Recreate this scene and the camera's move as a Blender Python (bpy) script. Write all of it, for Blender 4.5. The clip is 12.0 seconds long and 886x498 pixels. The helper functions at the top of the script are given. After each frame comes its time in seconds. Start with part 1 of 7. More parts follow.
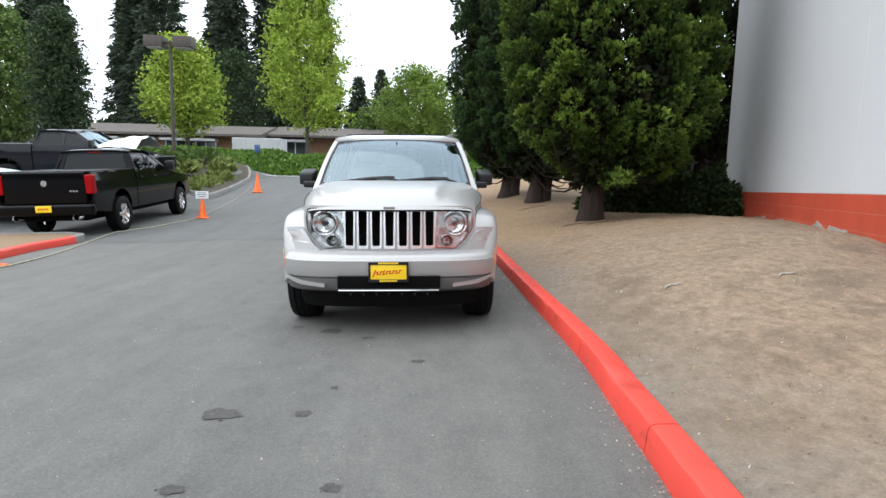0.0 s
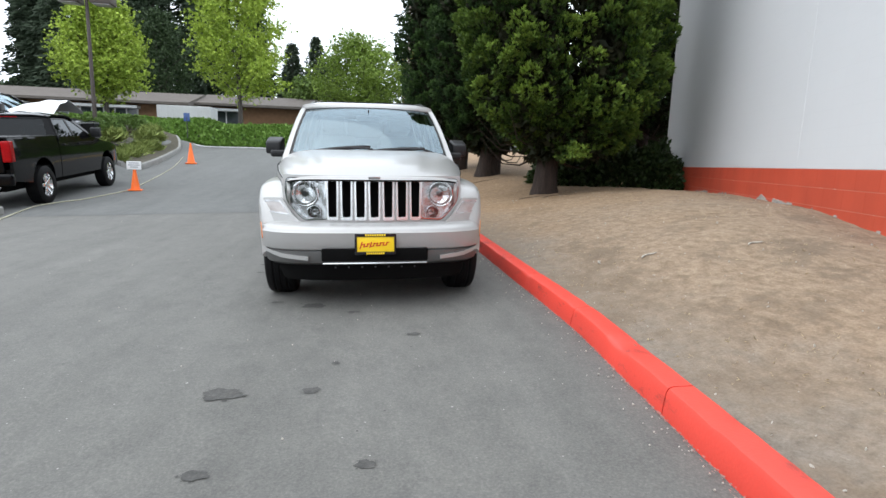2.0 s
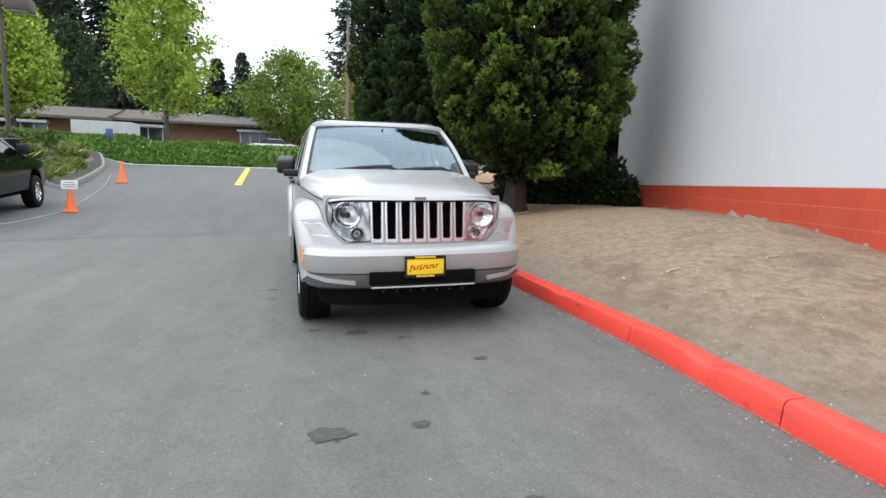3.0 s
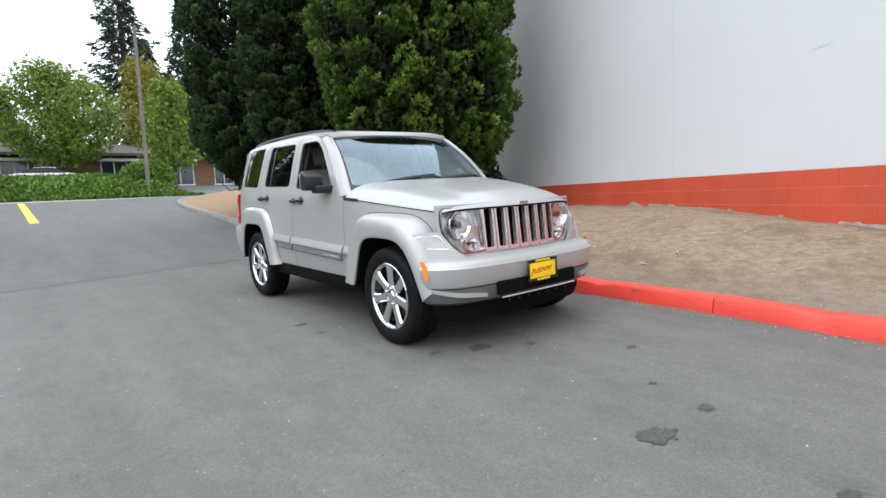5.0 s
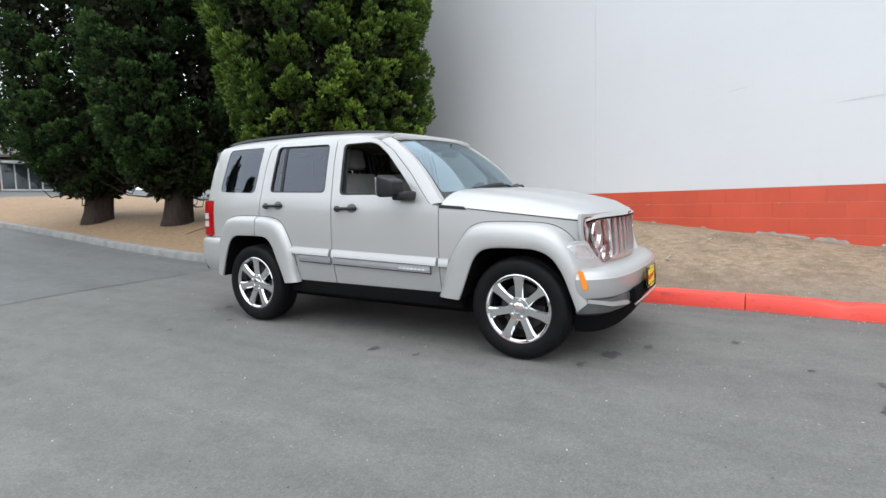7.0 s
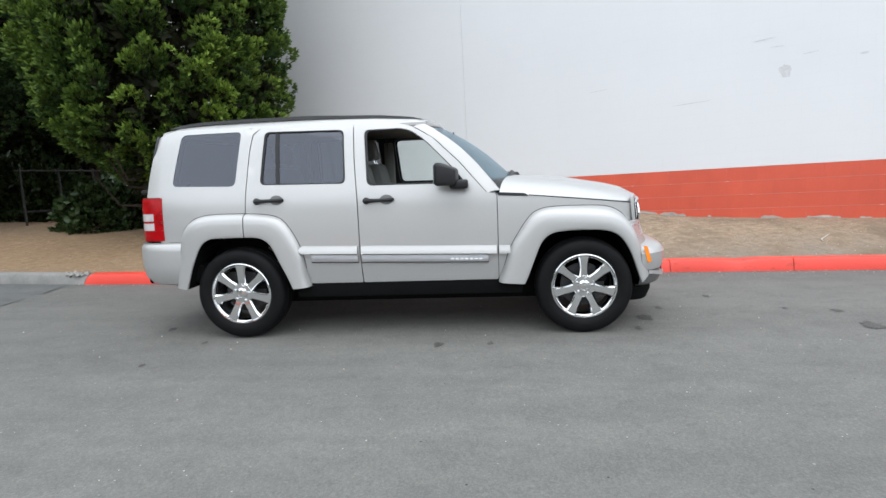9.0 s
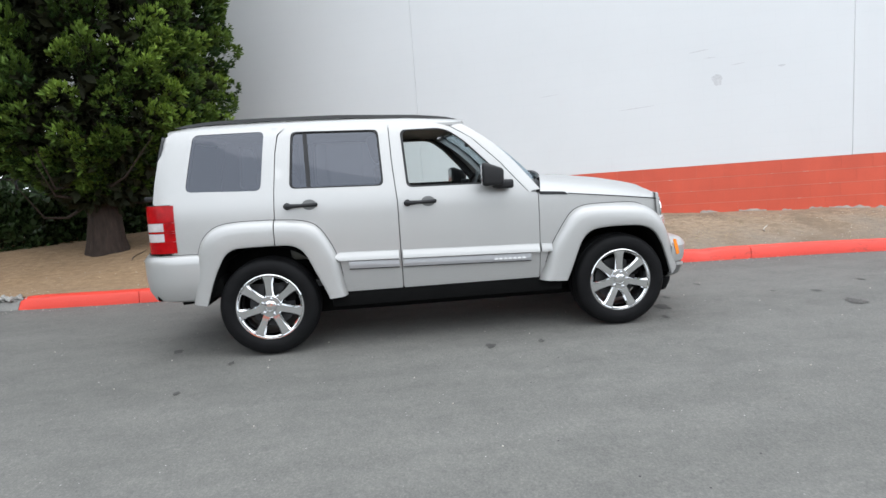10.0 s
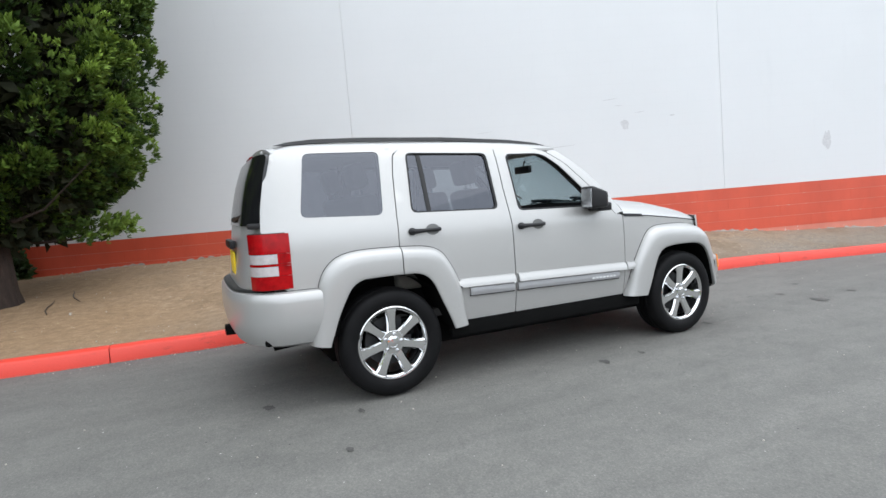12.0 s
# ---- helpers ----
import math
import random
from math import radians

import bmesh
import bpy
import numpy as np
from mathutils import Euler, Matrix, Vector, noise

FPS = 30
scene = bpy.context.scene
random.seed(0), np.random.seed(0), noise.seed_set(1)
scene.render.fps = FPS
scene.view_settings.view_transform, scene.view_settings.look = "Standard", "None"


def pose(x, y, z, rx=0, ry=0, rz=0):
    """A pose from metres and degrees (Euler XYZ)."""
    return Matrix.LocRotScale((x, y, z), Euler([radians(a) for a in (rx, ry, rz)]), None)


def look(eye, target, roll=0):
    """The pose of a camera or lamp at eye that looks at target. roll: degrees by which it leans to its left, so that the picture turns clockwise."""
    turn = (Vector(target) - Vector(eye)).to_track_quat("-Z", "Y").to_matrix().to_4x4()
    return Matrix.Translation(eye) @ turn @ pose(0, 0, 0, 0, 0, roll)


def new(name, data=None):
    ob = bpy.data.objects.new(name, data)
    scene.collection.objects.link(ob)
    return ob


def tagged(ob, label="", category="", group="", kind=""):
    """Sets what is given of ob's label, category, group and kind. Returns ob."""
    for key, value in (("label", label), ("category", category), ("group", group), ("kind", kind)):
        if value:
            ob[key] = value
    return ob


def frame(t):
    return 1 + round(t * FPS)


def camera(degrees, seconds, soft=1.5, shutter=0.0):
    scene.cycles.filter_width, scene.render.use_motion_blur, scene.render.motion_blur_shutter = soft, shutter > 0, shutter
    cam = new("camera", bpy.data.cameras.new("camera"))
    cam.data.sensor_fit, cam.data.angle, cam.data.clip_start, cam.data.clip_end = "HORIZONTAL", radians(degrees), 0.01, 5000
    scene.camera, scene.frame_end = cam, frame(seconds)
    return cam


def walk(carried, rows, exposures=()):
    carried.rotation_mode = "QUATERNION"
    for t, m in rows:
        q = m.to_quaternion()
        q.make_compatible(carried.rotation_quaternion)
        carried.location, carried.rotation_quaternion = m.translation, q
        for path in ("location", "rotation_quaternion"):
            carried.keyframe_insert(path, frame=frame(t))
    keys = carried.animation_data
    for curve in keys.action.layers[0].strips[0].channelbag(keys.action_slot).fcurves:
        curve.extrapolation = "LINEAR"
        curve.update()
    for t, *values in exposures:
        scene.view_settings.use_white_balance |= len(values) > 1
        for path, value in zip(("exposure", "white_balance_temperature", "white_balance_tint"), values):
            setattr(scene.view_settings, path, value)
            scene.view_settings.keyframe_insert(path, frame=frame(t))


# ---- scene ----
cam = camera(78.9, 12.0)
PATH = [
    (0, (0.234, -4.847, 1.194), (0.327, -2.864, 0.960), 1.2),
    (0.5, (0.221, -4.841, 1.190), (0.311, -2.856, 0.957), 0.9),
    (1, (0.195, -4.861, 1.182), (0.319, -2.879, 0.947), 1.1),
    (1.5, (0.089, -4.864, 1.162), (0.319, -2.899, 0.873), 2.4),
    (2, (-0.148, -4.745, 1.152), (0.178, -2.798, 0.830), 1.8),
    (2.5, (-0.533, -4.619, 1.159), (-0.170, -2.666, 0.926), 2.1),
    (3, (-1.000, -4.467, 1.139), (-0.420, -2.569, 0.890), 1.7),
    (3.2, (-1.195, -4.380, 1.117), (-0.551, -2.501, 0.886), 0.0),
    (4.8, (-2.734, -3.481, 1.076), (-1.601, -1.849, 0.851), -1.2),
    (5, (-2.931, -3.342, 1.083), (-1.706, -1.774, 0.885), -2.5),
    (5.5, (-3.345, -2.950, 1.099), (-1.964, -1.522, 0.861), -3.6),
    (6, (-3.668, -2.501, 1.100), (-2.151, -1.217, 0.878), -1.0),
    (6.5, (-4.047, -2.023, 1.125), (-2.397, -0.913, 0.904), -2.7),
    (7, (-4.288, -1.487, 1.121), (-2.582, -0.458, 0.948), -1.6),
    (7.2, (-4.383, -1.278, 1.126), (-2.641, -0.303, 0.984), -1.4),
    (8.8, (-4.920, 0.438, 1.189), (-2.948, 0.690, 0.968), -1.2),
    (9, (-4.924, 0.664, 1.179), (-2.946, 0.851, 0.943), -3.2),
    (9.5, (-4.891, 1.214, 1.194), (-2.902, 1.214, 0.986), -3.0),
    (10, (-4.858, 1.779, 1.216), (-2.883, 1.582, 0.974), -4.2),
    (10.5, (-4.727, 2.313, 1.247), (-2.763, 2.007, 1.032), -4.7),
    (11, (-4.625, 2.852, 1.250), (-2.705, 2.337, 1.030), -5.8),
    (11.5, (-4.415, 3.350, 1.268), (-2.535, 2.704, 1.056), -5.8),
    (12, (-4.214, 3.843, 1.270), (-2.407, 2.999, 1.119), -4.8),
]
walk(cam, [(t, look(eye, target, roll)) for t, eye, target, roll in PATH])

# overcast day: a bright soft sky and a wide, weak sun
world = bpy.data.worlds.new("overcast_sky")
scene.world = world
world.use_nodes = True
wn, wl = world.node_tree.nodes, world.node_tree.links
wn.clear()
w_out = wn.new("ShaderNodeOutputWorld")
w_bg = wn.new("ShaderNodeBackground")
w_sky = wn.new("ShaderNodeTexSky")
w_sky.sky_type, w_sky.sun_disc = "NISHITA", False
w_sky.sun_elevation, w_sky.sun_rotation = radians(63), radians(245)
w_sky.air_density, w_sky.dust_density, w_sky.ozone_density = 1.0, 6.0, 1.0
w_hsv = wn.new("ShaderNodeHueSaturation")
w_hsv.inputs["Saturation"].default_value = 0.22
wl.new(w_sky.outputs["Color"], w_hsv.inputs["Color"])
w_mix = wn.new("ShaderNodeMixRGB")
w_mix.inputs["Fac"].default_value = 0.86
w_mix.inputs["Color2"].default_value = (12.0, 13.1, 14.4, 1)
wl.new(w_hsv.outputs["Color"], w_mix.inputs["Color1"])
wl.new(w_mix.outputs["Color"], w_bg.inputs["Color"])
w_bg.inputs["Strength"].default_value = 0.15
wl.new(w_bg.outputs["Background"], w_out.inputs["Surface"])

sun = new("sun", bpy.data.lights.new("sun", "SUN"))
sun.data.energy, sun.data.angle, sun.data.color = 0.62, radians(75), (1.0, 0.98, 0.95)
sun.matrix_world = look((-6.5, -3.0, 14.0), (0, 0, 0))
scene.view_settings.exposure = 0.35


# ---- materials ----
def nodes_of(name):
    m = bpy.data.materials.new(name)
    m.use_nodes = True
    nt = m.node_tree
    return m, nt, nt.nodes["Principled BSDF"]


def noise_node(nt, scale, detail=4.0, rough=0.55, coord="Object", stretch=None):
    """Noise over the object's own space, or over the world's."""
    if coord == "World":
        where = nt.nodes.new("ShaderNodeNewGeometry").outputs["Position"]
    else:
        where = nt.nodes.new("ShaderNodeTexCoord").outputs[coord]
    n = nt.nodes.new("ShaderNodeTexNoise")
    n.inputs["Scale"].default_value, n.inputs["Detail"].default_value, n.inputs["Roughness"].default_value = scale, detail, rough
    if stretch:
        mp = nt.nodes.new("ShaderNodeMapping")
        mp.inputs["Scale"].default_value = stretch
        nt.links.new(where, mp.inputs["Vector"])
        where = mp.outputs["Vector"]
    nt.links.new(where, n.inputs["Vector"])
    return n.outputs["Fac"]


def ramp(nt, fac, stops):
    r = nt.nodes.new("ShaderNodeValToRGB")
    els = r.color_ramp.elements
    while len(els) < len(stops):
        els.new(0.5)
    for e, (p, c) in zip(els, stops):
        e.position = p
        e.color = (*c, 1) if len(c) == 3 else (c[0], c[0], c[0], 1)
    nt.links.new(fac, r.inputs["Fac"])
    return r.outputs["Color"]


def mix(nt, fac, a, b, mode="MIX"):
    n = nt.nodes.new("ShaderNodeMixRGB")
    n.blend_type = mode
    for key, v in (("Fac", fac), ("Color1", a), ("Color2", b)):
        if isinstance(v, (int, float)):
            n.inputs[key].default_value = v
        elif isinstance(v, tuple):
            n.inputs[key].default_value = (*v, 1)
        else:
            nt.links.new(v, n.inputs[key])
    return n.outputs["Color"]


def bump(nt, bsdf, fac, strength, distance):
    b = nt.nodes.new("ShaderNodeBump")
    b.inputs["Strength"].default_value, b.inputs["Distance"].default_value = strength, distance
    nt.links.new(fac, b.inputs["Height"])
    nt.links.new(b.outputs["Normal"], bsdf.inputs["Normal"])


def plain(name, colour, rough=0.5, metal=0.0, vary=0.12, scale=6.0, fine=60.0, bumps=0.0, coat=0.0, spec=0.5):
    """A surface of one colour with faint variation at two scales."""
    m, nt, b = nodes_of(name)
    big, small = noise_node(nt, scale), noise_node(nt, fine)
    lo = tuple(c * (1 - vary) for c in colour)
    hi = tuple(min(1, c * (1 + vary)) for c in colour)
    c1 = ramp(nt, big, [(0.3, lo), (0.7, hi)])
    c2 = mix(nt, 0.25, c1, ramp(nt, small, [(0.35, lo), (0.65, hi)]))
    nt.links.new(c2, b.inputs["Base Color"])
    b.inputs["Roughness"].default_value, b.inputs["Metallic"].default_value = rough, metal
    b.inputs["Specular IOR Level"].default_value = spec
    if coat:
        b.inputs["Coat Weight"].default_value, b.inputs["Coat Roughness"].default_value = coat, 0.04
    if bumps:
        bump(nt, b, small, bumps, 0.004)
    return m


def old_paving(nt):
    """1 on the older paving beyond the joint across the lane, 0 on this side."""
    sep = nt.nodes.new("ShaderNodeSeparateXYZ")
    nt.links.new(nt.nodes.new("ShaderNodeTexCoord").outputs["Object"], sep.inputs[0])
    far = nt.nodes.new("ShaderNodeMapRange")
    far.inputs["From Min"].default_value, far.inputs["From Max"].default_value = 6.04, 6.12
    nt.links.new(sep.outputs["Y"], far.inputs["Value"])
    return far.outputs["Result"]


def asphalt_material():
    m, nt, b = nodes_of("asphalt")
    big, mid, fine = noise_node(nt, 0.35, 5), noise_node(nt, 2.6, 6), noise_node(nt, 85, 3, 0.75)
    base = ramp(nt, big, [(0.25, (0.115, 0.113, 0.104)), (0.75, (0.155, 0.151, 0.138))])
    base = mix(nt, 0.55, base, ramp(nt, mid, [(0.3, (0.112, 0.108, 0.100)), (0.72, (0.168, 0.163, 0.149))]))
    base = mix(nt, 0.42, base, ramp(nt, fine, [(0.30, (0.061, 0.061, 0.059)), (0.52, (0.136, 0.134, 0.125)), (0.74, (0.248, 0.241, 0.218))]))
    # coarse aggregate and worn, darker or paler patches a hand wide
    grain = noise_node(nt, 30, 4, 0.75)
    base = mix(nt, 0.20, base, ramp(nt, grain, [(0.33, (0.58, 0.58, 0.58)), (0.5, (1, 1, 0.99)), (0.68, (1.42, 1.41, 1.36))]), "MULTIPLY")
    patch = noise_node(nt, 7.5, 5, 0.7, "Object", (1.0, 0.55, 1))
    base = mix(nt, 0.30, base, ramp(nt, patch, [(0.34, (0.66, 0.66, 0.67)), (0.5, (1, 1, 1)), (0.68, (1.22, 1.21, 1.18))]), "MULTIPLY")
    tc = nt.nodes.new("ShaderNodeTexCoord")
    for scale, size, share, tone in ((26, 0.075, 0.78, (0.38, 0.372, 0.35)), (11, 0.055, 0.86, (0.42, 0.41, 0.385)), (17, 0.075, 0.84, (0.030, 0.030, 0.030))):
        speck = nt.nodes.new("ShaderNodeTexVoronoi")
        speck.inputs["Scale"].default_value = scale
        nt.links.new(tc.outputs["Object"], speck.inputs["Vector"])
        chip = ramp(nt, speck.outputs["Distance"], [(size, (1, 1, 1)), (size * 1.6, (0, 0, 0))])
        pick = ramp(nt, speck.outputs["Color"], [(share, (0, 0, 0)), (share + 0.04, (1, 1, 1))])
        base = mix(nt, mix(nt, 1.0, chip, pick, "MULTIPLY"), base, tone)
    # broad worn streaks along the lane; older, bluer paving on the far side of the joint
    base = mix(nt, old_paving(nt), base, (0.88, 0.915, 0.955), "MULTIPLY")
    streak = noise_node(nt, 0.9, 3, 0.6, "Object", (2.2, 0.25, 1))
    base = mix(nt, 0.42, base, ramp(nt, streak, [(0.35, (0.62, 0.62, 0.62)), (0.65, (1, 1, 1))]), "MULTIPLY")
    nt.links.new(base, b.inputs["Base Color"])
    b.inputs["Roughness"].default_value = 0.86
    bump(nt, b, mix(nt, 0.3, fine, grain), 0.45, 0.005)
    return m


def dirt_material():
    """Dry bank: trampled grey soil along the kerb, straw and dead turf further up, brown scrapes, needle litter by the trees."""
    m, nt, b = nodes_of("dry_dirt")
    big, mid, fine, straw, clod = noise_node(nt, 0.5, 5, 0.6), noise_node(nt, 1.5, 7, 0.66), noise_node(nt, 70, 4, 0.75), noise_node(nt, 9, 8, 0.75, "Object", (1.5, 1.0, 1)), noise_node(nt, 14, 6, 0.75)
    sep = nt.nodes.new("ShaderNodeSeparateXYZ")
    nt.links.new(nt.nodes.new("ShaderNodeTexCoord").outputs["Object"], sep.inputs[0])

    def climb(axis, share, low, high, top):
        add = nt.nodes.new("ShaderNodeMath")
        add.operation = "MULTIPLY_ADD"
        add.inputs[1].default_value = share
        nt.links.new(mid if axis == "X" else big, add.inputs[0])
        nt.links.new(sep.outputs[axis], add.inputs[2])
        span = nt.nodes.new("ShaderNodeMapRange")
        span.inputs["From Min"].default_value, span.inputs["From Max"].default_value, span.inputs["To Max"].default_value = low, high, top
        nt.links.new(add.outputs[0], span.inputs["Value"])
        return span.outputs["Result"]

    soil = ramp(nt, clod, [(0.30, (0.135, 0.110, 0.086)), (0.5, (0.212, 0.178, 0.142)), (0.72, (0.29, 0.250, 0.204))])
    turf = ramp(nt, straw, [(0.30, (0.150, 0.100, 0.054)), (0.5, (0.292, 0.207, 0.136)), (0.70, (0.415, 0.312, 0.212))])
    base = mix(nt, climb("X", 2.6, 2.5, 3.6, 0.9), soil, turf)
    scrape = ramp(nt, mix(nt, 0.35, mid, clod), [(0.50, (0, 0, 0)), (0.58, (0.75, 0.75, 0.75))])
    base = mix(nt, scrape, base, ramp(nt, clod, [(0.3, (0.105, 0.074, 0.048)), (0.7, (0.215, 0.160, 0.110))]))
    base = mix(nt, climb("Y", 7.0, 4.5, 8.5, 0.8), base, ramp(nt, straw, [(0.28, (0.185, 0.112, 0.058)), (0.52, (0.285, 0.180, 0.095)), (0.72, (0.365, 0.248, 0.142))]))
    base = mix(nt, 0.45, base, ramp(nt, fine, [(0.28, (0.34, 0.32, 0.30)), (0.60, (1, 1, 1)), (0.75, (1.2, 1.2, 1.18))]), "MULTIPLY")
    nt.links.new(base, b.inputs["Base Color"])
    b.inputs["Roughness"].default_value = 0.95
    bump(nt, b, mix(nt, 0.6, clod, fine), 0.42, 0.02)
    return m


def painted_material(name, colour, under, wear=0.70, rough=0.6, scale=9.0, fine=70, bumps=0.35, coord="Object", scuff=0.0):
    """Paint over concrete that has flaked in places; scuff: how much of it tyres have blackened."""
    m, nt, b = nodes_of(name)
    big, mid, small = noise_node(nt, 1.1, 4, 0.55, coord), noise_node(nt, scale, 8, 0.72, coord), noise_node(nt, fine, 3, 0.55, coord)
    tone = mix(nt, 0.5, ramp(nt, big, [(0.3, tuple(c * 0.86 for c in colour)), (0.7, tuple(min(1, c * 1.08) for c in colour))]), ramp(nt, small, [(0.3, tuple(c * 0.9 for c in colour)), (0.7, colour)]))
    if coord == "World":
        rnd = nt.nodes.new("ShaderNodeObjectInfo").outputs["Random"]
        tone = mix(nt, 0.5, tone, ramp(nt, rnd, [(0.0, (0.94, 0.93, 0.93)), (1.0, (1.04, 1.05, 1.05))]), "MULTIPLY")
        wash = noise_node(nt, 2.2, 5, 0.6, coord, (1, 1, 0.4))
        tone = mix(nt, 0.5, tone, ramp(nt, wash, [(0.35, (0.84, 0.82, 0.82)), (0.65, (1.08, 1.12, 1.12))]), "MULTIPLY")
    if scuff:
        rub = noise_node(nt, 3.2, 7, 0.75, coord, (1.6, 0.8, 2.5))
        tone = mix(nt, ramp(nt, rub, [(0.56, (0, 0, 0)), (0.72, (scuff, scuff, scuff))]), tone, (0.10, 0.030, 0.024))
    base = mix(nt, ramp(nt, mid, [(wear, (0, 0, 0)), (wear + 0.03, (1, 1, 1))]), tone, under)
    nt.links.new(base, b.inputs["Base Color"])
    b.inputs["Roughness"].default_value = rough
    bump(nt, b, mix(nt, 0.5, mid, small), bumps, 0.006)
    return m


def block_wall_material(name, colour, dirt):
    """Painted block masonry: faint course joints under the paint, drips and smudges."""
    m, nt, b = nodes_of(name)
    tc = nt.nodes.new("ShaderNodeTexCoord")
    mp = nt.nodes.new("ShaderNodeMapping")
    mp.inputs["Rotation"].default_value = (radians(90), 0, 0)
    nt.links.new(tc.outputs["Object"], mp.inputs["Vector"])
    br = nt.nodes.new("ShaderNodeTexBrick")
    br.inputs["Scale"].default_value = 1.0
    br.inputs["Brick Width"].default_value, br.inputs["Row Height"].default_value = 0.406, 0.203
    br.inputs["Mortar Size"].default_value, br.inputs["Mortar Smooth"].default_value = 0.006, 0.6
    nt.links.new(mp.outputs["Vector"], br.inputs["Vector"])
    big, drip, fine = noise_node(nt, 0.5, 5), noise_node(nt, 2.0, 6, 0.6, "Object", (1, 3.0, 0.25)), noise_node(nt, 45, 4)
    base = ramp(nt, big, [(0.25, tuple(c * 0.95 for c in colour)), (0.75, colour)])
    base = mix(nt, ramp(nt, drip, [(0.62, (0, 0, 0)), (0.9, (0.25, 0.25, 0.25))]), base, dirt)
    base = mix(nt, 0.012, base, br.outputs["Fac"], "SUBTRACT")
    nt.links.new(base, b.inputs["Base Color"])
    b.inputs["Roughness"].default_value = 0.55
    h = mix(nt, 0.35, ramp(nt, br.outputs["Fac"], [(0.0, (1, 1, 1)), (1.0, (0.2, 0.2, 0.2))]), fine)
    bump(nt, b, h, 0.05, 0.004)
    return m


def car_paint(name, colour, flake=0.55, rough=0.28):
    m, nt, b = nodes_of(name)
    fl, dust = noise_node(nt, 900, 1, 0.5), noise_node(nt, 2.2, 5)
    c = ramp(nt, fl, [(0.3, tuple(v * 0.86 for v in colour)), (0.7, tuple(min(1, v * 1.12) for v in colour))])
    c = mix(nt, ramp(nt, dust, [(0.5, (0, 0, 0)), (0.9, (0.10, 0.10, 0.10))]), c, (0.42, 0.40, 0.36))
    nt.links.new(c, b.inputs["Base Color"])
    b.inputs["Metallic"].default_value, b.inputs["Roughness"].default_value = flake, rough
    b.inputs["Coat Weight"].default_value, b.inputs["Coat Roughness"].default_value = 0.5, 0.11
    return m


def glass_material(name, tint=(0.9, 0.95, 0.94), see=0.85, gloss=0.08, sheen=(0.95, 0.98, 1)):
    """Thin glass: tinted see-through with a mirror share that grows towards grazing angles."""
    m = bpy.data.materials.new(name)
    m.use_nodes = True
    nt = m.node_tree
    nt.nodes.clear()
    out = nt.nodes.new("ShaderNodeOutputMaterial")
    tr, gl, mx = nt.nodes.new("ShaderNodeBsdfTransparent"), nt.nodes.new("ShaderNodeBsdfGlossy"), nt.nodes.new("ShaderNodeMixShader")
    lw = nt.nodes.new("ShaderNodeLayerWeight")
    lw.inputs["Blend"].default_value = 0.5
    pw, ml = nt.nodes.new("ShaderNodeMath"), nt.nodes.new("ShaderNodeMath")
    pw.operation, ml.operation = "POWER", "MULTIPLY_ADD"
    pw.inputs[1].default_value = 4.0
    ml.inputs[1].default_value, ml.inputs[2].default_value = 0.6, gloss
    nt.links.new(lw.outputs["Facing"], pw.inputs[0])
    nt.links.new(pw.outputs[0], ml.inputs[0])
    tr.inputs["Color"].default_value = (*(c * see for c in tint), 1)
    gl.inputs["Roughness"].default_value = 0.01
    gl.inputs["Color"].default_value = (*sheen, 1)
    nt.links.new(ml.outputs[0], mx.inputs["Fac"])
    nt.links.new(tr.outputs["BSDF"], mx.inputs[1])
    nt.links.new(gl.outputs["BSDF"], mx.inputs[2])
    nt.links.new(mx.outputs["Shader"], out.inputs["Surface"])
    return m


def leaf_material(name, dark, light, scale=1.2, gloss=0.45, tip_light=False):
    """Leaves of mixed tone; the last flag adds pale tips with the fall of light painted into each spray."""
    m, nt, b = nodes_of(name)
    geo = nt.nodes.new("ShaderNodeNewGeometry")
    clump = noise_node(nt, scale, 4)
    if tip_light:
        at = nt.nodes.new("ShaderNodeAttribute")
        at.attribute_name = "tip_light"
        tip_mix = ramp(nt, at.outputs["Fac"], [(0.22, (0.0, 0.0, 0.0)), (0.70, (0.45, 0.45, 0.45)), (1.0, (1, 1, 1))])
        c = mix(nt, tip_mix, dark, light)
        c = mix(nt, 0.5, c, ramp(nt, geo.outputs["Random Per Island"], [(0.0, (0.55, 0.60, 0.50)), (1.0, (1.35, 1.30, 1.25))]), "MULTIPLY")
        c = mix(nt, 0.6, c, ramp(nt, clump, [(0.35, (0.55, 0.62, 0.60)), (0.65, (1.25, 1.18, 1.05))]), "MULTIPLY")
    else:
        c = mix(nt, ramp(nt, geo.outputs["Random Per Island"], [(0.0, (0, 0, 0)), (1.0, (1, 1, 1))]), dark, light)
        c = mix(nt, ramp(nt, clump, [(0.35, (0, 0, 0)), (0.7, (0.6, 0.6, 0.6))]), c, light)
    nt.links.new(c, b.inputs["Base Color"])
    b.inputs["Roughness"].default_value = gloss
    b.inputs["Specular IOR Level"].default_value = 0.2
    return m


def bark_material(name, dark, light):
    m, nt, b = nodes_of(name)
    ridges, fine = noise_node(nt, 5, 6, 0.7, "Object", (4, 4, 0.6)), noise_node(nt, 40, 3)
    nt.links.new(mix(nt, 0.3, ramp(nt, ridges, [(0.3, dark), (0.7, light)]), fine, "MULTIPLY"), b.inputs["Base Color"])
    b.inputs["Roughness"].default_value = 0.95
    bump(nt, b, ridges, 0.9, 0.04)
    return m


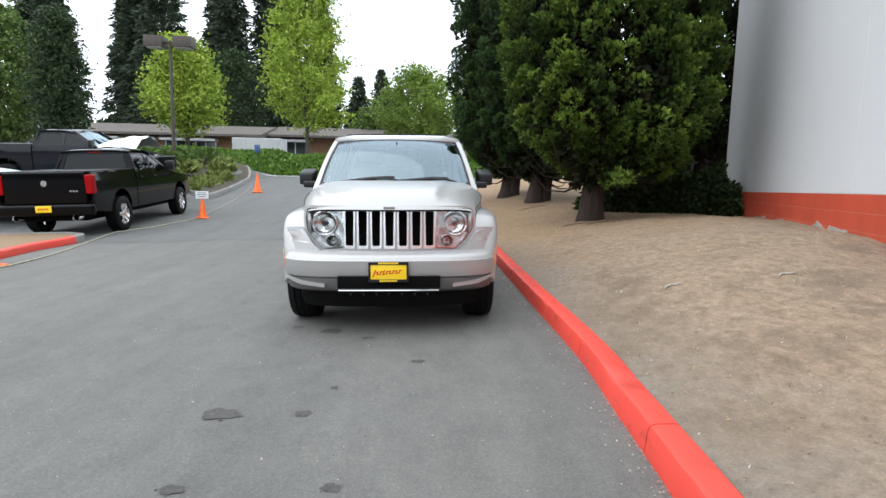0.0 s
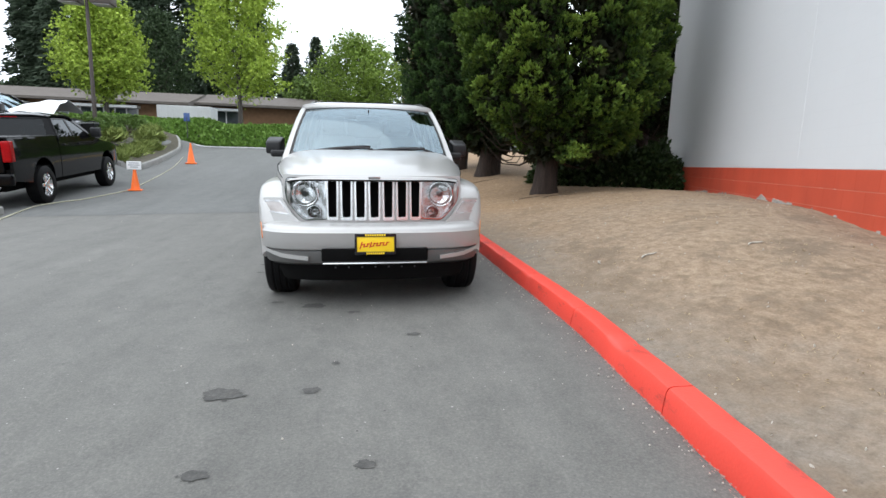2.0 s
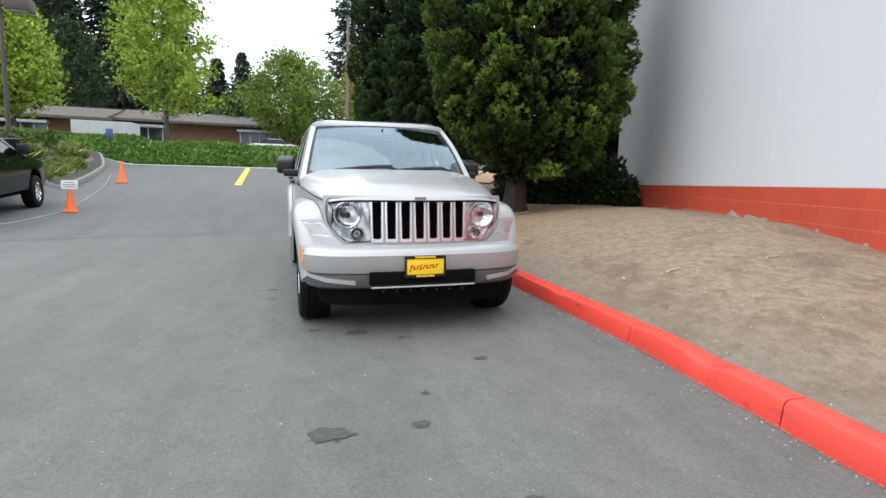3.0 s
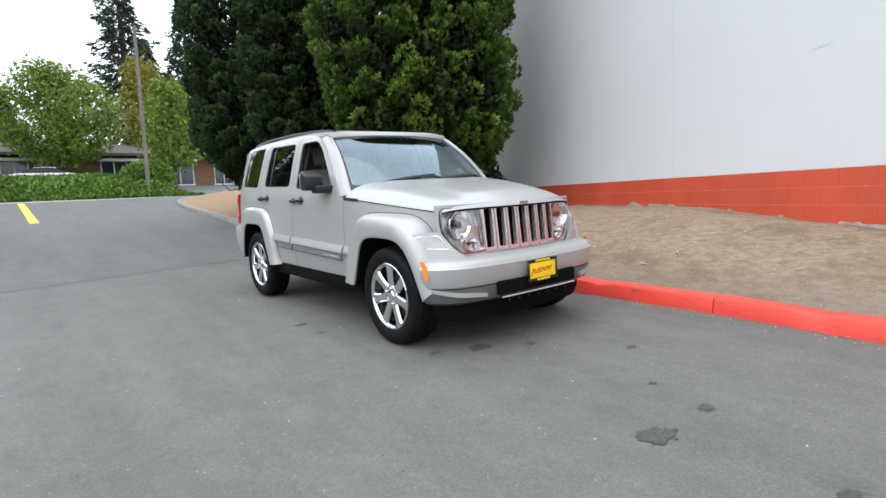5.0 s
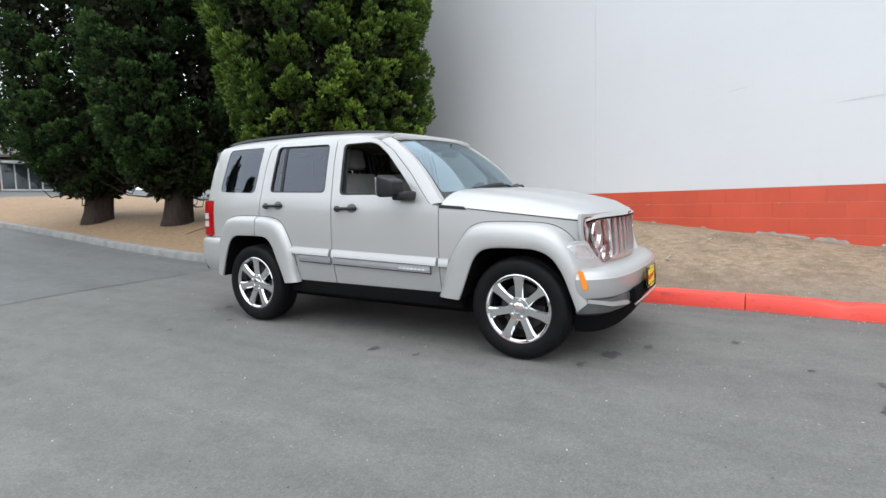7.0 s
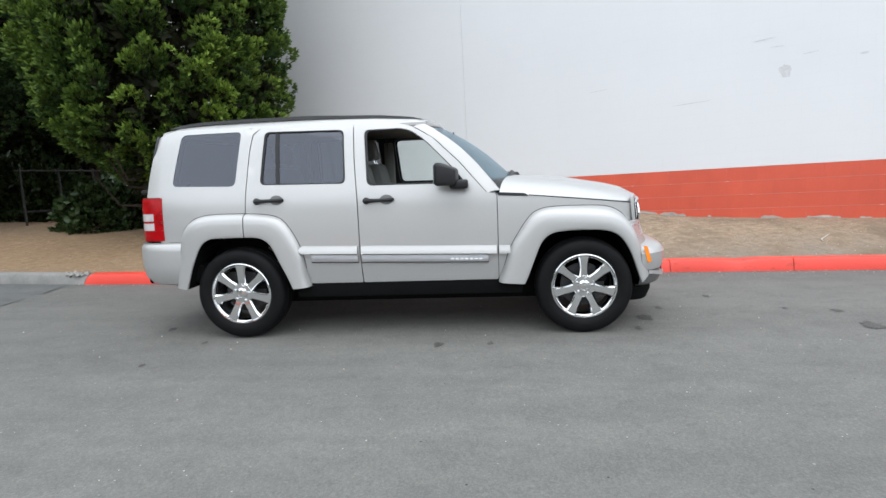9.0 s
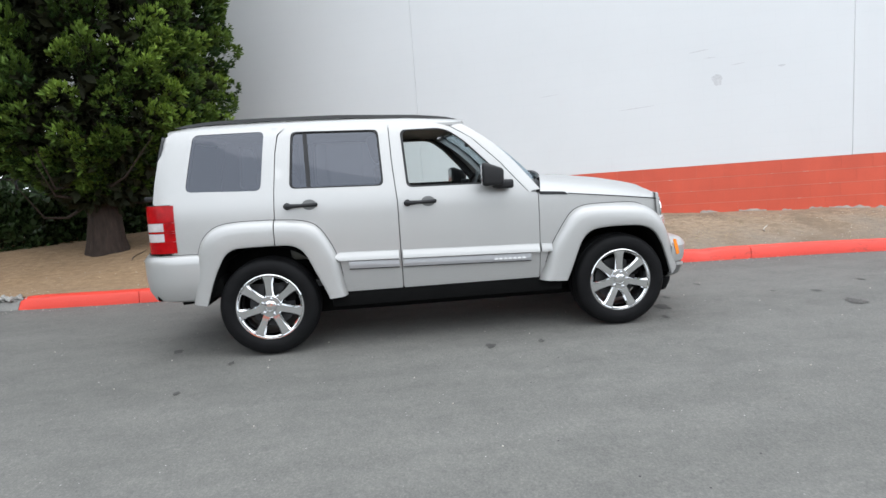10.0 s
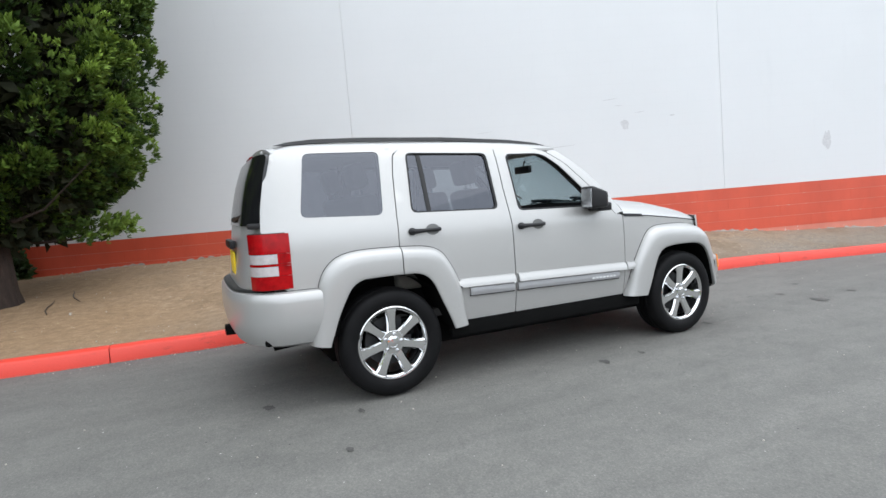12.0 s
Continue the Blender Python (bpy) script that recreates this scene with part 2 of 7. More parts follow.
ASPHALT = asphalt_material()
DIRT = dirt_material()
RED_KERB = painted_material("red_kerb_paint", (0.72, 0.060, 0.038), (0.33, 0.30, 0.27), 0.705, 0.5, scuff=0.75)
GREY_KERB = plain("kerb_concrete", (0.215, 0.210, 0.198), 0.9, 0, 0.25, 4, 50, 0.5)
WHITE_WALL = block_wall_material("white_wall_paint", (0.655, 0.663, 0.672), (0.48, 0.49, 0.51))
RED_BAND = painted_material("red_band_paint", (0.60, 0.085, 0.042), (0.62, 0.50, 0.46), 0.765, 0.5, 5.0, 60, 0.25, "World")
BAND_JOINT = painted_material("thin_red_joint_paint", (0.62, 0.20, 0.14), (0.60, 0.46, 0.40), 0.60, 0.6, 6.0, 60, 0.2, "World")
CONCRETE = plain("bare_concrete", (0.36, 0.34, 0.31), 0.95, 0, 0.3, 7, 60, 0.6)
SILVER = car_paint("silver_car_paint", (0.408, 0.404, 0.395), 0.36, 0.40)
# grey silver darkened, with the shade of down-facing parts put into the colour
SILVER_SHADED = plain("shaded_grey_silver", (0.125, 0.125, 0.122), 0.4, 0.4, 0.05)
CHROME = plain("chrome", (0.74, 0.745, 0.75), 0.10, 1.0, 0.03, 4, 30)
GRILLE_CHROME = plain("bright_grille_chrome", (0.80, 0.80, 0.80), 0.22, 0.8, 0.03, 4, 30)
TURN_LENS = plain("clear_lamp_lens", (0.42, 0.39, 0.375), 0.16, 0.2, 0.2, 22, 90, 0, 0.5)
SATIN_INSERT = plain("brushed_satin_insert", (0.34, 0.34, 0.345), 0.38, 0.7, 0.06, 8, 140)
SATIN_MARK = plain("satin_letter", (0.46, 0.46, 0.465), 0.38, 0.7, 0.05)
DULL_CHROME = plain("satin_silver_trim", (0.55, 0.55, 0.56), 0.25, 0.9, 0.04)
BLACK_PLASTIC = plain("black_plastic", (0.013, 0.013, 0.014), 0.42, 0, 0.2, 5, 200, 0.15, spec=0.3)
BLACK_GLOSS = plain("gloss_black", (0.010, 0.010, 0.011), 0.12, 0, 0.1)
MATT_BLACK = plain("matt_black", (0.0045, 0.0045, 0.0045), 0.9, 0, 0.2, spec=0.08)
RUBBER = plain("tyre_rubber", (0.0055, 0.0055, 0.006), 0.6, 0, 0.3, 9, 120, 0.3, spec=0.13)
DARK_METAL = plain("dark_cast_metal", (0.05, 0.05, 0.052), 0.55, 0.5, 0.2)
TRIM_GREY = plain("interior_grey", (0.30, 0.285, 0.255), 0.7, 0, 0.1)
TRIM_DARK = plain("interior_dark", (0.035, 0.034, 0.033), 0.65, 0, 0.15)
SEAT_CLOTH = plain("seat_leather", (0.20, 0.19, 0.17), 0.6, 0, 0.12, 10, 150, 0.2)
GLASS = glass_material("clear_glass", (0.86, 0.94, 0.93), 0.92, 0.06)
SCREEN_GLASS = glass_material("windscreen_glass", (0.84, 0.93, 0.95), 0.80, 0.135, (0.76, 0.88, 0.96))
TINT_GLASS = glass_material("tinted_glass", (0.40, 0.42, 0.44), 0.46, 0.085, (0.84, 0.88, 1.0))
LAMP_GLASS = glass_material("lamp_lens", (0.97, 0.98, 0.98), 0.97, 0.13)
REFLECTOR = plain("lamp_reflector", (0.62, 0.63, 0.645), 0.27, 0.7, 0.14, 40, 90)
LAMP_BACK = plain("lamp_housing", (0.60, 0.61, 0.62), 0.26, 0.75, 0.25, 26, 60)
BOWL = plain("lamp_bowl", (0.74, 0.75, 0.76), 0.13, 1.0, 0.12, 45, 90)
RED_LENS = plain("red_lens", (0.30, 0.003, 0.005), 0.22, 0, 0.35, 16, 60, 0, 0.0, spec=0.18)
WHITE_LENS = plain("white_lens", (0.44, 0.41, 0.41), 0.2, 0, 0.16, 24, 80, 0, 0.4)
AMBER_LENS = plain("amber_lens", (0.85, 0.23, 0.01), 0.15, 0, 0.1, 12, 60, 0, 1.0)
PLATE_YELLOW = plain("plate_yellow", (0.90, 0.62, 0.015), 0.4, 0, 0.03)
PLATE_RED = plain("plate_red", (0.55, 0.02, 0.01), 0.4, 0, 0.03)


# ---- helpers for building ----
def clamp01(v):
    return min(1.0, max(0.0, v))


def smooth(a, b, v):
    v = clamp01((v - a) / (b - a))
    return v * v * (3 - 2 * v)


def interp(table, v):
    return float(np.interp(v, [p[0] for p in table], [p[1] for p in table]))


def empty(name, m=None):
    ob = new(name)
    ob.empty_display_size = 0.1
    if m is not None:
        ob.matrix_world = m
    return ob


def finish(bm, name, material, shade=True, merge=0.0):
    if merge:
        bmesh.ops.remove_doubles(bm, verts=bm.verts, dist=merge)
    bmesh.ops.recalc_face_normals(bm, faces=bm.faces)
    me = bpy.data.meshes.new(name)
    bm.to_mesh(me)
    bm.free()
    for mm in material if isinstance(material, (list, tuple)) else [material]:
        me.materials.append(mm)
    if shade:
        me.shade_smooth()
        me.set_sharp_from_angle(angle=radians(38))
    return me


def part(name, bm, material, parent, label="", m=None, shade=True, merge=0.0):
    ob = new(name, finish(bm, name, material, shade, merge))
    ob.parent = parent
    if m is not None:
        ob.matrix_local = m
    return tagged(ob, label) if label else ob


def thing(name, bm, material, label, category, m=None, group="", kind="", shade=True, merge=0.0):
    ob = new(name, finish(bm, name, material, shade, merge))
    if m is not None:
        ob.matrix_world = m
    return tagged(ob, label, category, group, kind)


def add_box(bm, lo, hi, bevel=0.0, m=None, seg=2):
    c = [(a + b) / 2 for a, b in zip(lo, hi)]
    s = [max(1e-4, b - a) for a, b in zip(lo, hi)]
    mm = Matrix.Translation(c) @ Matrix.Diagonal((*s, 1))
    r = bmesh.ops.create_cube(bm, size=1.0, matrix=(m @ mm) if m is not None else mm)
    if bevel:
        es = list({e for v in r["verts"] for e in v.link_edges})
        bmesh.ops.bevel(bm, geom=es, offset=min(bevel, min(s) * 0.45), segments=seg, affect="EDGES", profile=0.6)
    return bm


def box(lo, hi, bevel=0.0, m=None, seg=2):
    return add_box(bmesh.new(), lo, hi, bevel, m, seg)


def add_tube(bm, pts, radius, sides=8, caps=True):
    """A tube along points; radius is a number or one for each point."""
    pts = [Vector(p) for p in pts]
    radii = radius if isinstance(radius, (list, tuple)) else [radius] * len(pts)
    rings = []
    for i, p in enumerate(pts):
        d = (pts[min(i + 1, len(pts) - 1)] - pts[max(i - 1, 0)]).normalized()
        a = d.orthogonal().normalized() if i == 0 else (rings_a - d * rings_a.dot(d)).normalized()
        rings_a = a
        b = d.cross(a)
        rings.append([bm.verts.new(p + radii[i] * (math.cos(t) * a + math.sin(t) * b)) for t in np.linspace(0, 2 * math.pi, sides, endpoint=False)])
    for r0, r1 in zip(rings, rings[1:]):
        for k in range(sides):
            bm.faces.new((r0[k], r0[(k + 1) % sides], r1[(k + 1) % sides], r1[k]))
    if caps:
        bm.faces.new(rings[0][::-1])
        bm.faces.new(rings[-1])
    return bm


def tube(pts, radius, sides=8, caps=True):
    return add_tube(bmesh.new(), pts, radius, sides, caps)


def add_lathe(bm, profile, sides=40, axis="x", m=None):
    """A profile of (along the axis, radius) turned round the axis."""
    rings = []
    for a, r in profile:
        ring = []
        for t in np.linspace(0, 2 * math.pi, sides, endpoint=False):
            c, s = r * math.cos(t), r * math.sin(t)
            p = Vector((a, c, s)) if axis == "x" else Vector((c, s, a)) if axis == "z" else Vector((c, a, s))
            ring.append(bm.verts.new(m @ p if m is not None else p))
        rings.append(ring)
    for r0, r1 in zip(rings, rings[1:]):
        for k in range(sides):
            bm.faces.new((r0[k], r0[(k + 1) % sides], r1[(k + 1) % sides], r1[k]))
    return bm


def lathe(profile, sides=40, axis="x", m=None):
    return add_lathe(bmesh.new(), profile, sides, axis, m)


def add_grid(bm, fn, us, vs):
    """A sheet from fn(u, v) -> point over two rows of parameters."""
    rows = [[bm.verts.new(fn(u, v)) for v in vs] for u in us]
    for r0, r1 in zip(rows, rows[1:]):
        for k in range(len(vs) - 1):
            bm.faces.new((r0[k], r1[k], r1[k + 1], r0[k + 1]))
    return rows


def thick_grid(fn, us, vs, off):
    """A sheet with a second skin at offset off (a vector) and closed rims."""
    bm = bmesh.new()
    off = Vector(off)
    a = add_grid(bm, fn, us, vs)
    b = add_grid(bm, lambda u, v: Vector(fn(u, v)) + off, us, vs)
    for i in range(len(us) - 1):
        for k in (0, len(vs) - 1):
            bm.faces.new((a[i][k], a[i + 1][k], b[i + 1][k], b[i][k]))
    for k in range(len(vs) - 1):
        for i in (0, len(us) - 1):
            bm.faces.new((a[i][k], a[i][k + 1], b[i][k + 1], b[i][k]))
    return bm


def rounded(pts, r, seg=4):
    """A polygon with its corners rounded by about r."""
    out, n = [], len(pts)
    for i in range(n):
        p0, p, p1 = Vector(pts[i - 1]), Vector(pts[i]), Vector(pts[(i + 1) % n])
        a, b = p0 - p, p1 - p
        k = min(r, a.length * 0.45, b.length * 0.45)
        s, e = p + a.normalized() * k, p + b.normalized() * k
        for t in np.linspace(0, 1, seg + 1):
            q = s * (1 - t) ** 2 + p * 2 * t * (1 - t) + e * t * t
            out.append((q.x, q.y))
    return out


def densify(pts, step):
    out = []
    for i, p in enumerate(pts):
        q = pts[(i + 1) % len(pts)]
        k = max(1, int(math.hypot(q[0] - p[0], q[1] - p[1]) / step))
        out += [(p[0] + (q[0] - p[0]) * j / k, p[1] + (q[1] - p[1]) * j / k) for j in range(k)]
    return out


def inside(p, poly):
    hit, (x, y) = False, p
    for i in range(len(poly)):
        (x0, y0), (x1, y1) = poly[i - 1], poly[i]
        if (y0 > y) != (y1 > y) and x < (x1 - x0) * (y - y0) / (y1 - y0) + x0:
            hit = not hit
    return hit


def sheet(outline, holes, fn, step=0.07, thick=0.02):
    """A curved panel: an outline with holes in two parameters, laid on fn(u, v, depth) -> point, with rims of that thickness."""
    from mathutils.geometry import delaunay_2d_cdt
    loops = [densify(outline, step)] + [densify(h, step) for h in holes]
    pts, edges = [], []
    for lp in loops:
        k = len(pts)
        pts += [Vector(p) for p in lp]
        edges += [(k + i, k + (i + 1) % len(lp)) for i in range(len(lp))]
    us, vs = [p[0] for p in loops[0]], [p[1] for p in loops[0]]
    for u in np.arange(min(us) + step / 2, max(us), step):
        for v in np.arange(min(vs) + step / 2, max(vs), step):
            if inside((u, v), loops[0]) and not any(inside((u, v), h) for h in loops[1:]):
                if min((Vector((u, v)) - q).length for q in pts) > step * 0.4:
                    pts.append(Vector((u, v)))
    vco, _, faces, _, _, _ = delaunay_2d_cdt(pts, edges, [], 0, 1e-6)
    bm = bmesh.new()
    top = [bm.verts.new(fn(p.x, p.y, 0.0)) for p in vco]
    low = {}
    count = {}
    for f in faces:
        c = sum((vco[i] for i in f), Vector((0, 0))) / len(f)
        if inside(c, loops[0]) and not any(inside(c, h) for h in loops[1:]):
            bm.faces.new([top[i] for i in f])
            for a, b in zip(f, f[1:] + f[:1]):
                count.setdefault(tuple(sorted((a, b))), []).append((a, b))
    if thick:
        for key, uses in count.items():
            if len(uses) == 1:
                a, b = uses[0]
                for i in (a, b):
                    if i not in low:
                        low[i] = bm.verts.new(fn(vco[i].x, vco[i].y, thick))
                bm.faces.new((top[b], top[a], low[a], low[b]))
    for v in [v for v in bm.verts if not v.link_faces]:
        bm.verts.remove(v)
    return bm


# ---- ground ----
def sp(v, w):
    return w * math.log(1 + math.exp(min(v / w, 40))) if v / w < 40 else v


def ground_z(x, y):
    """The paved ground: falls gently away from the kerb, climbs beyond the parked car."""
    xc = max(-10.0, min(3.0, x))
    cross = 0.0175 * (max(xc, -0.85) + 0.85) + 0.034 * smooth(0.85, 1.30, xc) + 0.036 * min(0, xc + 0.85)
    z = 0.012 * max(-30, y) + 0.052 * sp(y - 7, 1.5) + cross * (1 - 0.75 * smooth(10, 28, y))
    z += 0.62 * max(smooth(-9.0, -10.4, x) * smooth(7.5, 11.5, y) * smooth(34, 28, y), smooth(-7.4, -8.6, x) * smooth(12.4, 13.3, y) * smooth(16.0, 15.0, y))
    return min(z, 3.6 + 0.01 * (y - 60)) if y > 60 else z


KERB = [(-2.2, -30), (-1.0, -16), (-0.35, -11), (0.52, -6.8), (1.03, -4.6), (1.165, -3.7), (1.232, -2.9), (1.275, -2.25), (1.325, -1.6), (1.340, -0.9), (1.338, 0.5), (1.345, 2.0), (1.37, 4.0), (1.43, 6.0), (1.60, 9.0), (1.85, 12.0), (2.08, 15.0), (2.32, 19.0), (2.75, 23.0), (3.5, 26.5), (4.9, 29.4), (7.6, 31.6), (12, 33.2), (30, 36)]


def curve_points(ctrl, step):
    """A smooth line through control points."""
    out = []
    for i in range(len(ctrl) - 1):
        p0, p1, p2, p3 = (Vector(ctrl[min(max(j, 0), len(ctrl) - 1)]) for j in (i - 1, i, i + 1, i + 2))
        k = max(2, int((p2 - p1).length / step))
        for t in np.arange(k) / k:
            out.append(0.5 * (2 * p1 + (p2 - p0) * t + (2 * p0 - 5 * p1 + 4 * p2 - p3) * t * t + (3 * p1 - p0 - 3 * p2 + p3) * t ** 3))
    return out + [Vector(ctrl[-1])]


def axis_steps(near, far, step, grow=1.25):
    vals, d, v = list(np.arange(-near, near + 1e-6, step)), step, near
    while v < far:
        d *= grow
        v += d
        vals = [-v] + vals + [v]
    return vals


bm = bmesh.new()
gx, gy = axis_steps(12, 900, 0.5), [v + 10 for v in axis_steps(26, 900, 0.5)]
add_grid(bm, lambda u, v: (u, v, ground_z(u, v)), gx, gy)
thing("ground", bm, ASPHALT, "worn grey asphalt drive with speckled aggregate", "ground", kind="structure")

# wall line: origin, direction along it, and its base height
WALL_O, WALL_A = Vector((3.339, -3.554)), math.atan2(0.933, 0.36)
WALL_D = Vector((math.cos(WALL_A), math.sin(WALL_A)))
WALL_END = 13.25
BASE = [(-20, -0.15), (-14, 0.05), (-8.2, 0.22), (-5, 0.40), (-2.4, 0.47), (-1.2, 0.60), (0, 0.70), (1.0, 0.76), (3.1, 0.76), (6, 0.68), (9, 0.74), (14, 1.0)]


def wall_x(y):
    return WALL_O.x + (y - WALL_O.y) * WALL_D.x / WALL_D.y


KERB_LINE = curve_points(KERB, 0.5)
KY = [(p.y, p.x) for p in KERB_LINE]


def kerb_x(y):
    return interp(KY, y)


def dirt_z(x, y):
    k = x - kerb_x(y) - 0.15
    kt = ground_z(kerb_x(y), y) + 0.119
    w = max(0.6, wall_x(min(y, 9)) - kerb_x(y) - 0.15)
    u = clamp01(k / w)
    near = kt + (interp(BASE, y) - kt) * (0.35 * u + 0.65 * smooth(0.0, 0.85, u)) + 0.10 * math.sin(math.pi * u) * smooth(-5, 0, y)
    far = kt + 0.27 * smooth(0.1, 2.4, k) + 0.012 * max(0, k)
    z = near + (far - near) * smooth(4.5, 9.5, y)
    q = Vector((x, y, 0))
    lump = 0.030 * noise.noise(q * 1.1) + 0.014 * noise.noise(q * 3.7) + 0.006 * noise.noise(q * 11)
    return max(z + lump * smooth(0.0, 0.35, k), ground_z(x, y) + 0.05)


bm = bmesh.new()
ys = sorted(set([round(v, 2) for v in np.arange(-9, 8, 0.11)] + [round(v, 2) for v in np.arange(8, 26, 0.3)] + list(range(-28, -9)) + [26.2, 27, 27.8, 28.5, 29.2]))
us = [0, 0.012, 0.03, 0.05, 0.075, 0.1] + list(np.linspace(0.125, 1.0, 34))


def dirt_point(u, v):
    x0 = kerb_x(v) + 0.12
    reach = max(0.8, wall_x(v) + 0.35 - x0) if v < 8.6 else 8.2
    x = x0 + u * reach
    return (x, v, dirt_z(x, v))


add_grid(bm, dirt_point, us, ys)
thing("dirt_verge", bm, DIRT, "dry trampled earth and straw-coloured dead grass bank", "ground", kind="structure")


# ---- kerb: cast lengths with open joints ----
def kerb_mesh(pts, name, material, height=0.13, width=0.158, z_of=ground_z, sign=1, chips=()):
    """One cast length; chips: where along y its edge is broken, how deep and how wide."""
    prof = [(0.0, -0.12), (0.0, 0.0), (0.012, height * 0.78), (0.022, height * 0.93), (0.042, height), (width - 0.02, height + 0.004), (width, height - 0.012), (width, -0.12)]
    bm, rings = bmesh.new(), []
    for i, p in enumerate(pts):
        d = (pts[min(i + 1, len(pts) - 1)] - pts[max(i - 1, 0)]).normalized()
        n = Vector((d.y, -d.x)) * sign
        z = z_of(p.x, p.y)
        wob = 0.006 * noise.noise(Vector((p.x * 2, p.y * 2, 3))) + 0.004 * noise.noise(Vector((p.x * 9, p.y * 9, 7)))
        chip = sum(dip * math.exp(-((p.y - at) / wide) ** 2) for at, dip, wide in chips)
        ring = []
        for k, (o, h) in enumerate(prof):
            q = p + n * (o + (wob if k < 5 else 0) + (chip * 0.6 if 1 < k < 5 else 0))
            ring.append(bm.verts.new((q.x, q.y, z + h + (wob * 0.8 - chip * (1 if k < 5 else 0.4) if 1 < k < 6 else 0))))
        rings.append(ring)
    for r0, r1 in zip(rings, rings[1:]):
        for k in range(len(prof) - 1):
            bm.faces.new((r0[k], r1[k], r1[k + 1], r0[k + 1]))
    bm.faces.new(rings[0])
    bm.faces.new(rings[-1][::-1])
    return finish(bm, name, material)


def at_y(line, y):
    return Vector((float(np.interp(y, [p.y for p in line], [p.x for p in line])), y))


def build_kerb(name, label, ctrl, cuts, red_range, sign=1, z_of=ground_z):
    """Cut at the given values of y; lengths whose middle lies in red_range are painted red."""
    root = tagged(empty(name), label, "kerb", kind="structure")
    line = curve_points(ctrl, 0.06)
    for a, b in zip(cuts, cuts[1:]):
        seg = [at_y(line, a + 0.004)] + [p for p in line if a + 0.02 <= p.y <= b - 0.02] + [at_y(line, b - 0.004)]
        if len(seg) < 3:
            continue
        red = red_range[0] < (a + b) / 2 < red_range[1]
        ob = new("kerb_length", kerb_mesh(seg, "kerb_length", RED_KERB if red else GREY_KERB, z_of=z_of, sign=sign, chips=((-2.05, 0.030, 0.10), (-1.30, 0.012, 0.05), (-0.25, 0.016, 0.07), (3.1, 0.012, 0.08), (5.94, 0.055, 0.11), (6.12, 0.03, 0.06))))
        ob.parent = root
    return root


build_kerb("kerb", "concrete kerb painted bright red, bare grey further along", KERB, [-30, -20, -15, -10.4, -7.4, -4.35, -2.62, -1.33, 1.7, 4.6, 5.89, 8.0, 10.4, 13.4, 16.4, 19.4, 22.4, 25.0, 27.5, 29.5, 31.5, 33.2, 36], (-40, 5.7))

# ---- white wall with red band ----
WALL_TOP, BAND_Z = 7.2, 1.195
wall = tagged(empty("wall_east", pose(WALL_O.x, WALL_O.y, 0, 0, 0, math.degrees(WALL_A))), "white painted block wall with a brick-red band along its foot", "wall", kind="structure")


def wall_panel(s0, s1, z0, z1, material, name, y0=0.0):
    part(name, box((s0, -0.32, z0), (s1, y0, z1), 0.004, None, 1), material, wall, shade=False)


JOINTS = [-8.2, -1.85, 4.95, WALL_END]
for s0, s1 in zip(JOINTS, JOINTS[1:]):
    wall_panel(s0 + 0.0015, s1 - 0.0015, BAND_Z, WALL_TOP, WHITE_WALL, "wall_panel")
    wall_panel(s0 + 0.0015, s1 - 0.0015, -0.8, BAND_Z - 0.0006, BAND_JOINT, "wall_band", -0.0005)
part("wall_core", box((-8.1, -0.30, -0.7), (WALL_END - 0.05, -0.02, WALL_TOP - 0.05)), CONCRETE, wall, shade=False)
# the return of the wall beyond its corner
part("wall_return", box((WALL_END - 0.32, -14.0, BAND_Z), (WALL_END, -0.33, WALL_TOP)), WHITE_WALL, wall, shade=False)
part("wall_return_band", box((WALL_END - 0.32, -14.0, -0.8), (WALL_END + 0.0015, -0.33, BAND_Z - 0.0006)), RED_BAND, wall, shade=False)
part("wall_end", box((-8.2, -14.0, -0.8), (-7.9, -0.33, WALL_TOP)), WHITE_WALL, wall, shade=False)
# flaked footing where the paint has come off above the soil
bm = bmesh.new()
prev = None
for s in np.arange(-7.6, 12.6, 0.022):
    q = noise.noise(Vector((s * 0.8, 2, 0))) + 0.7 * noise.noise(Vector((s * 3.1, 5, 0))) + 0.5 * noise.noise(Vector((s * 11, 9, 0)))
    p = WALL_O + WALL_D * s
    zz = dirt_z(p.x - 0.05, p.y)
    h = 0.008 + 0.075 * max(0, q)
    col = [bm.verts.new((s, -0.01, zz - 0.15)), bm.verts.new((s, 0.010 + 0.004 * q, zz - 0.15)), bm.verts.new((s, 0.009 + 0.004 * q, zz + h)), bm.verts.new((s, -0.01, zz + h + 0.004))]
    if q > 0.02 and prev:
        for k in range(3):
            bm.faces.new((prev[k], col[k], col[k + 1], prev[k + 1]))
    prev = col if q > 0.02 else None
for v in [v for v in bm.verts if not v.link_faces]:
    bm.verts.remove(v)
part("footing_flake", bm, CONCRETE, wall, "bare flaked concrete footing", shade=False)


# ---- the silver four-door sport utility car ----
HALF = [(0.28, 0.78), (0.42, 0.815), (0.55, 0.842), (0.70, 0.856), (0.90, 0.855), (1.05, 0.848), (1.13, 0.838), (1.18, 0.822), (1.25, 0.803), (1.45, 0.747), (1.60, 0.698), (1.66, 0.668), (1.70, 0.640), (1.75, 0.60)]
TAIL = [(0.60, 3.57), (0.80, 3.56), (1.16, 3.52), (1.30, 3.495), (1.47, 3.455), (1.64, 3.395), (1.70, 3.35)]


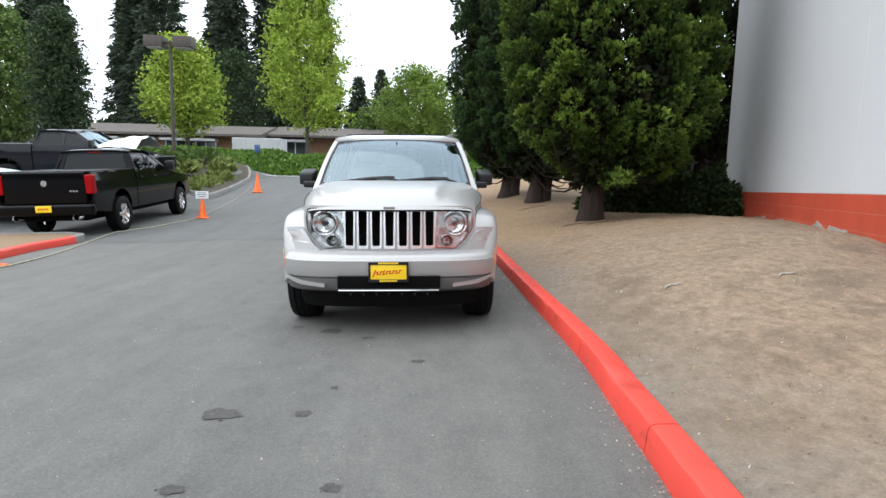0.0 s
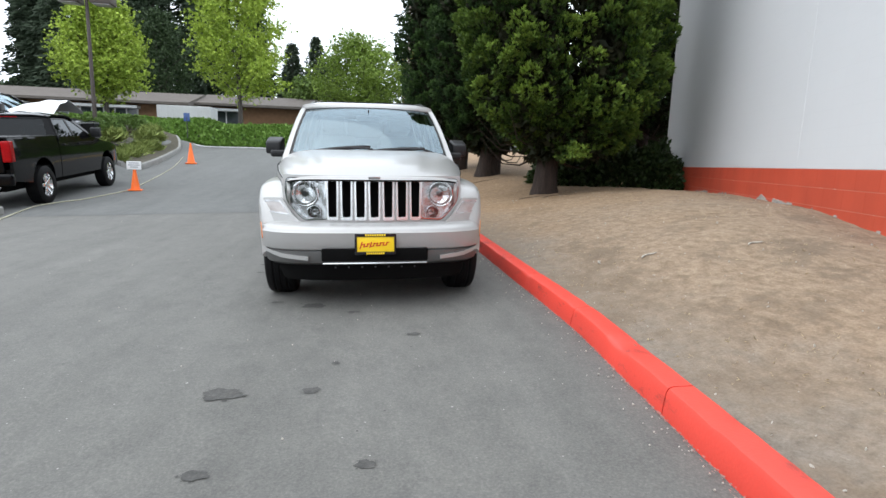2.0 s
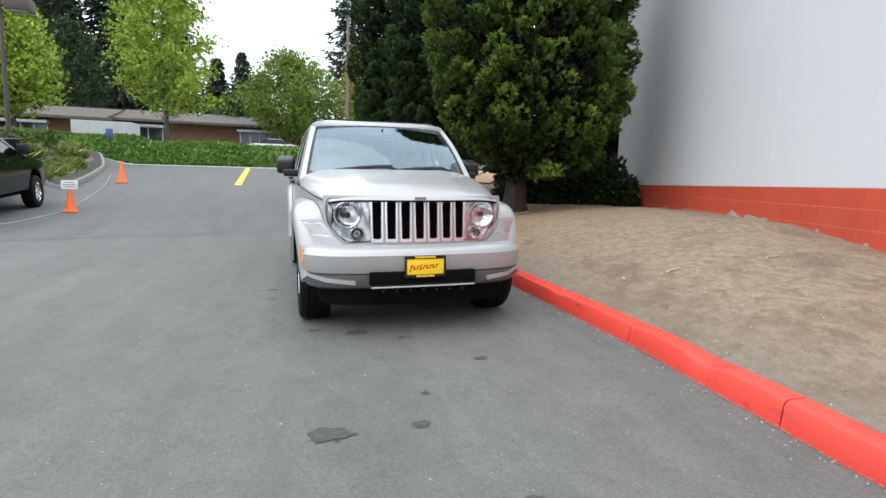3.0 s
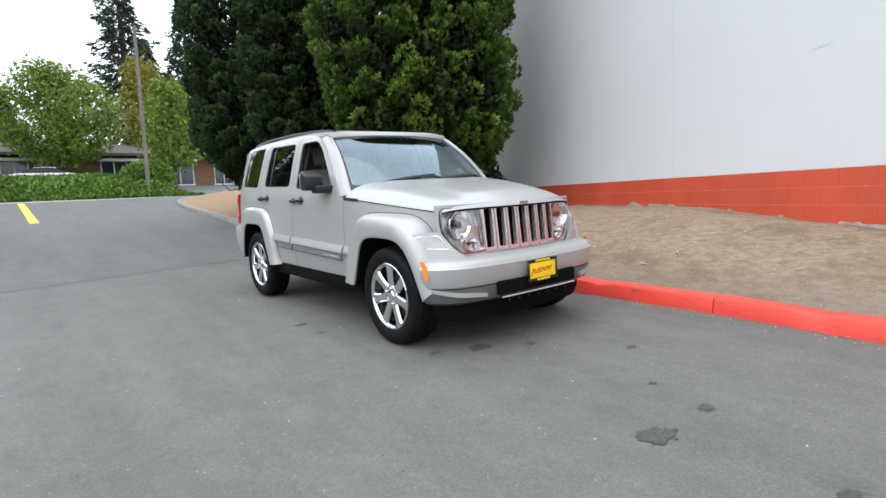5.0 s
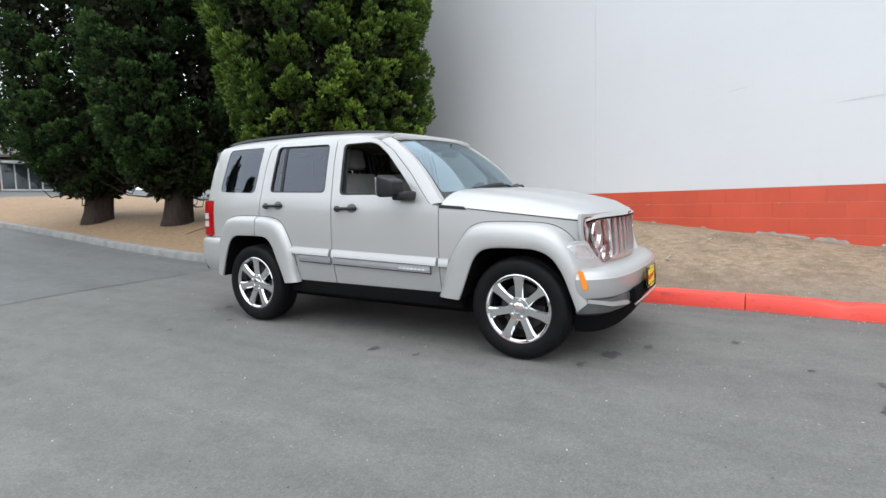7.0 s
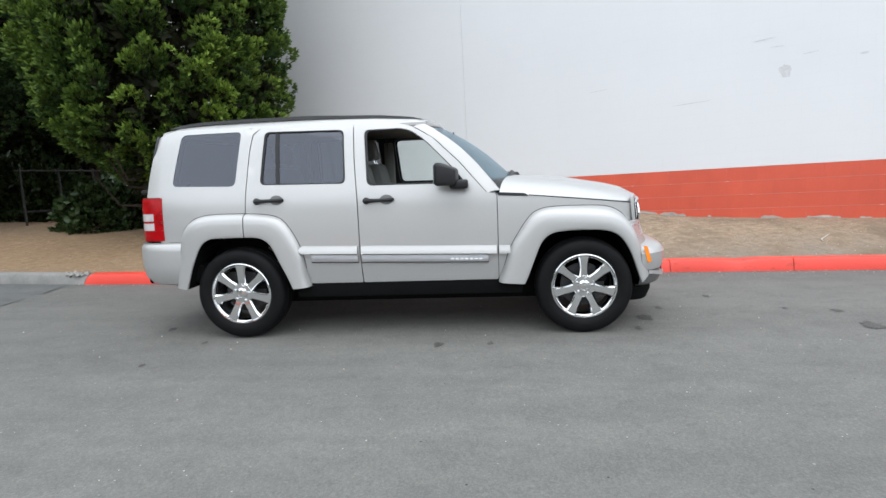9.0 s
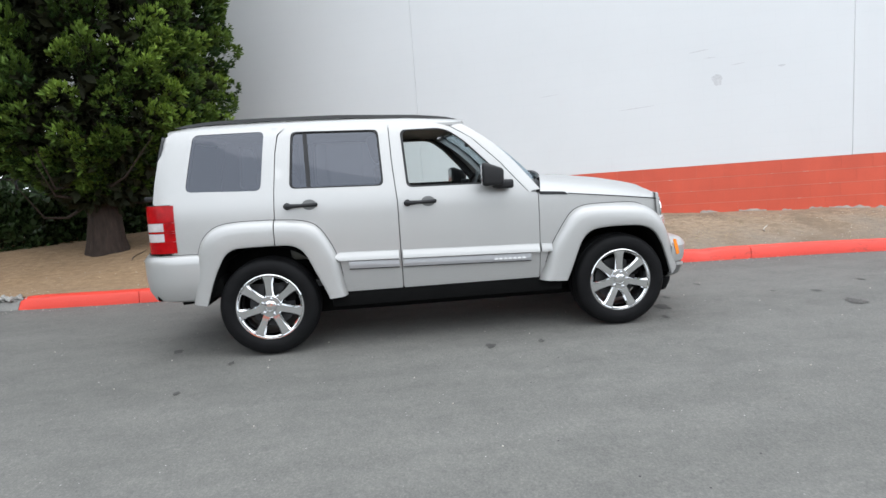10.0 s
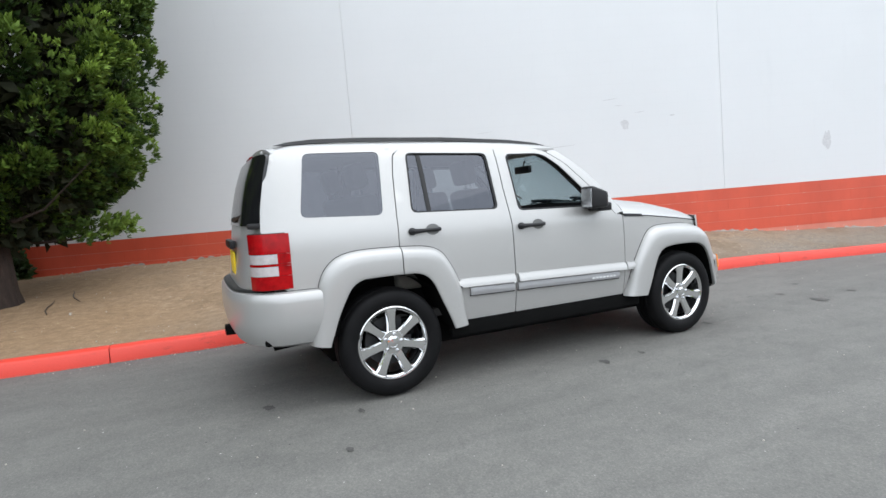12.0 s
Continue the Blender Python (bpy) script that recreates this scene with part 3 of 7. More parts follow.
def half_width(y, z):
    w = interp(HALF, z)
    if y < 0.62:
        w -= 0.185 * ((0.62 - y) / 1.06) ** 1.7
    if y > 2.85:
        w -= 0.055 * ((y - 2.85) / 0.6) ** 2
    if y > 3.32:
        w -= 0.9 * (y - 3.32) ** 2
    return w


def build_suv():
    car = empty("suv_car")

    def side_fn(s):
        return lambda u, v, d: (s * (half_width(u, v) - d), u, v)

    def panel(name, outline, holes, s, material=SILVER, parent=car, thick=0.025, r=0.02, label="", step=0.06, out=0.0):
        fn = side_fn(s)
        f2 = (lambda u, v, d: fn(u, v, d - out))
        return part(name, sheet(rounded(outline, r, 3), [rounded(h, 0.045, 4) for h in holes], f2, step, thick), material, parent, label)

    fender = [(0.635, 1.088), (0.39, 1.064), (-0.02, 1.018), (-0.43, 0.968), (-0.47, 0.90), (-0.44, 0.78), (-0.33, 0.86), (-0.12, 0.93), (0.22, 0.935), (0.34, 0.89), (0.44, 0.80), (0.51, 0.65), (0.585, 0.42), (0.636, 0.42), (0.634, 0.90)]
    front_door = [(0.642, 1.085), (0.640, 0.90), (0.642, 0.42), (1.697, 0.42), (1.702, 0.70), (1.704, 1.08), (1.727, 1.364), (1.737, 1.650), (1.40, 1.650), (1.290, 1.618), (1.122, 1.520), (0.925, 1.335), (0.715, 1.095)]
    front_hole = [(1.632, 1.180), (1.656, 1.600), (1.365, 1.602), (1.285, 1.580), (1.172, 1.500), (0.985, 1.312), (0.865, 1.172)]
    rear_door = [(1.745, 1.652), (1.735, 1.364), (1.712, 1.08), (1.710, 0.70), (1.705, 0.42), (2.125, 0.42), (2.18, 0.69), (2.25, 0.84), (2.32, 0.92), (2.42, 0.955), (2.602, 0.965), (2.594, 1.19), (2.573, 1.477), (2.550, 1.605), (2.49, 1.656)]
    rear_hole = [(1.800, 1.202), (1.817, 1.612), (2.460, 1.626), (2.488, 1.216)]
    quarter = [(2.500, 1.666), (2.559, 1.608), (2.581, 1.477), (2.601, 1.19), (2.609, 0.965), (2.82, 0.975), (2.96, 0.95), (3.05, 0.89), (3.12, 0.79), (3.360, 0.79), (3.353, 1.148), (3.468, 1.150), (3.452, 1.30), (3.418, 1.47), (3.372, 1.62), (3.30, 1.668)]
    quarter_hole = [(2.690, 1.214), (2.652, 1.638), (3.160, 1.634), (3.225, 1.231)]

    for s in (-1, 1):
        fn = side_fn(s)
        panel("front_fender", fender, [], s)
        # doors with their glass, handle and inner lining
        for name, outline, hole, hy, glass in (("front_door", front_door, front_hole, 1.535, GLASS), ("rear_door", rear_door, rear_hole, 2.405, TINT_GLASS)):
            door = panel(name, outline, [hole], s, thick=0.035)
            panel("door_lining", [(p[0] * 0.985 + 0.018, p[1] * 0.985 + 0.012) for p in outline], [hole], s, TRIM_DARK, door, 0.03, out=-0.055)
            ring = rounded(hole, 0.045, 4)
            c = Vector((sum(p[0] for p in ring) / len(ring), sum(p[1] for p in ring) / len(ring)))
            shrink = [tuple(c + (Vector(p) - c) * (0.955 if name == "rear_door" else 0.95)) for p in ring]
            part("window_seal", sheet(ring, [shrink], lambda u, v, d: fn(u, v, d + 0.006), 0.06, 0.02), BLACK_PLASTIC, door)
            if not (name == "front_door" and s < 0):
                g = part("window_glass", sheet(shrink, [], lambda u, v, d: fn(u, v, d + 0.018), 0.12, 0), glass, door, "dark tinted side glass" if glass is TINT_GLASS else "")
                g.visible_shadow = False
            if name == "rear_door":
                part("window_divider", sheet([(2.362, 1.21), (2.376, 1.622), (2.346, 1.622), (2.332, 1.21)], [], lambda u, v, d: fn(u, v, d + 0.012), 0.1, 0.01), BLACK_PLASTIC, door)
            # pull handle over a flat disc whose darker silver draws the recess shade
            hz = 1.092 if name == "rear_door" else 1.066
            bm = bmesh.new()
            pts = [(s * (half_width(hy + a, hz) + b), hy + a, hz + c2) for a, b, c2 in ((0.115, 0.006, 0.0), (0.095, 0.030, 0.0), (0.03, 0.038, 0.002), (-0.05, 0.036, 0.003), (-0.09, 0.026, 0.004), (-0.105, 0.004, 0.004))]
            add_tube(bm, pts, [0.018, 0.019, 0.014, 0.013, 0.015, 0.015], 10)
            add_lathe(bm, [(0.0, 0.026), (0.016, 0.026), (0.020, 0.018), (0.020, 0.001)], 16, "x", Matrix.Translation((s * half_width(hy + 0.10, hz), hy + 0.10, hz)) @ Matrix.Diagonal((s, 1, 1, 1)))
            part("door_handle", bm, BLACK_PLASTIC, door, "black grab handle")
            cup = [(hy - 0.055 + 0.052 * math.cos(t), hz + 0.004 + 0.038 * math.sin(t)) for t in np.linspace(0, 2 * math.pi, 18, endpoint=False)]
            part("handle_cup", sheet(cup, [], lambda u, v, d: fn(u, v, d - 0.002 + 0.001), 0.05, 0), SILVER_SHADED, door)
        qp = panel("quarter_panel", quarter, [quarter_hole], s, thick=0.03)
        ring = rounded(quarter_hole, 0.045, 4)
        g = part("window_glass", sheet(ring, [], lambda u, v, d: fn(u, v, d + 0.004), 0.12, 0), TINT_GLASS, qp, "dark tinted quarter glass")
        g.visible_shadow = False
        panel("quarter_lining", [(2.60, 1.66), (2.63, 0.90), (3.40, 0.90), (3.38, 1.3), (3.28, 1.66)], [quarter_hole], s, TRIM_DARK, qp, 0.02, out=-0.06)

        shell = [(0.60, 1.06), (0.62, 0.44), (2.12, 0.44), (2.26, 0.78), (2.42, 0.92), (2.95, 0.92), (3.08, 0.70), (3.28, 0.70), (3.30, 1.64), (3.24, 1.672), (1.30, 1.672), (0.72, 1.14)]
        grown = [[(1.655, 1.155), (1.680, 1.615), (1.35, 1.620), (1.255, 1.592), (1.145, 1.515), (0.955, 1.318), (0.835, 1.150)], [(1.782, 1.182), (1.800, 1.630), (2.478, 1.645), (2.508, 1.196)], [(2.670, 1.195), (2.634, 1.655), (3.178, 1.652), (3.246, 1.212)]]
        panel("body_shell", shell, grown, s, SILVER_SHADED, car, 0.02, out=-0.016)

        # wheel-arch flares
        def flare(name, outer, inner, wide, cut=None):
            """A wheel-arch flare with a crisp shoulder; cut: the door seam that parts it."""
            n = 40
            def resample(poly):
                poly = [Vector(p) for p in curve_points(poly, 0.03)]
                acc = [0.0]
                for a, b in zip(poly, poly[1:]):
                    acc.append(acc[-1] + (b - a).length)
                return [Vector((np.interp(t, acc, [p.x for p in poly]), np.interp(t, acc, [p.y for p in poly]))) for t in np.linspace(0, acc[-1], n)]
            o, i = resample(outer), resample(inner)
            gap = None
            if cut:
                gap = next(k for k in range(n - 1) if (o[k].x - cut) * (o[k + 1].x - cut) <= 0)
                o[gap].x = i[gap].x = cut - 0.004
                o[gap + 1].x = i[gap + 1].x = cut + 0.004
            bm = bmesh.new()
            rows = []
            for k in range(n):
                row = []
                for t, b in ((0.0, 0.0), (0.02, 0.22), (0.07, 0.50), (0.15, 0.75), (0.27, 0.90), (0.45, 0.97), (0.7, 1.0), (0.90, 1.0), (0.97, 0.98), (1.0, 0.93)):
                    p = o[k].lerp(i[k], t)
                    base = half_width(p.x, p.y) + 0.003
                    full = max(base + 0.012, wide - 0.32 * max(0, -0.18 - p.x) ** 1.5 - 0.10 * max(0, p.x - 3.0))
                    row.append(bm.verts.new((s * (base + (full - base) * b), p.x, p.y)))
                p = i[k]
                row.append(bm.verts.new((row[-1].co.x - s * 0.012, p.x, p.y)))
                rows.append(row)
            for j, (r0, r1) in enumerate(zip(rows, rows[1:])):
                if j == gap:
                    bm.faces.new(r0[::-1])
                    bm.faces.new(r1)
                    continue
                for k in range(len(r0) - 1):
                    bm.faces.new((r0[k], r1[k], r1[k + 1], r0[k + 1]))
            bm.faces.new(rows[0])
            bm.faces.new(rows[-1][::-1])
            made = part(name, bm, SILVER, car)
            part("flare_seam", tube([(s * (half_width(p.x, p.y) + 0.001), p.x, p.y + 0.001) for p in o[3:-4]], 0.0032, 5), BLACK_PLASTIC, made)
            # black liner from the lip inwards
            bm = bmesh.new()
            rows = [[bm.verts.new((s * x, p.x, p.y + 0.002)) for x in (max(0.80, wide - 0.014 - 0.32 * max(0, -0.18 - p.x) ** 1.5), 0.70, 0.56)] for p in i]
            for r0, r1 in zip(rows, rows[1:]):
                for k in range(2):
                    bm.faces.new((r0[k], r1[k], r1[k + 1], r0[k + 1]))
            part("arch_liner", bm, MATT_BLACK, made)
            return made

        f_out = [(0.645, 0.41), (0.60, 0.52), (0.551, 0.67), (0.478, 0.796), (0.40, 0.905), (0.33, 0.952), (0.22, 0.970), (-0.08, 0.966), (-0.22, 0.945), (-0.32, 0.885), (-0.41, 0.77), (-0.50, 0.62), (-0.56, 0.46)]
        f_in = [(0.445, 0.40), (0.41, 0.48), (0.38, 0.561), (0.318, 0.71), (0.245, 0.775), (0.13, 0.794), (-0.02, 0.795), (-0.15, 0.786), (-0.25, 0.742), (-0.325, 0.64), (-0.39, 0.50), (-0.445, 0.38)]
        r_out = [(2.118, 0.41), (2.14, 0.50), (2.169, 0.688), (2.235, 0.84), (2.313, 0.945), (2.42, 0.985), (2.60, 0.998), (2.84, 1.002), (2.97, 0.99), (3.05, 0.96), (3.119, 0.894), (3.160, 0.80), (3.20, 0.60), (3.235, 0.43)]
        r_in = [(2.25, 0.40), (2.275, 0.47), (2.329, 0.591), (2.40, 0.745), (2.479, 0.807), (2.60, 0.818), (2.83, 0.818), (2.905, 0.808), (2.965, 0.766), (3.02, 0.67), (3.063, 0.576), (3.10, 0.47), (3.12, 0.41)]
        flare("front_wheel_flare", f_out, f_in, 0.912)
        flare("rear_wheel_flare", r_out, r_in, 0.912, 2.607)

        # side moulding with a bright insert
        def strip(y0, y1, z0, z1, depth, fall=0.038, lean=0.010, tip=0.0):
            def fn2(u, v, d):
                t = (v - z0) / (z1 - z0)
                return (s * (half_width(u, v) + (depth + lean * (0.5 - t)) * (1 if t < 0.72 else 0.62) - d), u, v + fall * (u - 1.4) / 0.8 * 0.5)
            end = [(y1, z0), (y1 + tip, z0 + 0.5 * (z1 - z0)), (y1, z1)] if tip else [(y1, z0), (y1, z1)]
            return sheet([(y0, z0)] + end + [(y0, z1)], [], fn2, 0.02, depth + 0.004)
        part("side_moulding", strip(0.548, 0.632, 0.652, 0.712, 0.026), SILVER, car)
        for y0, y1 in ((0.650, 1.694), (1.724, 2.165)):
            rear = y1 > 1.8
            sill = part("side_moulding", strip(y0, y1, 0.655, 0.713, 0.034, lean=0.016, tip=0.036 if rear else 0.0), SILVER, car)
            a, b = (y0, 2.095) if rear else (0.714, y1)
            part("moulding_insert", strip(a, b, 0.590, 0.646, 0.022, lean=0.004), SATIN_INSERT, sill, "brushed satin insert")
            part("moulding_line", strip(a, b + (0.012 if rear else 0), 0.646, 0.655, 0.027, lean=-0.006), CHROME, sill)
            # thin black strip drawn in as the shadow line below the insert
            part("moulding_foot", strip(a, b, 0.583, 0.590, 0.018, lean=0.0), BLACK_PLASTIC, sill)
            if not rear:
                for k in range(7):
                    ya = 0.76 + 0.036 * k
                    ob = part("moulding_mark", strip(ya, ya + 0.026, 0.607, 0.630, 0.0235), SATIN_MARK, sill)
                    if k == 0:
                        tagged(ob, "small raised lettering, unreadable")
        # black vent strip at the root of the bonnet
        def fn3(u, v, d):
            return (s * (half_width(u, v) + 0.006 - d), u, v)
        part("fender_vent", sheet(rounded([(0.632, 1.070), (0.628, 1.094), (0.43, 1.080), (0.40, 1.056)], 0.01), [], fn3, 0.05, 0.012), BLACK_PLASTIC, car, "black fender vent strip")
        seam = [(0.40, 1.066), (-0.02, 1.020), (-0.43, 0.970)]
        part("bonnet_seam", tube([(s * (half_width(u, interp(seam[::-1], u)) + 0.0015), u, interp(seam[::-1], u) - 0.001) for u in np.linspace(0.40, -0.43, 14)], 0.0035, 5), MATT_BLACK, car)
        # roof rail: a low black bar that follows the edge of the roof
        rail = [(1.20, 1.682), (1.30, 1.708), (1.55, 1.734), (2.10, 1.758), (2.70, 1.760), (3.05, 1.750), (3.22, 1.732), (3.32, 1.706)]
        def rail_fn(u, v):
            x = 0.60 - 0.018 * (u - 1.2) / 2
            return Vector((s * (x - 0.012 * v), u, interp(rail, u) - 0.028 * (1 - v) * smooth(1.2, 1.32, u) * smooth(3.32, 3.20, u)))
        part("roof_rail", thick_grid(rail_fn, np.linspace(1.20, 3.32, 26), (0.0, 0.55, 0.9, 1.0), (-s * 0.03, 0, 0)), BLACK_PLASTIC, car, "black roof rail")
        # mirror
        bm = box((-0.082, -0.075, -0.082), (0.082, 0.085, 0.086), 0.03, None, 3)
        for q in bm.verts:  # the shell tapers forwards and hangs lower towards the door
            k = clamp01((0.05 - q.co.y) / 0.12)
            q.co.z = q.co.z * (1 - 0.30 * k) - 0.020 * k
            q.co.x *= 1 - 0.10 * k
        bm.transform(pose(s * 0.938, 1.0, 1.240, 0, 0, s * 8))
        mirror = part("wing_mirror", bm, BLACK_PLASTIC, car, "black wing mirror")
        bm = box((-0.085, -0.085, -0.032), (0.075, 0.05, 0.035), 0.022, pose(s * 0.878, 0.935, 1.165), 3)
        part("mirror_arm", bm, BLACK_PLASTIC, mirror)
        part("mirror_glass", box((-0.068, 0.0, -0.068), (0.068, 0.004, 0.068), 0.002, pose(s * 0.940, 1.0855, 1.240, 0, 0, s * 8)), REFLECTOR, mirror)
        # side marker, turn lamp
        def mark(u, v, d):
            return (s * (0.8735 - 0.25 * (-0.455 - u) - d), u, v)
        part("side_marker", sheet(rounded([(-0.452, 0.662), (-0.500, 0.654), (-0.546, 0.540), (-0.505, 0.530)], 0.01), [], mark, 0.04, 0.004), AMBER_LENS, car, "amber side marker lamp")

    # roof, canvas panel, header
    ROOF_Z = [(1.13, 1.672), (1.25, 1.700), (1.6, 1.735), (2.1, 1.752), (2.8, 1.745), (3.1, 1.738), (3.28, 1.724), (3.40, 1.694)]

    def roof(u, v):
        a = abs(u)
        zc = interp(ROOF_Z, v)
        edge = min(1.648, zc - 0.02)
        w = 0.672 - (0.055 * ((v - 2.85) / 0.6) ** 2 if v > 2.85 else 0)
        return Vector((w * math.copysign(1 - (1 - a) ** 1.25, u), v + (0.06 * a * a if v < 1.3 else 0) * (1.3 - v) / 0.2 + (-0.05 * a ** 3 if v > 3.25 else 0), edge + (zc - edge) * (1 - a ** 6.0)))

    part("roof", thick_grid(roof, np.linspace(-1, 1, 29), [1.12, 1.17, 1.25, 1.4, 1.6, 1.8, 2.0, 2.3, 2.6, 2.9, 3.1, 3.22, 3.30, 3.36, 3.40], (0, 0, -0.022)), SILVER, car)
    part("canvas_roof", thick_grid(lambda u, v: roof(u * 0.66, v) + Vector((0, 0, 0.008 + 0.004 * math.sin((v - 1.4) * 9) ** 8)), np.linspace(-1, 1, 11), np.linspace(1.36, 2.98, 28), (0, 0, -0.012)), MATT_BLACK, car, "black folding canvas roof panel")
    part("headlining", thick_grid(lambda u, v: roof(u * 0.97, v) + Vector((0, 0, -0.05)), np.linspace(-1, 1, 11), np.linspace(1.22, 3.2, 10), (0, 0, -0.01)), TRIM_GREY, car)

    # windscreen and cowl
    def screen(u, v):
        a = abs(u)
        lo = Vector((u * 0.768, 0.465 + 0.20 * a ** 2.2, 1.178 - 0.022 * a * a))
        hi = Vector((u * 0.640, 1.100 + 0.075 * a * a, 1.640 - 0.030 * a ** 2.5))
        p = lo.lerp(hi, v)
        return p + Vector((0, -0.02, 0.03)) * math.sin(math.pi * v)

    g = part("windscreen", thick_grid(screen, np.linspace(-1, 1, 15), np.linspace(0, 1, 8), (0, 0.004, -0.003)), SCREEN_GLASS, car, "laminated windscreen")
    g.visible_shadow = False
    part("windscreen_edge", sheet([(-1, -0.01), (1, -0.01), (1, 1.0), (-1, 1.0)], [rounded([(-0.965, 0.045), (0.965, 0.045), (0.965, 0.975), (-0.965, 0.975)], 0.05)], lambda u, v, d: screen(u, v) + Vector((0, -0.001 + d, 0.0015 - d * 0.4)), 0.11, 0.003), BLACK_GLOSS, car)

    part("header", thick_grid(lambda u, v: screen(u, 0.985).lerp(roof(u, 1.16), v) + Vector((0, -0.004, 0.004)) + Vector((0, -0.010, 0.014)) * math.sin(math.pi * v), np.linspace(-1, 1, 21), np.linspace(0, 1, 6), (0, 0.008, -0.012)), SILVER, car)
    # pillars between the windscreen and the front doors
    EDGE = [(1.06, 0.655), (1.090, 0.708), (1.335, 0.920), (1.520, 1.117), (1.618, 1.282), (1.648, 1.35)]
    for s in (-1, 1):
        bm, rows = bmesh.new(), []
        for t in np.linspace(-0.12, 1.0, 13):
            g0 = screen(s, t)
            dy = interp(EDGE, g0.z)
            w = half_width(max(dy, 0.62), g0.z)
            pts = [(s * w, dy - 0.004, g0.z), (s * (w - 0.006), dy - 0.030, g0.z + 0.014), (s * (w - 0.020), min(dy - 0.04, g0.y + 0.005), g0.z + 0.020), (g0.x - s * 0.004, g0.y - 0.010, g0.z + 0.010), (g0.x - s * 0.02, g0.y + 0.04, g0.z - 0.03), (s * (w - 0.04), dy, g0.z - 0.02)]
            rows.append([bm.verts.new(p) for p in pts])
        for r0, r1 in zip(rows, rows[1:]):
            for k in range(6):
                bm.faces.new((r0[k], r0[(k + 1) % 6], r1[(k + 1) % 6], r1[k]))
        bm.faces.new(rows[0])
        bm.faces.new(rows[-1][::-1])
        part("windscreen_pillar", bm, SILVER, car)

    def hood(u, v):
        a = abs(u)
        y = (0.49 + 0.13 * a * a) * (1 - v) + (-0.605 + 0.165 * a ** 2.2) * v
        ye = 0.62 * (1 - v) - 0.44 * v
        zc = interp([(0, 1.212), (0.06, 1.206), (0.46, 1.154), (0.68, 1.108), (0.86, 1.062), (0.94, 1.034), (0.98, 1.014), (1.0, 1.002)], v)
        ze = interp([(0, 1.088), (0.5, 1.030), (0.9, 0.990), (1.0, 0.982)], v)
        x = u * (half_width(ye, ze) - 0.008)
        bulge = 0.014 * smooth(0.62, 0.52, a) * smooth(0.0, 0.15, v) * (1 - smooth(0.80, 0.97, v))
        return Vector((x, y, ze + (zc - ze) * (1 - a ** 7) ** 0.8 + bulge))

    us = [math.copysign(1 - (1 - abs(t)) ** 1.7, t) for t in np.linspace(-1, 1, 51)]
    bm = thick_grid(hood, us, list(np.linspace(0, 0.9, 13)) + [0.94, 0.97, 0.985, 1.0], (0, 0.0, -0.02))
    part("bonnet", bm, SILVER, car, "silver bonnet with a low raised centre")
    part("bonnet_lip", thick_grid(lambda u, v: hood(u, 1.0) + Vector((0, -0.004 - 0.016 * math.sin(v * math.pi / 2), -0.002 - 0.011 * v)), us, np.linspace(0, 1, 5), (0, 0.012, 0)), SILVER, car)
    part("bonnet_gap", thick_grid(lambda u, v: hood(u, 1.0) + Vector((0, -0.0195, -0.0135 - 0.012 * v)), us, (0.0, 0.5, 1.0), (0, 0.012, 0)), MATT_BLACK, car)
    part("bonnet_badge", box((-0.045, -0.002, -0.010), (0.045, 0.002, 0.010), 0.0015, pose(0, -0.628, 1.004, 8)), DULL_CHROME, car, "small blank silver nameplate")
    part("cowl", thick_grid(lambda u, v: hood(u * 0.985, 0.0).lerp(screen(u, 0.06), v) + Vector((0, 0, -0.025 + 0.012 * v)), np.linspace(-1, 1, 21), np.linspace(-0.1, 1, 5), (0, 0, -0.03)), BLACK_PLASTIC, car)
    # wipers
    for x0, x1 in ((-0.60, 0.0), (-0.04, 0.52)):
        bm = bmesh.new()
        pts = [screen((x0 + (x1 - x0) * t) / 0.75, 0.035 + 0.055 * t - 0.03 * (1 - t)) + Vector((0, -0.020, 0.018)) for t in np.linspace(0, 1, 9)]
        add_tube(bm, pts, [0.010, 0.014, 0.017, 0.018, 0.019, 0.019, 0.018, 0.015, 0.009], 6)
        piv = Vector((x1 + 0.10, screen((x1 + 0.1) / 0.75, 0)[1] - 0.05, 1.185))
        add_tube(bm, [piv, piv.lerp(pts[-3], 0.5) + Vector((0, -0.01, 0.02)), pts[5]], [0.016, 0.011, 0.008], 6)
        part("wiper", bm, BLACK_PLASTIC, car, "black wiper arm and blade")

    # nose: headlamp and grille panel
    def nose(x, z, d):
        return (x, -0.612 + 0.36 * abs(x) ** 2.2 + 0.11 * (z - 0.66) + d, z + 0.030)

    lamp = [(-0.666, 0.956), (-0.375, 0.956), (-0.362, 0.662), (-0.535, 0.650), (-0.592, 0.700), (-0.664, 0.788), (-0.676, 0.87)]
    slots = []
    for i in range(7):
        c = (i - 3) * 0.1065
        slots.append([(c - 0.041, 0.952), (c + 0.041, 0.952), (c + 0.037, 0.662), (c - 0.037, 0.662)])
    outline = [(-0.694, 0.988), (0.694, 0.988), (0.704, 0.875), (0.692, 0.775), (0.617, 0.683), (0.56, 0.630), (-0.56, 0.630), (-0.617, 0.683), (-0.692, 0.775), (-0.704, 0.875)]
    lamps = [lamp, [(-x, z) for x, z in lamp][::-1]]
    part("nose_panel", sheet(outline, [rounded(h, 0.02) for h in lamps + slots], nose, 0.06, 0.03), SILVER, car)
    grille = part("grille", box((-0.40, -0.46, 0.64), (0.40, -0.44, 0.985)), MATT_BLACK, car, "black seven-slot grille backing")
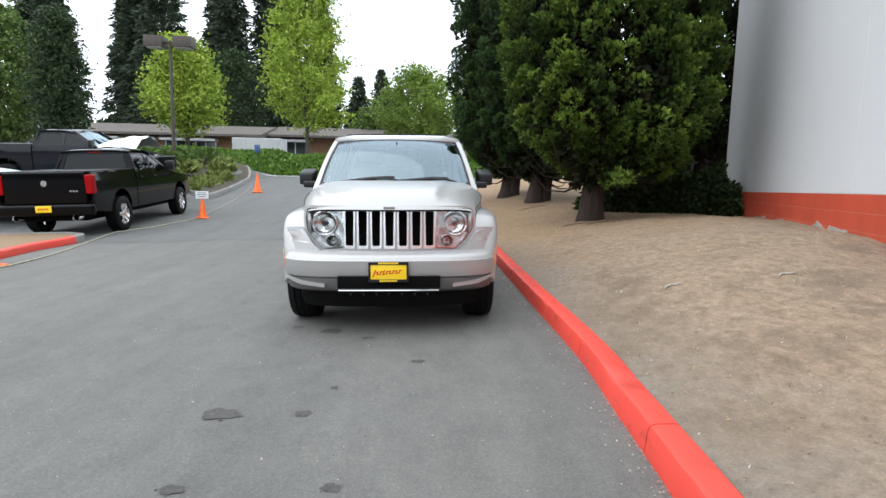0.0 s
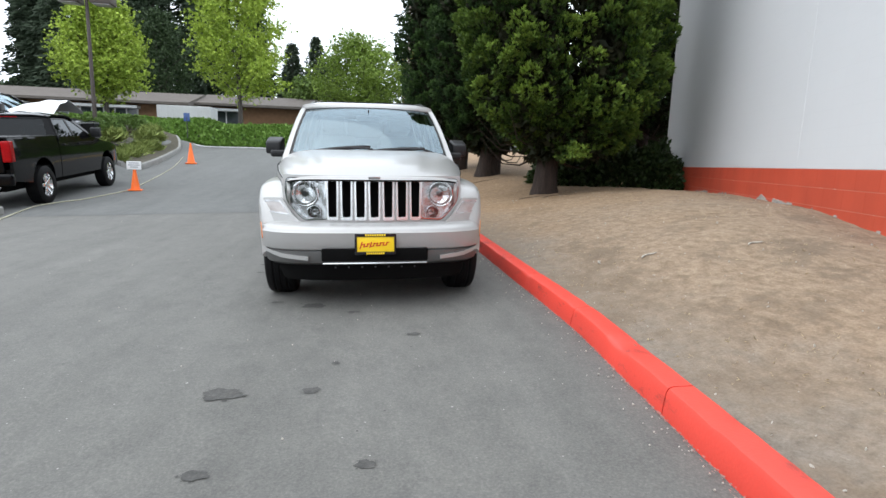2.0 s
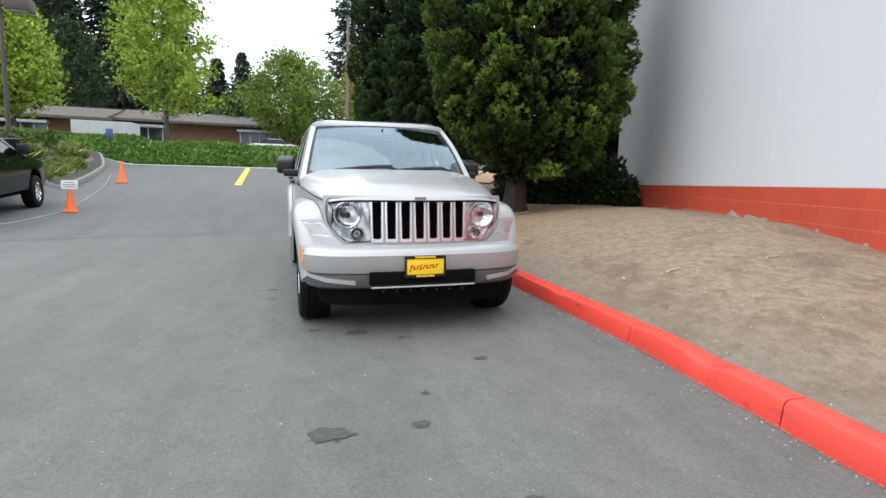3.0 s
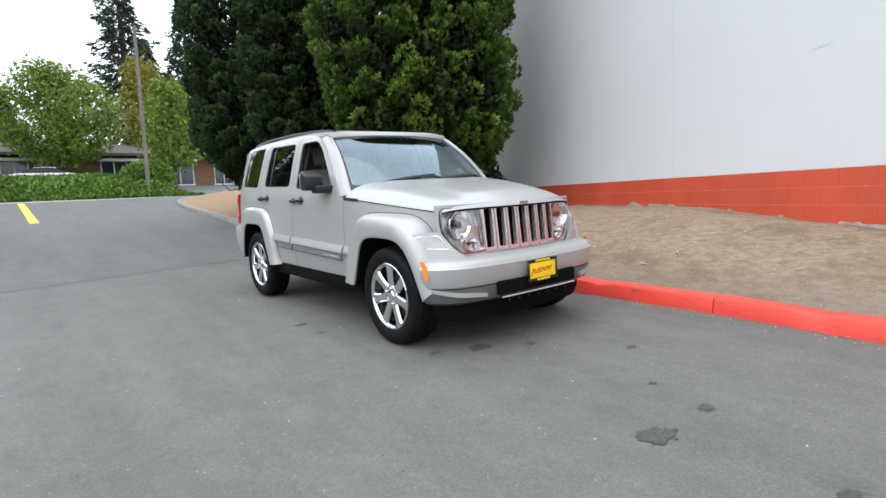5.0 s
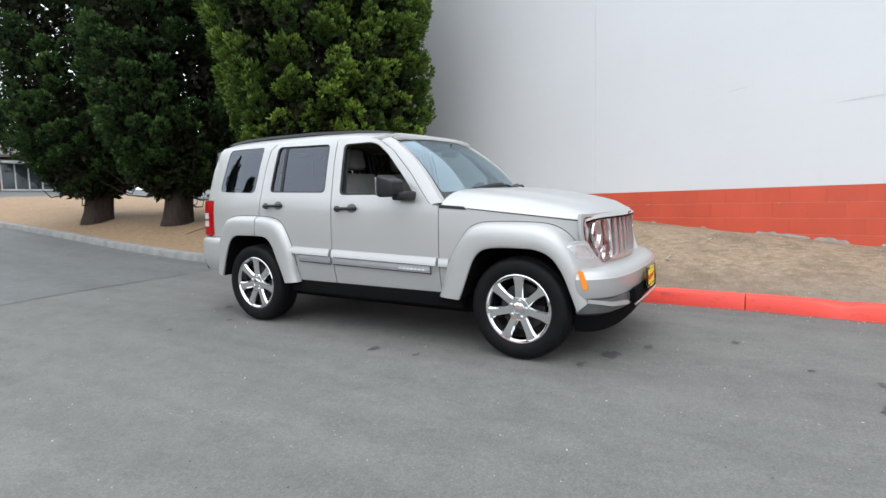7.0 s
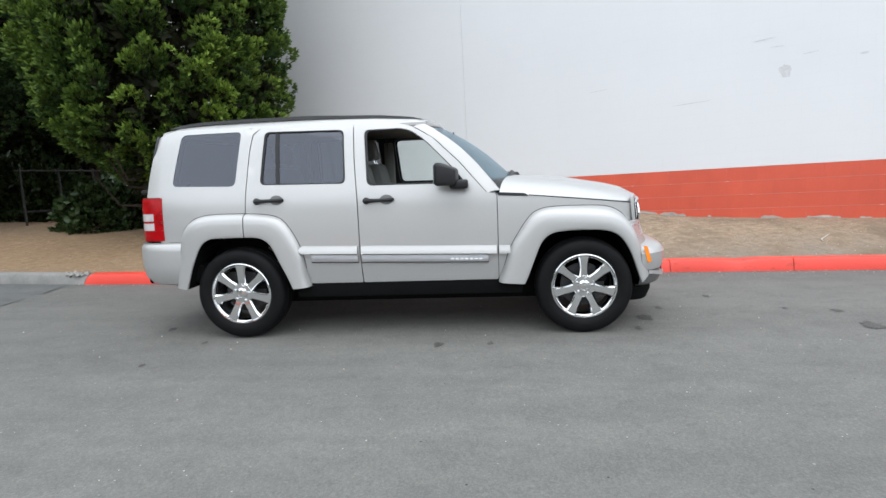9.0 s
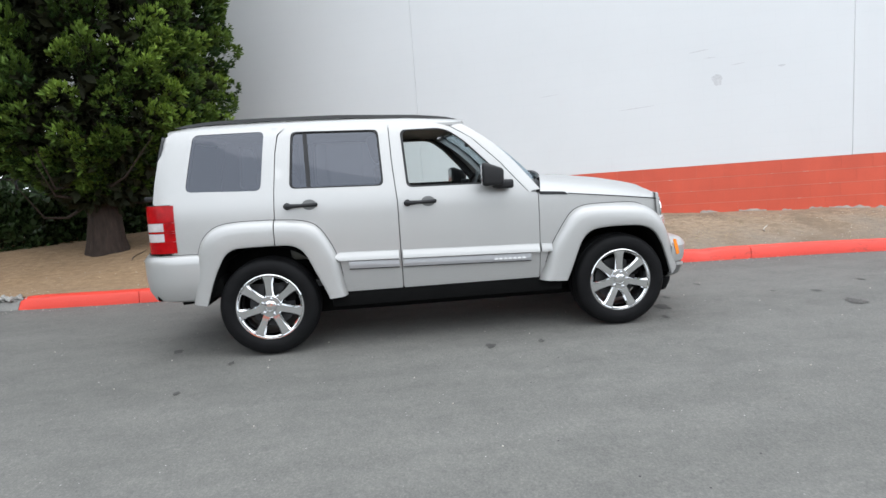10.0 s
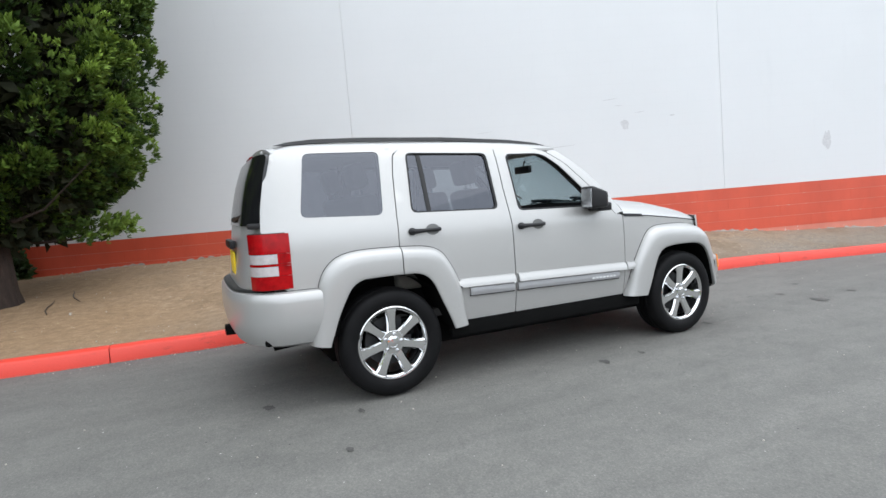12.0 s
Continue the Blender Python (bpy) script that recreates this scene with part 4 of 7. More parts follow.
    for h in slots:
        c = (h[0][0] + h[1][0]) / 2
        big = rounded([(c - 0.047, 0.964), (c + 0.047, 0.964), (c + 0.044, 0.648), (c - 0.044, 0.648)], 0.018)
        small = rounded([(c - 0.034, 0.944), (c + 0.034, 0.944), (c + 0.030, 0.672), (c - 0.030, 0.672)], 0.012)
        part("slot_frame", sheet(big, [small], lambda x, z, d: (x, nose(x, z, 0)[1] - 0.016 + d, z + 0.030), 0.05, 0.028), GRILLE_CHROME, grille, "chrome slot frame")
    for s, poly in ((-1, lamps[0]), (1, lamps[1])):
        ring = rounded(poly, 0.03)
        c = Vector((sum(p[0] for p in ring) / len(ring), sum(p[1] for p in ring) / len(ring)))
        hl = part("headlamp", sheet(ring, [], lambda x, z, d: (x, nose(x, z, 0)[1] + 0.060 + 0.006 * math.sin(x * 55) * math.sin(z * 40), z + 0.030), 0.025, 0), LAMP_BACK, car, "clear headlamp with round reflectors")
        for (cx, cz, r) in ((s * 0.528, 0.845, 0.096), (s * 0.462, 0.708, 0.047)):
            y = nose(cx, cz, 0)[1]
            bowl = part("reflector", lathe([(y + 0.014, r * 1.04), (y + 0.006, r * 1.0), (y + 0.012, r * 0.94), (y + 0.035, r * 0.82), (y + 0.055, r * 0.6), (y + 0.066, r * 0.34), (y + 0.070, r * 0.2)], 32, "y", Matrix.Translation((cx, 0, cz + 0.030))), BOWL, hl)
            part("bulb_shade", lathe([(y + 0.075, r * 0.2), (y + 0.030, r * 0.24), (y + 0.022, r * 0.18), (y + 0.020, 0.001)], 16, "y", Matrix.Translation((cx, 0, cz + 0.030))), DARK_METAL, bowl)
            part("bowl_ring", lathe([(y + 0.016, r * 1.08), (y + 0.002, r * 1.06), (y + 0.001, r * 1.01), (y + 0.010, r * 0.98)], 32, "y", Matrix.Translation((cx, 0, cz + 0.030))), CHROME, bowl)
            for k in range(5):
                a = math.pi * (k + 0.5) / 5
                part("bowl_flute", tube([(cx + r * q * math.cos(a), y + 0.070 - 0.052 * q * q, cz + 0.030 + r * q * math.sin(a)) for q in (-0.9, -0.6, -0.3)], 0.0025, 5), LAMP_BACK, bowl)
        big = [tuple(c + (Vector(p) - c) * 1.045) for p in ring]
        gap = [tuple(c + (Vector(p) - c) * 1.072) for p in ring]
        part("headlamp_gap", sheet(gap, [big], lambda x, z, d: (x, nose(x, z, 0)[1] - 0.008 + d, z + 0.030), 0.05, 0.03), BLACK_PLASTIC, hl)
        part("headlamp_bezel", sheet(big, [ring], lambda x, z, d: (x, nose(x, z, 0)[1] - 0.010 + d, z + 0.030), 0.05, 0.06), CHROME, hl, "thin chrome surround")
        g = part("headlamp_lens", sheet(ring, [], lambda x, z, d: (x, nose(x, z, 0)[1] - 0.004 - 0.010 * (1 - min(1, ((x - c.x) / 0.16) ** 2)), z + 0.030), 0.05, 0), LAMP_GLASS, hl)
        g.visible_shadow = False

    # bumpers swept round a plan line
    def sweep(plan, profile, half=False):
        pts = [Vector(p) for p in curve_points(plan, 0.05)]
        full = [Vector((-p.x, p.y)) for p in pts[:0:-1]] + pts
        bm, rows = bmesh.new(), []
        for i, p in enumerate(full):
            d = (full[min(i + 1, len(full) - 1)] - full[max(i - 1, 0)]).normalized()
            n = Vector((-d.y, d.x))
            if n.y * (1 if plan[0][1] < 0 else -1) < 0:
                n = -n
            rows.append([bm.verts.new((p.x + n.x * o, p.y + n.y * o, z)) for o, z in profile])
        for r0, r1 in zip(rows, rows[1:]):
            for k in range(len(profile) - 1):
                bm.faces.new((r0[k], r1[k], r1[k + 1], r0[k + 1]))
        return bm

    F_PLAN = [(0.0, -0.765), (0.3, -0.757), (0.5, -0.738), (0.66, -0.704), (0.775, -0.640), (0.846, -0.545), (0.872, -0.44)]
    part("front_bumper", sweep(F_PLAN, [(0.20, 0.662), (0.085, 0.660), (0.045, 0.648), (0.026, 0.636), (0.010, 0.618), (0.006, 0.606), (0.0, 0.600), (0.002, 0.55), (0.008, 0.50), (0.016, 0.474), (0.03, 0.466), (0.10, 0.464)]), SILVER, car, "silver front bumper")
    # shade under the bumper painted in through the darker silver
    low = part("bumper_valance", sweep([(x * 0.985, y + 0.008) for x, y in F_PLAN], [(0.03, 0.470), (0.016, 0.455), (0.014, 0.405), (0.03, 0.365), (0.07, 0.345), (0.16, 0.335)]), SILVER_SHADED, car, "grey-silver lower bumper, darkened for shade")
    part("bumper_intake", box((-0.40, -0.768, 0.385), (0.40, -0.60, 0.482), 0.012), MATT_BLACK, low, "black lower intake")
    part("intake_strip", tube([(x, -0.772 + 0.05 * abs(x) ** 2, 0.372) for x in np.linspace(-0.39, 0.39, 13)], 0.0085, 8), CHROME, low, "thin chrome strip")
    part("chin", sweep([(x * 0.88, y + 0.06) for x, y in F_PLAN], [(0.02, 0.352), (0.02, 0.28), (0.05, 0.215), (0.2, 0.185)]), MATT_BLACK, low)
    for i in range(7):
        part("bumper_bolt", box((-0.006, -0.006, -0.006), (0.006, 0.004, 0.006), 0.002, pose(-0.30 + 0.1 * i, -0.748, 0.338)), DARK_METAL, low)
    for s in (-1, 1):
        def wing(x, z, d):
            return (x, np.interp(abs(x), [0.5, 0.61, 0.72, 0.82, 0.88], [-0.590, -0.545, -0.485, -0.405, -0.33]) - 0.008 + 0.25 * (z - 0.70) + d, z)
        poly = [(s * 0.715, 0.822), (s * 0.846, 0.818), (s * 0.852, 0.775), (s * 0.848, 0.735), (s * 0.735, 0.724), (s * 0.645, 0.716)]
        tl = part("turn_lamp_housing", sheet(rounded([(s * 0.703, 0.842), (s * 0.78, 0.842), (s * 0.864, 0.834), (s * 0.870, 0.69), (s * 0.85, 0.655), (s * 0.545, 0.655), (s * 0.622, 0.715)], 0.02), [rounded(poly, 0.015)], wing, 0.05, 0.05), SILVER, car)
        part("turn_lamp", sheet(rounded(poly, 0.015), [], lambda x, z, d: (x, wing(x, z, 0)[1] + 0.006, z), 0.05, 0.0), TURN_LENS, tl, "clear turn lamp with a pink tint")
        c = Vector((sum(p[0] for p in poly) / 6, sum(p[1] for p in poly) / 6))
        part("turn_lamp_rim", sheet(rounded(poly, 0.015), [rounded([tuple(c + Vector(((p[0] - c.x) * 0.92, (p[1] - c.y) * 0.80))) for p in poly], 0.012)], lambda x, z, d: (x, wing(x, z, 0)[1] - 0.002 + d, z), 0.05, 0.01), REFLECTOR, tl)
        fog = [(s * 0.50, 0.418), (s * 0.70, 0.438), (s * 0.825, 0.466), (s * 0.825, 0.440), (s * 0.70, 0.408), (s * 0.50, 0.392)]
        part("bumper_strip", sheet(fog, [], lambda x, z, d: (x, np.interp(abs(x), [0, 0.3, 0.5, 0.66, 0.77, 0.845], [-0.765, -0.757, -0.738, -0.695, -0.625, -0.525]) - 0.006 + d, z), 0.06, 0.03), SILVER, low)

    # number plate with dealer wording
    PLATE_AT = pose(0.0, -0.790, 0.522, -2) @ Matrix.Diagonal((0.92, 1, 0.87, 1))
    plate = part("number_plate", box((-0.152, -0.006, -0.076), (0.152, 0.004, 0.076), 0.004, PLATE_AT), PLATE_YELLOW, car, "yellow dealer plate with a black frame")
    bm = bmesh.new()
    for lo, hi in (((-0.168, -0.012, 0.062), (0.168, 0.0, 0.090)), ((-0.168, -0.012, -0.092), (0.168, 0.0, -0.066)), ((-0.168, -0.012, -0.07), (-0.150, 0.0, 0.07)), ((0.150, -0.012, -0.07), (0.168, 0.0, 0.07))):
        add_box(bm, lo, hi, 0.003, PLATE_AT, 1)
    part("plate_frame", bm, BLACK_GLOSS, plate)
    for z, w in ((0.078, 0.085), (-0.079, 0.075)):
        for k in range(9):
            a = -w + 2 * w * k / 9
            part("plate_bar", box((a, -0.0135, -0.008), (a + 2 * w / 12, -0.011, 0.008), 0, PLATE_AT @ pose(0, 0, z)), PLATE_YELLOW, plate)
    # the slanted red dealer mark, drawn as plain strokes
    for k in range(9):
        a = -0.118 + 0.026 * k
        hgt = 0.034 if k == 0 else 0.026 if k in (3,) else 0.017
        part("plate_stroke", box((-0.0045, -0.0085, -hgt), (0.0045, -0.006, hgt), 0, PLATE_AT @ pose(a, 0, -0.012 + 0.002 * k, 0, 18)), PLATE_RED, plate)
        part("plate_stroke", box((-0.013, -0.0085, -0.004), (0.012, -0.006, 0.004), 0, PLATE_AT @ pose(a + 0.01, 0, -0.012 + 0.002 * k - (0.012 if k % 2 else -0.010), 0, -8)), PLATE_RED, plate)

    # tail: tailgate, glass, lamps, bumper
    def tail(x, z, d):
        return (x, interp(TAIL, z) + 0.035 - 0.135 * (abs(x) / 0.75) ** 6 - d, z)

    gate = [(-0.66, 1.62), (0.66, 1.62), (0.70, 1.30), (0.71, 0.80), (0.60, 0.68), (-0.60, 0.68), (-0.71, 0.80), (-0.70, 1.30)]
    tg = part("tailgate", sheet(rounded(gate, 0.04), [], tail, 0.08, 0.04), SILVER, car)
    g = part("rear_glass", sheet(rounded([(-0.665, 1.64), (0.665, 1.64), (0.715, 1.20), (-0.715, 1.20)], 0.05), [], lambda x, z, d: (x, tail(x, z, 0)[1] + 0.010 + d * -1, z), 0.08, 0.02), BLACK_GLOSS, tg, "dark rear glass")
    part("spoiler", box((-0.50, 3.24, 1.635), (0.50, 3.395, 1.682), 0.02, None, 3), SILVER, car)
    part("brake_lamp", box((-0.13, 3.40, 1.650), (0.13, 3.420, 1.680), 0.005), RED_LENS, car, "red high brake lamp")
    part("rear_wiper", tube([(0.02, 3.55, 1.24), (-0.10, 3.57, 1.24), (-0.44, 3.53, 1.27)], [0.022, 0.013, 0.008], 8), BLACK_PLASTIC, tg)
    part("gate_handle", box((-0.22, 3.575, 1.04), (0.22, 3.615, 1.10), 0.015), BLACK_PLASTIC, tg)
    part("rear_plate", box((-0.155, 3.58, 0.86), (0.155, 3.592, 1.02), 0.003), PLATE_YELLOW, tg)
    part("gate_hinge", box((-0.725, 3.45, 1.18), (-0.655, 3.535, 1.215), 0.012), BLACK_PLASTIC, tg)
    for s in (-1, 1):
        def lens(u, v, d):
            # u: along the corner, from the side round to the tail
            t = clamp01((u - 3.305) / 0.22)
            x = s * (half_width(3.335, v) + 0.006 - 0.006 * t - 0.125 * t ** 3.0)
            return (x, 3.356 + 0.184 * (1 - (1 - t) ** 1.45) - d, v)
        part("tail_lamp_gasket", sheet(rounded([(3.302, 0.799), (3.527, 0.799), (3.527, 1.151), (3.302, 1.151)], 0.01), [], lambda u, v, d: tuple(Vector(lens(u, v, d + 0.005)) - Vector((s * 0.006, 0, 0))), 0.035, 0.03), BLACK_PLASTIC, car)
        tl = None
        for z0, z1, mm, lab in ((0.804, 0.887, RED_LENS, "red"), (0.889, 0.947, WHITE_LENS, "clear"), (0.949, 0.962, RED_LENS, "red"), (0.964, 1.022, WHITE_LENS, "clear"), (1.024, 1.146, RED_LENS, "red")):
            u0 = 3.307 if mm is RED_LENS else 3.334
            m2 = sheet([(u0, z0), (3.525, z0), (3.525, z1), (u0, z1)], [], lens, 0.035, 0.05)
            if mm is WHITE_LENS:
                part("tail_lamp_edge", sheet([(3.307, z0), (3.332, z0), (3.332, z1), (3.307, z1)], [], lens, 0.035, 0.05), RED_LENS, tl)
            if tl is None:
                tl = part("tail_lamp", m2, mm, car, "red and clear banded tail lamp")
            else:
                part("tail_lamp_band", m2, mm, tl, lab + " lamp band")
            if mm is WHITE_LENS or z1 > 1.1:
                for zz in np.arange(z0 + 0.016, z1 - 0.006, 0.019 if mm is WHITE_LENS else 0.040):
                    part("lens_rib", sheet([(u0 + 0.012, zz), (3.515, zz), (3.515, zz + 0.004), (u0 + 0.012, zz + 0.004)], [], lambda u, v, d: lens(u, v, d - 0.0015), 0.05, 0.004), mm, tl)
    R_PLAN = [(0.0, 3.675), (0.4, 3.665), (0.62, 3.625), (0.77, 3.555), (0.860, 3.44), (0.888, 3.30), (0.892, 3.145)]
    rb = part("rear_bumper", sweep(R_PLAN, [(0.22, 0.778), (0.05, 0.786), (0.02, 0.778), (0.004, 0.755), (0.0, 0.72), (0.0, 0.60), (0.012, 0.52), (0.045, 0.455), (0.12, 0.43)]), SILVER, car, "silver rear bumper")
    part("step_pad", sweep([(x * 0.94, y - 0.012) for x, y in R_PLAN[:5]], [(0.19, 0.794), (0.03, 0.800), (0.010, 0.790)]), BLACK_PLASTIC, rb, "black step pad")
    part("tow_hitch", box((-0.05, 3.50, 0.41), (0.05, 3.685, 0.48), 0.01), MATT_BLACK, car)
    part("tail_pipe", tube([(-0.52, 3.2, 0.40), (-0.52, 3.42, 0.385)], 0.028, 14, False), MATT_BLACK, car)

    # sills, underbody, wheel wells, firewall, engine-bay filler
    for s in (-1, 1):
        part("sill", box((s * 0.79 - 0.035, 0.46, 0.315), (s * 0.79 + 0.03, 2.24, 0.428), 0.015), MATT_BLACK, car, "black sill")
    bm = bmesh.new()
    add_box(bm, (-0.58, -0.45, 0.225), (0.58, 3.05, 0.42), 0.02)
    add_box(bm, (-0.80, 3.02, 0.45), (0.80, 3.5, 0.60), 0.02)
    add_box(bm, (-0.77, 0.50, 0.36), (0.77, 2.20, 0.46), 0.01)
    add_box(bm, (-0.56, -0.42, 0.40), (0.56, 0.50, 0.95), 0.02)
    add_box(bm, (-0.57, 2.2, 0.40), (0.57, 3.40, 0.78), 0.02)
    for s in (-1, 1):
        for y in (0.0, 2.695):
            # liner over the upper part of each wheel
            rows = [[bm.verts.new((x, y + 0.47 * math.cos(t), 0.36 + 0.455 * math.sin(t))) for x in (s * 0.56, s * 0.86)] for t in np.linspace(0.12, math.pi - 0.12, 20)]
            hub = bm.verts.new((s * 0.56, y, 0.42))
            for r0, r1 in zip(rows, rows[1:]):
                bm.faces.new((r0[0], r1[0], r1[1], r0[1]))
                bm.faces.new((r0[0], r1[0], hub))
    part("underbody", bm, MATT_BLACK, car, "black underbody and wheel liners")
    for y in (0.0, 2.695):
        part("axle", tube([(-0.7, y, 0.36), (0.7, y, 0.36)], 0.045, 10), MATT_BLACK, car)

    # wheels
    def build_wheel(s, y):
        m0 = pose(s * 0.755, y, 0.362) @ Matrix.Scale(1.008, 4)
        w = part("wheel", lathe([(s * -0.105, 0.245), (s * -0.118, 0.285), (s * -0.116, 0.325), (s * -0.098, 0.352), (s * -0.06, 0.3605), (s * -0.052, 0.353), (s * -0.044, 0.353), (s * -0.038, 0.362), (s * -0.006, 0.3625), (s * -0.003, 0.354), (s * 0.003, 0.354), (s * 0.006, 0.3625), (s * 0.038, 0.362), (s * 0.044, 0.353), (s * 0.052, 0.353), (s * 0.06, 0.3605), (s * 0.098, 0.352), (s * 0.112, 0.338), (s * 0.1195, 0.312), (s * 0.1205, 0.290), (s * 0.117, 0.262), (s * 0.106, 0.246), (s * 0.098, 0.238)], 64, "x", m0), RUBBER, car, "road wheel with black tyre")
        part("rim", lathe([(s * 0.040, 0.212), (s * 0.092, 0.220), (s * 0.096, 0.226), (s * 0.103, 0.229), (s * 0.109, 0.233), (s * 0.110, 0.240), (s * 0.107, 0.245), (s * 0.098, 0.248)], 72, "x", m0), CHROME, w, "chrome rim")
        part("rim_barrel", lathe([(s * -0.105, 0.236), (s * -0.09, 0.225), (s * 0.03, 0.212), (s * 0.071, 0.219)], 40, "x", m0), DARK_METAL, w)
        for k in range(7):
            a = 2 * math.pi * k / 7 + math.pi / 2
            bm = bmesh.new()
            rows = []
            for r, hw, out, th in ((0.035, 0.036, 0.084, 0.03), (0.075, 0.034, 0.089, 0.03), (0.12, 0.032, 0.093, 0.028), (0.17, 0.034, 0.096, 0.026), (0.205, 0.040, 0.098, 0.026), (0.222, 0.050, 0.099, 0.03), (0.232, 0.064, 0.099, 0.03)):
                ring = []
                for t, o in ((-1.0, out - 0.013), (-0.70, out), (0, out), (0.70, out), (1.0, out - 0.013), (0.9, out - th - 0.014), (-0.9, out - th - 0.014)):
                    p = Vector((s * o, r * math.cos(a) - t * hw * math.sin(a), r * math.sin(a) + t * hw * math.cos(a)))
                    ring.append(bm.verts.new(m0 @ p))
                rows.append(ring)
            for r0, r1 in zip(rows, rows[1:]):
                for j in range(7):
                    bm.faces.new((r0[j], r0[(j + 1) % 7], r1[(j + 1) % 7], r1[j]))
            part("spoke", bm, CHROME, w)
        part("hub_cap", lathe([(s * 0.06, 0.086), (s * 0.084, 0.085), (s * 0.0905, 0.078), (s * 0.0915, 0.046), (s * 0.100, 0.042), (s * 0.103, 0.030), (s * 0.1015, 0.029), (s * 0.1045, 0.001)], 24, "x", m0), CHROME, w)
        for k in range(5):
            a = 2 * math.pi * k / 5 + 0.5
            part("wheel_nut", lathe([(s * 0.085, 0.0105), (s * 0.101, 0.0105), (s * 0.105, 0.006), (s * 0.105, 0.001)], 6, "x", m0 @ pose(0, 0.060 * math.cos(a), 0.060 * math.sin(a))), DULL_CHROME, w)
        part("brake_disc", lathe([(s * 0.0, 0.05), (s * 0.002, 0.165), (s * -0.02, 0.165)], 36, "x", m0), DARK_METAL, w)
        part("brake_caliper", box((s * 0.0 - 0.04, -0.18, 0.02), (s * 0.0 + 0.04, -0.10, 0.14), 0.015, m0), MATT_BLACK, w)
        return w

    for y in (0.0, 2.695):
        for s in (-1, 1):
            build_wheel(s, y)

    # interior
    def seat(x, y, wide, back_tilt=14, name="seat"):
        m0 = pose(x, y, 0.0)
        c = part(name, box((-wide / 2, -0.26, 0.66), (wide / 2, 0.26, 0.82), 0.06, m0, 3), SEAT_CLOTH, car, "grey leather seat")
        part("seat_back", box((-wide / 2 + 0.01, -0.06, 0.0), (wide / 2 - 0.01, 0.08, 0.60), 0.06, m0 @ pose(0, 0.24, 0.78, -back_tilt), 3), SEAT_CLOTH, c)
        for hx in ((0.0,) if wide < 0.8 else (-0.36, 0.36)):
            part("headrest", box((-0.13, -0.055, 0.0), (0.13, 0.055, 0.19), 0.045, m0 @ pose(hx, 0.405, 1.40, -back_tilt), 3), SEAT_CLOTH, c)
            part("headrest_post", tube([m0 @ Vector((hx - 0.05, 0.37, 1.33)), m0 @ Vector((hx - 0.05, 0.40, 1.43))], 0.006, 6), CHROME, c)
            part("headrest_post", tube([m0 @ Vector((hx + 0.05, 0.37, 1.33)), m0 @ Vector((hx + 0.05, 0.40, 1.43))], 0.006, 6), CHROME, c)

    seat(-0.38, 1.42, 0.52)
    seat(0.38, 1.42, 0.52)
    seat(0.0, 2.30, 1.24, 16, "rear_bench")
    dash = part("dashboard", thick_grid(lambda u, v: Vector((u * 0.74, 0.55 + 0.32 * v + 0.12 * u * u * (1 - v), 1.135 - 0.03 * u * u - 0.16 * max(0, v - 0.75) * 4 * 0.6)), np.linspace(-1, 1, 15), np.linspace(0, 1, 9), (0, 0.05, -0.30)), TRIM_DARK, car, "dark dashboard")
    part("dash_panel", box((-0.70, 0.84, 0.86), (0.70, 0.90, 1.02), 0.03), TRIM_GREY, dash)
    bm = bmesh.new()
    ringp = [pose(0.38, 0.98, 1.09, -62) @ Vector((0.185 * math.cos(t), 0.185 * math.sin(t), 0)) for t in np.linspace(0, 2 * math.pi, 33)]
    add_tube(bm, ringp, 0.016, 8)
    add_box(bm, (-0.06, -0.05, -0.03), (0.06, 0.05, 0.01), 0.02, pose(0.38, 0.98, 1.09, -62))
    for a in (0.2, math.pi - 0.2, -math.pi / 2):
        add_tube(bm, [pose(0.38, 0.98, 1.09, -62) @ Vector((r * math.cos(a), r * math.sin(a), -0.005)) for r in (0.04, 0.18)], 0.013, 6)
    part("steering_wheel", bm, TRIM_DARK, car, "dark steering wheel")
    mir = part("inside_mirror", box((-0.12, -0.015, -0.033), (0.12, 0.02, 0.033), 0.014, pose(0.0, 1.02, 1.52)), BLACK_PLASTIC, car)
    part("mirror_stalk", tube([(0, 1.02, 1.53), (0, 1.0, 1.60)], 0.008, 6), BLACK_PLASTIC, mir)
    part("cabin_floor", box((-0.74, 0.55, 0.47), (0.74, 3.38, 0.52)), TRIM_DARK, car)
    part("load_cover", box((-0.66, 2.75, 0.98), (0.66, 3.30, 1.0), 0.005), TRIM_DARK, car)
    for s in (-1, 1):
        part("belt_pillar", box((s * 0.70 - 0.05, 1.67, 0.5), (s * 0.70 + 0.03, 1.77, 1.62), 0.015, Matrix.Identity(4)), TRIM_GREY, car) if s > 0 else part("belt_pillar", box((-0.73, 1.67, 0.5), (-0.67, 1.77, 1.15), 0.015), TRIM_GREY, car)
    part("window_sticker", box((0.46, 0, 0), (0.50, 0.002, 0.07), 0, Matrix.Translation((0.02, 0.72, 1.265)) @ pose(0, 0, 0, -58)), WHITE_LENS, car, "small white windscreen sticker")
    # settle the proportions of the body over the wheels: nose drawn in, cabin a little taller
    GROW = [(1.20, 0.0), (1.60, 0.012), (1.67, 0.003), (1.80, -0.008)]
    todo = [ob for ob in car.children if not ob.name.startswith(("wheel", "axle"))]
    while todo:
        ob = todo.pop()
        todo += list(ob.children)
        for q in ob.data.vertices:
            q.co.z += interp(GROW, q.co.z)
            q.co.y += 0.065 * smooth(-0.30, -0.65, q.co.y)
    return car


suv = build_suv()
suv.matrix_world = pose(0.02, 0.0, 0.014, 0.9, -1.0, 0)
